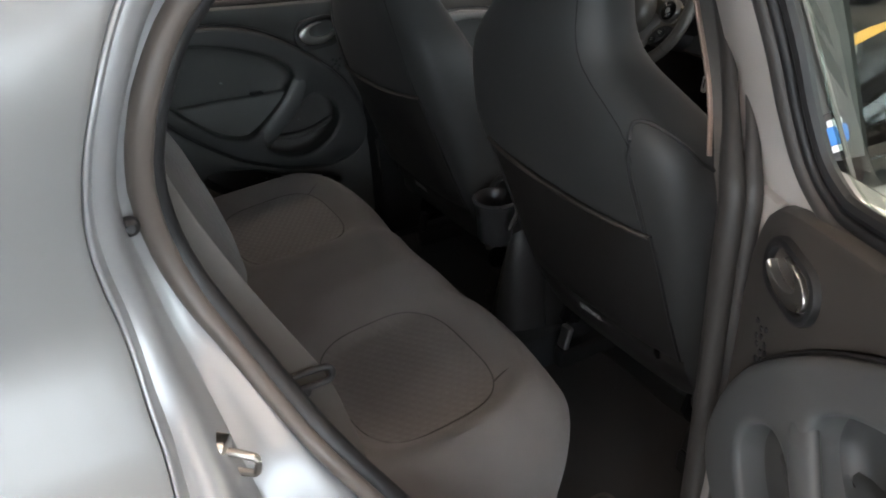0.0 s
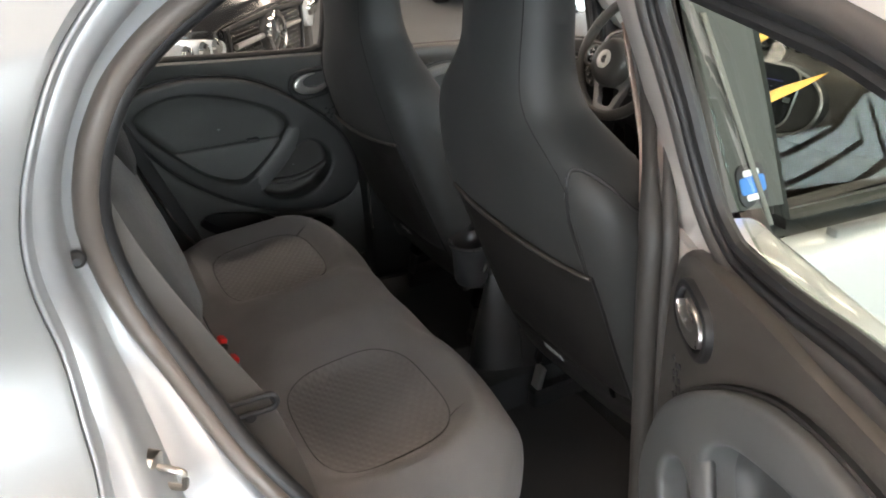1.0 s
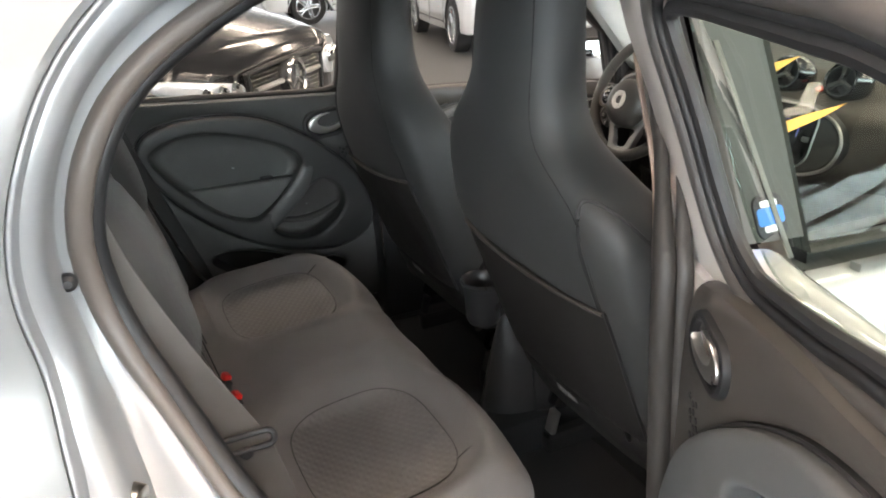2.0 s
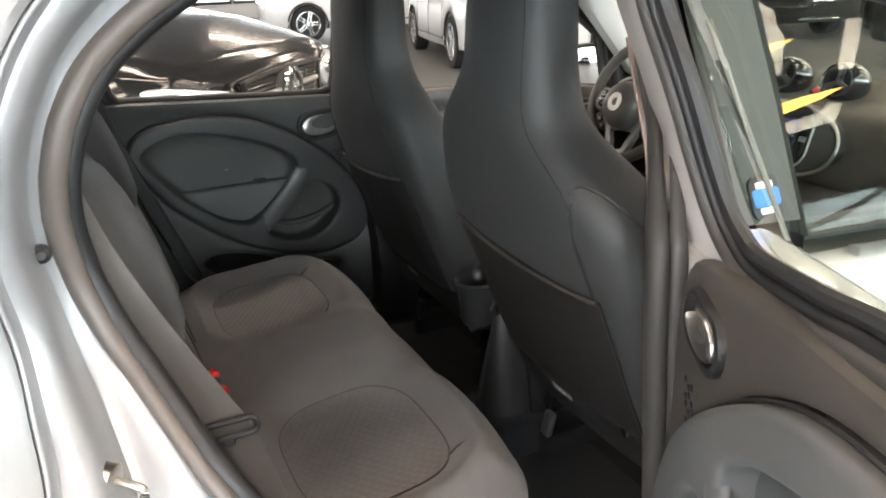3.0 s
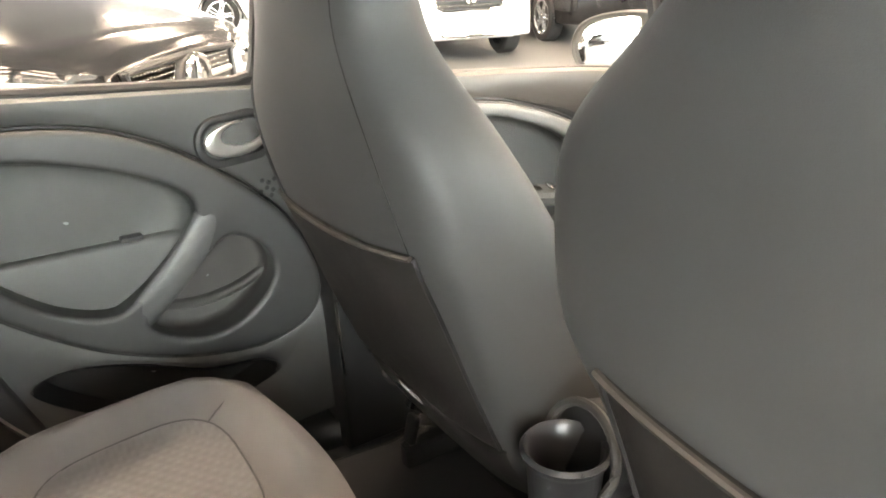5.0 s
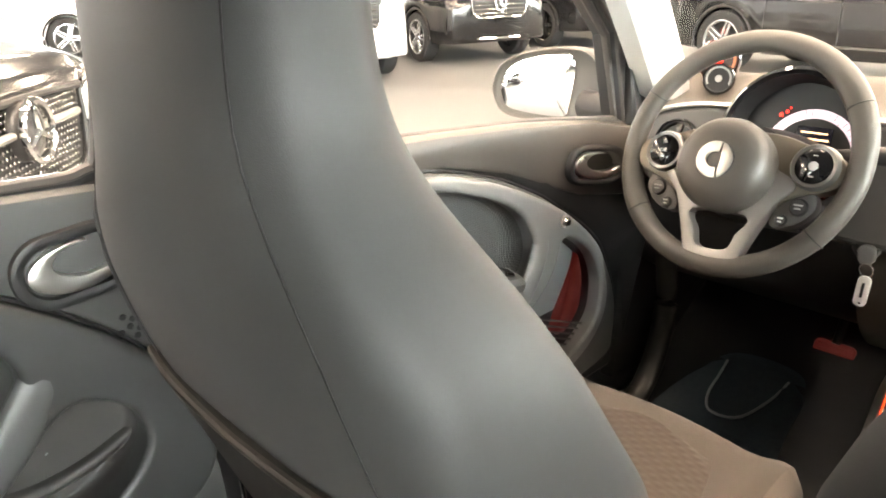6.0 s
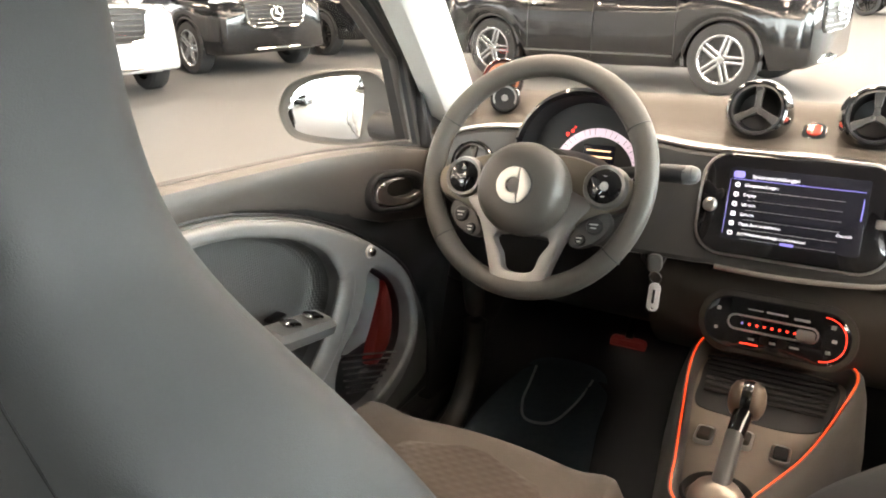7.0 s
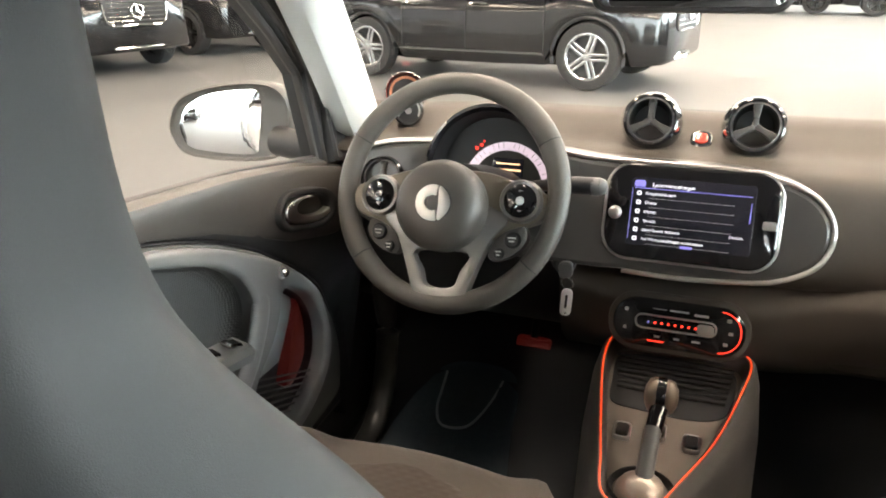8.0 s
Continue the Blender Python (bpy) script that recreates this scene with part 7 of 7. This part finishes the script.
rings(bm, [[m @ Vector((u * s, v * s, d)) for u, v in rrect(0.262, 0.072, 0.024, 6)] for s, d in ((0.95, 0.008), (1.0, 0.002), (0.98, -0.018), (0.7, -0.035))])
part("mirror_housing", bm, M_BLACK, rv)
bm = bmesh.new()
plate(bm, rrect(0.245, 0.058, 0.02, 6), lambda u, v, d: m @ Vector((u, v, d)), 0.0, 0.0095, 0.001)
part("mirror_glass", bm, M_MIRROR, rv)
bm = bmesh.new()
tube(bm, [(1.735, 0.02, 1.31), (1.74, 0.012, 1.345), (1.70, 0.0, 1.39)], 0.012, n=10)
part("mirror_stem", bm, M_BLACK, rv)
# sticker on the front passenger window
st = thing("window_sticker", (0.972, -0.662, 1.07), "small rounded blue and white sticker on the window post", "sticker")
m = facing((0.941, -0.692, 1.104), (1, 0, 0), (0, 0.47, 1))
bm = bmesh.new()
plate(bm, rrect(0.050, 0.054, 0.013, 5), lambda u, v, d: m @ Vector((u, v, d)), -0.002, 0.001, 0.0004)
part("sticker_base", bm, M_FRAME, st)
bm = bmesh.new()
plate(bm, rrect(0.044, 0.022, 0.005, 4), lambda u, v, d: m @ Vector((u, v, d)), 0.0008, 0.002, 0.0003)
part("blue_field", bm, M_BLUE, st)
for v in (0.0155, -0.0155):
    bm = bmesh.new()
    plate(bm, rrect(0.028, 0.008, 0.002, 3, (0, v)), lambda u, w, d: m @ Vector((u, w, d)), 0.0008, 0.002, 0.0003)
    part("pale_bar", bm, M_PALE, st)

# reflections on the front passenger window and its post, built as solid shapes
# the pale streak of reflection down the post is modelled as a thin strip
strip = thing("window_strip", (1.0, -0.66, 1.1), "thin pale strip standing in for a reflection along the grey window post", "strip")
bm = bmesh.new()
a, b = Vector((0.914, -0.596, 1.306)), Vector((0.957, -0.712, 1.054))
rows = []
for t in np.linspace(0, 1, 8):
    c = a.lerp(b, t)
    rows.append([c + Vector((-0.0042, -0.006, 0)), c + Vector((0.0042, -0.006, 0))])
grid(bm, rows)
shell(part("reflection_strip", bm, M_POSTSTREAK, strip), 0.0012)
# two ochre sheets stand in for yellow reflections in the side glass
for label, at, outline in (("long pointed ochre sheet standing in for a reflection in the front window", (1.0, -0.638, 1.197), [(0.0, 0.002), (0.05, 0.007), (0.10, 0.010), (0.135, 0.012), (0.09, 0.002), (0.05, -0.004), (0.0, -0.011)]), ("short pointed ochre sheet standing in for a reflection high in the front window", (1.0, -0.608, 1.264), [(0.0, 0.005), (0.065, 0.010), (0.0, -0.009)])):
    card = thing("ochre_reflection", at, label, "card", "window cards")
    bm = bmesh.new()
    plate(bm, outline, lambda u, v, d: Vector(at) + Vector((u, 0.47 * v + d, v)), -0.0006, 0.0006, 0.0002)
    part("reflection_sheet", bm, M_ORANGE, card)



# ---- cars in the hall ----
SUV = [(-2.42, 0.70, 0.42, 0.72, 0.86, 0.60), (-2.38, 0.86, 0.34, 0.95, 1.10, 0.66), (-2.25, 0.93, 0.30, 1.06, 1.45, 0.62), (-1.95, 0.965, 0.28, 1.08, 1.68, 0.62), (-1.2, 0.975, 0.27, 1.06, 1.75, 0.64), (-0.3, 0.975, 0.26, 1.05, 1.77, 0.64), (0.4, 0.97, 0.26, 1.05, 1.73, 0.62), (0.75, 0.97, 0.27, 1.05, 1.56, 0.60), (1.10, 0.97, 0.27, 1.06, 1.26, 0.64), (1.28, 0.97, 0.28, 1.05, 1.12, 0.74), (1.75, 0.965, 0.29, 1.00, 1.07, 0.76), (2.15, 0.93, 0.30, 0.98, 1.07, 0.74), (2.32, 0.88, 0.32, 0.94, 1.04, 0.70), (2.40, 0.80, 0.36, 0.88, 0.98, 0.64)]
LOWCAR = [(-2.30, 0.66, 0.42, 0.66, 0.90, 0.56), (-2.22, 0.84, 0.30, 0.86, 1.02, 0.62), (-1.95, 0.90, 0.26, 0.92, 1.10, 0.64), (-1.45, 0.915, 0.22, 0.93, 1.26, 0.58), (-0.8, 0.915, 0.20, 0.93, 1.42, 0.56), (0.0, 0.915, 0.19, 0.92, 1.45, 0.56), (0.45, 0.91, 0.19, 0.92, 1.36, 0.55), (0.85, 0.91, 0.20, 0.92, 1.14, 0.60), (1.10, 0.91, 0.20, 0.91, 0.98, 0.70), (1.6, 0.90, 0.21, 0.86, 0.92, 0.70), (2.0, 0.87, 0.23, 0.78, 0.86, 0.66), (2.20, 0.80, 0.26, 0.68, 0.76, 0.60), (2.27, 0.72, 0.32, 0.60, 0.68, 0.54)]


NEARSUV = [(a, b, c, d * 0.98, e * 0.98, w) for a, b, c, d, e, w in SUV[:7]] + [(0.75, 0.97, 0.27, 1.08, 1.60, 0.60), (1.10, 0.97, 0.27, 1.12, 1.37, 0.66), (1.28, 0.97, 0.28, 1.13, 1.245, 0.80), (1.75, 0.965, 0.29, 1.06, 1.170, 0.80), (2.10, 0.93, 0.30, 1.0, 1.085, 0.77), (2.30, 0.84, 0.32, 0.975, 1.032, 0.68), (2.37, 0.70, 0.35, 0.94, 0.985, 0.58), (2.40, 0.56, 0.37, 0.92, 0.948, 0.48)]


def hall_car(label, rows_, paint, rim_mat, axle_f, axle_r, wheel_r, group="hall cars", strip=False, spokes=5, studs=False):
    c = thing("parked_car", (0, 0, 0), label, "car", group)
    table = [tuple(p) for p in rows_]
    xs = []
    for a, b in zip(table[:-1], table[1:]):
        for k in range(4):
            xs.append(a[0] + (b[0] - a[0]) * k / 4)
    xs.append(table[-1][0])

    def section(x):
        hw, zs, zb, zr, rw = lerp_rows(table, x)
        arch = max(math.sqrt(max(0, (wheel_r + 0.06) ** 2 - (x - ax) ** 2)) for ax in (axle_f, axle_r))
        z0 = max(zs, wheel_r + arch if arch > 0 else zs) if arch > 0 else zs
        z0 = min(z0, zb - 0.12)
        pts = [(0, zs - 0.02), (hw * 0.72, zs - 0.02), (hw * 0.74, z0 - 0.01), (hw * 0.97, z0), (hw, z0 + 0.04 * (zb - z0)), (hw * 1.005, z0 + 0.35 * (zb - z0)), (hw * 0.99, z0 + 0.75 * (zb - z0)), (hw * 0.965, zb), (hw * 0.94, zb + 0.02)]
        top = zr - zb
        if top > 0.12:
            pts += [(hw * 0.94 + (rw - hw * 0.94) * 0.5, zb + 0.02 + (top - 0.06) * 0.5), (rw * 1.02, zr - 0.05), (rw * 0.9, zr - 0.012), (rw * 0.5, zr), (0, zr + 0.006)]
        else:
            pts += [(hw * 0.92, zb + top * 0.4), (rw * 1.04, zr - 0.015), (rw * 0.9, zr - 0.004), (rw * 0.5, zr + 0.008), (0, zr + 0.014)]
        return pts

    bm = bmesh.new()
    rows = []
    for x in xs:
        s = section(x)
        rows.append([(x, y, z) for y, z in s] + [(x, -y, z) for y, z in reversed(s[1:-1])])
    rings(bm, rows)
    body = part("body", bm, paint, c, "glossy car body", sharp=0.9)
    # windows: side panes between belt and roof, screens
    cab = [x for x in xs if lerp_rows(table, x)[3] - lerp_rows(table, x)[2] > 0.30]
    x0, x1 = cab[0] + 0.18, cab[-1] + 0.10
    cuts = [x0, x0 + 0.30 * (x1 - x0), x0 + 0.62 * (x1 - x0), x1]
    for s in (1, -1):
        for a, b in zip(cuts[:-1], cuts[1:]):
            bm = bmesh.new()
            rr = []
            for x in np.linspace(a + 0.03, b - 0.03, 7):
                hw, zs, zb, zr, rw = lerp_rows(table, x)
                r = []
                for t in (0.06, 0.35, 0.7, 1.0):
                    zt = zr - 0.085
                    z = zb + 0.03 + (zt - zb - 0.03) * t
                    f = (z - zb - 0.02) / max(0.05, zr - 0.05 - zb - 0.02)
                    r.append((x, s * (hw * 0.94 + (rw * 1.02 - hw * 0.94) * f + 0.006), z))
                rr.append(r)
            grid(bm, rr)
            part("side_window", bm, M_PRIVACY_SOLID, body)
    bm = bmesh.new()
    rr = []
    for x in np.linspace(cab[-1] - 0.10, cab[-1] + 0.40, 8):
        hw, zs, zb, zr, rw = lerp_rows(table, x)
        rr.append([(x + 0.01, rw * 0.92 * t, zr + 0.012 - 0.012 * t * t) for t in np.linspace(-1, 1, 9)])
    grid(bm, rr)
    part("windscreen", bm, M_PRIVACY_SOLID, body)
    # wheels
    for ax in (axle_f, axle_r):
        for s in (1, -1):
            hw = lerp_rows(table, ax)[0]
            m = Matrix.Translation((ax, s * (hw - 0.11), wheel_r)) @ pose(0, 0, 0, -90 * s, 0, 0)
            bm = bmesh.new()
            R = wheel_r
            lathe(bm, [(R * 0.66, -0.11), (R * 0.93, -0.12), (R, -0.09), (R, 0.07), (R * 0.96, 0.105), (R * 0.80, 0.118), (R * 0.68, 0.105)], m, 36, caps=False)
            w = part("wheel", bm, M_TYRE, c, "tyre on alloy wheel")
            bm = bmesh.new()
            lathe(bm, [(R * 0.70, 0.11), (R * 0.66, 0.112), (R * 0.62, 0.10), (R * 0.60, -0.06)], m, 32, caps=False)
            part("rim", bm, rim_mat, w)
            bm = bmesh.new()
            lathe(bm, [(R * 0.63, 0.0), (R * 0.3, -0.01), (0.0001, -0.01)], m, 24, caps=False)
            part("brake_disc", bm, M_BLACK, w)
            bm = bmesh.new()
            lathe(bm, [(0.0001, 0.10), (R * 0.12, 0.098), (R * 0.15, 0.08), (R * 0.16, 0.04)], m, 20)
            part("hub_cap", bm, rim_mat, w)
            for k in range(spokes):
                q = m @ pose(0, 0, 0, 0, 0, 360 / spokes * k)
                bm = bmesh.new()
                for off in (-0.030, 0.030):
                    plate(bm, [(R * 0.1, off - 0.022), (R * 0.66, off * 0.95 - 0.016), (R * 0.66, off * 0.95 + 0.016), (R * 0.1, off + 0.022)], lambda u, v, d: q @ Vector((u, v, d)), 0.05, 0.092, 0.006)
                part("spoke", bm, rim_mat, w)
            # arch lip
            bm = bmesh.new()
            tube(bm, [(ax + (R + 0.05) * math.cos(a), s * (hw * 0.985), R + (R + 0.05) * math.sin(a)) for a in np.linspace(radians(-12), radians(192), 20)], 0.022, n=6)
            part("wheel_arch", bm, M_BLACK, body)
    # nose: grille, emblem, lamps, lower intake
    nose = table[-1][0]
    hw, zs, zb, zr, rw = table[-1][1:]
    gz = (zb + zs) / 2 + (0.235 if studs else 0.23 if rows_ is SUV else 0.10)
    gh = 0.34 if rows_ is not LOWCAR else 0.24
    m = lambda u, v, d: Vector((nose + 0.008 + d, u, gz + v))
    if studs:
        gz, gh = 0.845, 0.30
    go = [(p[0], p[1]) for p in cr([(-0.50, 0.10, 0), (-0.46, gh / 2, 0), (0, gh / 2 + 0.02, 0), (0.46, gh / 2, 0), (0.50, 0.10, 0), (0.42, -gh / 2, 0), (0, -gh / 2 - 0.01, 0), (-0.42, -gh / 2, 0)], 5, True)]
    if studs:
        go = [(p[0], p[1]) for p in cr([(-0.43, 0.060, 0), (-0.405, 0.085, 0), (0, 0.098, 0), (0.405, 0.085, 0), (0.43, 0.060, 0), (0.37, -0.20, 0), (0, -0.23, 0), (-0.37, -0.20, 0)], 5, True)]
    bm = bmesh.new()
    plate(bm, go, m, -0.04, 0.004, 0.01)
    gr = part("grille", bm, M_BLACK, c, "black grille with bright slats")
    if studs:
        bm = bmesh.new()
        for i in range(13):
            for j in range(34):
                u, v = -0.41 + 0.025 * j + 0.0125 * (i % 2), -0.19 + 0.0215 * i
                if abs(u) < 0.40 + 0.25 * min(0, v) and abs(v) > 0.016 and u * u + v * v > 0.0105:
                    box(bm, Matrix.Translation(m(u, v, 0.008)), 0.010, 0.010, 0.010, 0.003)
        part("grille_studs", bm, M_CHROME, gr, "rows of small bright studs")
        bm = bmesh.new()
        tube(bm, [m(u, 0.0, 0.018) for u in np.linspace(-0.38, 0.38, 13)], 0.014, n=8)
        part("cross_bar", bm, M_SATIN, gr)
        bm = bmesh.new()
        lathe(bm, [(0.0001, 0.05), (0.05, 0.046), (0.088, 0.034), (0.098, 0.02), (0.098, -0.02)], Matrix.Translation(m(0, 0, 0.0)) @ pose(0, 0, 0, 0, 90, 0), 28)
        part("emblem_disc", bm, M_FASCIA, gr, "large round dark glossy disc")
        bm = bmesh.new()
        lathe(bm, [(0.0001, 0.006), (0.02, 0.005), (0.028, 0.0)], Matrix.Translation((nose - 0.06, 0, 0.998)) @ pose(0, 0, 0, 0, 28, 0), 18)
        part("bonnet_badge", bm, M_SATIN, c)
    for i in range(0 if studs else 5):
        v = -gh / 2 + gh * (i + 0.7) / 5.6
        bm = bmesh.new()
        tube(bm, [m(u, v, 0.016) for u in np.linspace(-0.44, 0.44, 13)], 0.010, n=6)
        part("slat", bm, M_CHROME, gr)
    bm = bmesh.new()
    tube(bm, [m(u, v, 0.014) for u, v in go[::2]], 0.012, closed=True, n=6)
    part("grille_frame", bm, M_BLACK if studs else M_CHROME, gr)
    bm = bmesh.new()
    em = lambda a, r: m(r * math.cos(a), 0.0 + r * math.sin(a), 0.055 if studs else 0.04)
    tube(bm, [em(a, 0.095) for a in np.linspace(0, 2 * math.pi, 25)[:-1]], 0.012, closed=True, n=6)
    for a in (90, 210, 330):
        tube(bm, [em(0, 0.0), em(radians(a), 0.095)], lambda t: 0.016 - 0.011 * t, n=6)
    part("emblem", bm, M_CHROME, gr, "round bright emblem")
    for s in (1, -1):
        bm = bmesh.new()
        lo = [(p[0], p[1]) for p in cr([(0.0, 0.05, 0), (0.12, 0.085, 0), (0.30, 0.09, 0), (0.36, 0.05, 0), (0.30, -0.03, 0), (0.14, -0.06, 0), (0.02, -0.04, 0)], 4, True)]
        corner = [(0.40, 2.41), (0.50, 2.405), (0.60, 2.40), (0.72, 2.37), (0.85, 2.30), (0.93, 2.15), (0.97, 1.9)]
        f = lambda u, v, d, s=s: Vector((nose - 0.015 + d - 0.03 - 1.0 * u * u * 1.5 - 0.05 * u, s * (0.53 + u * 0.92), gz + 0.10 + v + 0.06 * u))
        if studs:
            lo = [(p[0], p[1]) for p in cr([(0.02, 0.02, 0), (0.12, 0.05, 0), (0.26, 0.075, 0), (0.40, 0.10, 0), (0.43, 0.07, 0), (0.36, 0.0, 0), (0.24, -0.07, 0), (0.10, -0.085, 0), (0.03, -0.05, 0)], 5, True)]
            f = lambda u, v, d, s=s: Vector((lerp_rows(corner, 0.45 + u)[0] + 0.012 + d, s * (0.455 + u + 0.3 * d), 0.865 + v))
        plate(bm, lo, f, -0.06 if studs else -0.10, 0.01, 0.01)
        hl = part("headlight", bm, M_LAMP, c, "clear headlight")
        bm = bmesh.new()
        for u in ((0.10, 0.19, 0.28) if studs else (0.10, 0.22)):
            lathe(bm, [(0.0001, 0.018), (0.03, 0.014), (0.04, 0.0)], Matrix.Translation(f(u, 0.015, 0.012)) @ pose(0, 0, 0, 0, 90, 0), 14)
        part("lens", bm, M_CHROME, hl)
        bm = bmesh.new()
        plate(bm, [(p[0], p[1]) for p in cr([(0.0, 0.06, 0), (0.22, 0.07, 0), (0.26, 0.0, 0), (0.2, -0.06, 0), (0.0, -0.06, 0)], 3, True)], lambda u, v, d, s=s: Vector((nose + d - 0.03 - 0.6 * u * u, s * (0.46 + u), zs + 0.14 + v)), -0.1, 0.02, 0.01)
        part("air_intake", bm, M_BLACK, c)
        # wing mirror
        bm = bmesh.new()
        mx = cab[-1] + 0.08
        mw, _, mb = lerp_rows(table, mx)[0:3]
        box(bm, Matrix.Translation((mx, s * (mw + 0.07), mb + 0.07)) @ pose(0, 0, 0, 0, 0, 8 * s), 0.10, 0.20, 0.13, 0.035)
        part("wing_mirror", bm, paint, c)
        for hx in (x0 + 0.4 * (x1 - x0), x0 + 0.72 * (x1 - x0)):
            bm = bmesh.new()
            tube(bm, [(hx - 0.11, s * (mw + 0.012), mb - 0.10), (hx, s * (mw + 0.03), mb - 0.095), (hx + 0.11, s * (mw + 0.012), mb - 0.10)], 0.013, n=8)
            part("door_handle", bm, M_CHROME, c)
        for hx in (x0 + 0.36 * (x1 - x0), x0 + 0.66 * (x1 - x0), x1 - 0.02):
            bm = bmesh.new()
            pts = []
            for t in np.linspace(0.12, 0.98, 7):
                hw_, zs_, zb_ = lerp_rows(table, hx)[0:3]
                pts.append((hx, s * (hw_ * (1.006 if t < 0.8 else 0.985)), zs_ + (zb_ - zs_) * t))
            tube(bm, pts, 0.004, n=4)
            part("door_gap", bm, M_BLACK, body)
        bm = bmesh.new()
        tube(bm, [(axle_r + wheel_r + 0.15, s * mw * 1.0, zs + 0.04), (axle_f - wheel_r - 0.15, s * mw * 1.0, zs + 0.04)], 0.03 if strip else 0.018, n=8, flat=0.6)
        part("sill_strip", bm, M_CHROME if strip else M_BLACK, c)
    bm = bmesh.new()
    plate(bm, rrect(0.9, 0.10, 0.04, 4), lambda u, v, d: Vector((nose + d - 0.02 - 0.25 * u * u, u, zs + 0.08 + v)), -0.1, 0.03, 0.01)
    part("lower_intake", bm, M_BLACK, c)
    bm = bmesh.new()
    tube(bm, [(nose + 0.02 - 0.25 * u * u, u, zs + 0.0) for u in np.linspace(-0.62, 0.62, 15)], 0.022, n=8)
    part("skid_trim", bm, M_CHROME, c)
    return c


M_PRIVACY_SOLID = mat("dark_car_glass", (0.006, 0.007, 0.007), 0.04, 0, 0, coat=1.0)


def heading(x, y, deg):
    return pose(x, y, 0, 0, 0, deg)


black_suv = hall_car("glossy black SUV seen from its side across the hall", SUV, M_CARBLACK, M_RIM, 1.54, -1.56, 0.385, strip=True)
black_suv.matrix_basis = heading(10.39, 2.80, -100)
near_suv = hall_car("glossy black car with studded grille parked close beside the hatchback", NEARSUV, M_CARBLACK, M_RIM, 1.50, -1.50, 0.38, strip=True, studs=True)
near_suv.matrix_basis = heading(-0.70, 3.96, -39.5)
front_suv = hall_car("black SUV with black wheels parked in a row facing the hatchback", SUV, M_CARBLACK, M_RIMDARK, 1.50, -1.50, 0.38)
front_suv.matrix_basis = heading(12.5, 9.9, -104)
for x, y, a in ((15.3, 9.2, -104), (26, -5.5, -95), (27, -1.0, -95)):
    copy_thing(front_suv, heading(x, y, a))
row_suv = hall_car("black SUV with bright wheels between a white and a black SUV", SUV, M_CARBLACK, M_RIM, 1.50, -1.50, 0.38)
row_suv.matrix_basis = heading(9.6, 10.05, -104)
white_suv = hall_car("white SUV with chrome grille parked across the hall", SUV, M_CARWHITE, M_RIM, 1.50, -1.50, 0.38)
white_suv.matrix_basis = heading(6.5, 15.3, -8)
white_car = hall_car("low white car parked side-on beyond the windows", LOWCAR, M_CARWHITE, M_RIM, 1.40, -1.40, 0.345)
white_car.matrix_basis = heading(0.5, 17.5, -15)
copy_thing(white_suv, heading(6.52, 9.75, -104))
silver_car = hall_car("low silver car parked further back in the hall", LOWCAR, M_CARSILVER, M_RIM, 1.40, -1.40, 0.345)
silver_car.matrix_basis = heading(-1.5, 13.0, -35)
copy_thing(silver_car, heading(7.0, -7.0, 100))
copy_thing(black_suv, heading(-9.3, 5.2, -10))
# two unseen SUVs, added to darken the lower part of the front glass reflection
copy_thing(black_suv, heading(5.6, -4.6, 78))
copy_thing(black_suv, heading(9.0, -4.4, 78))
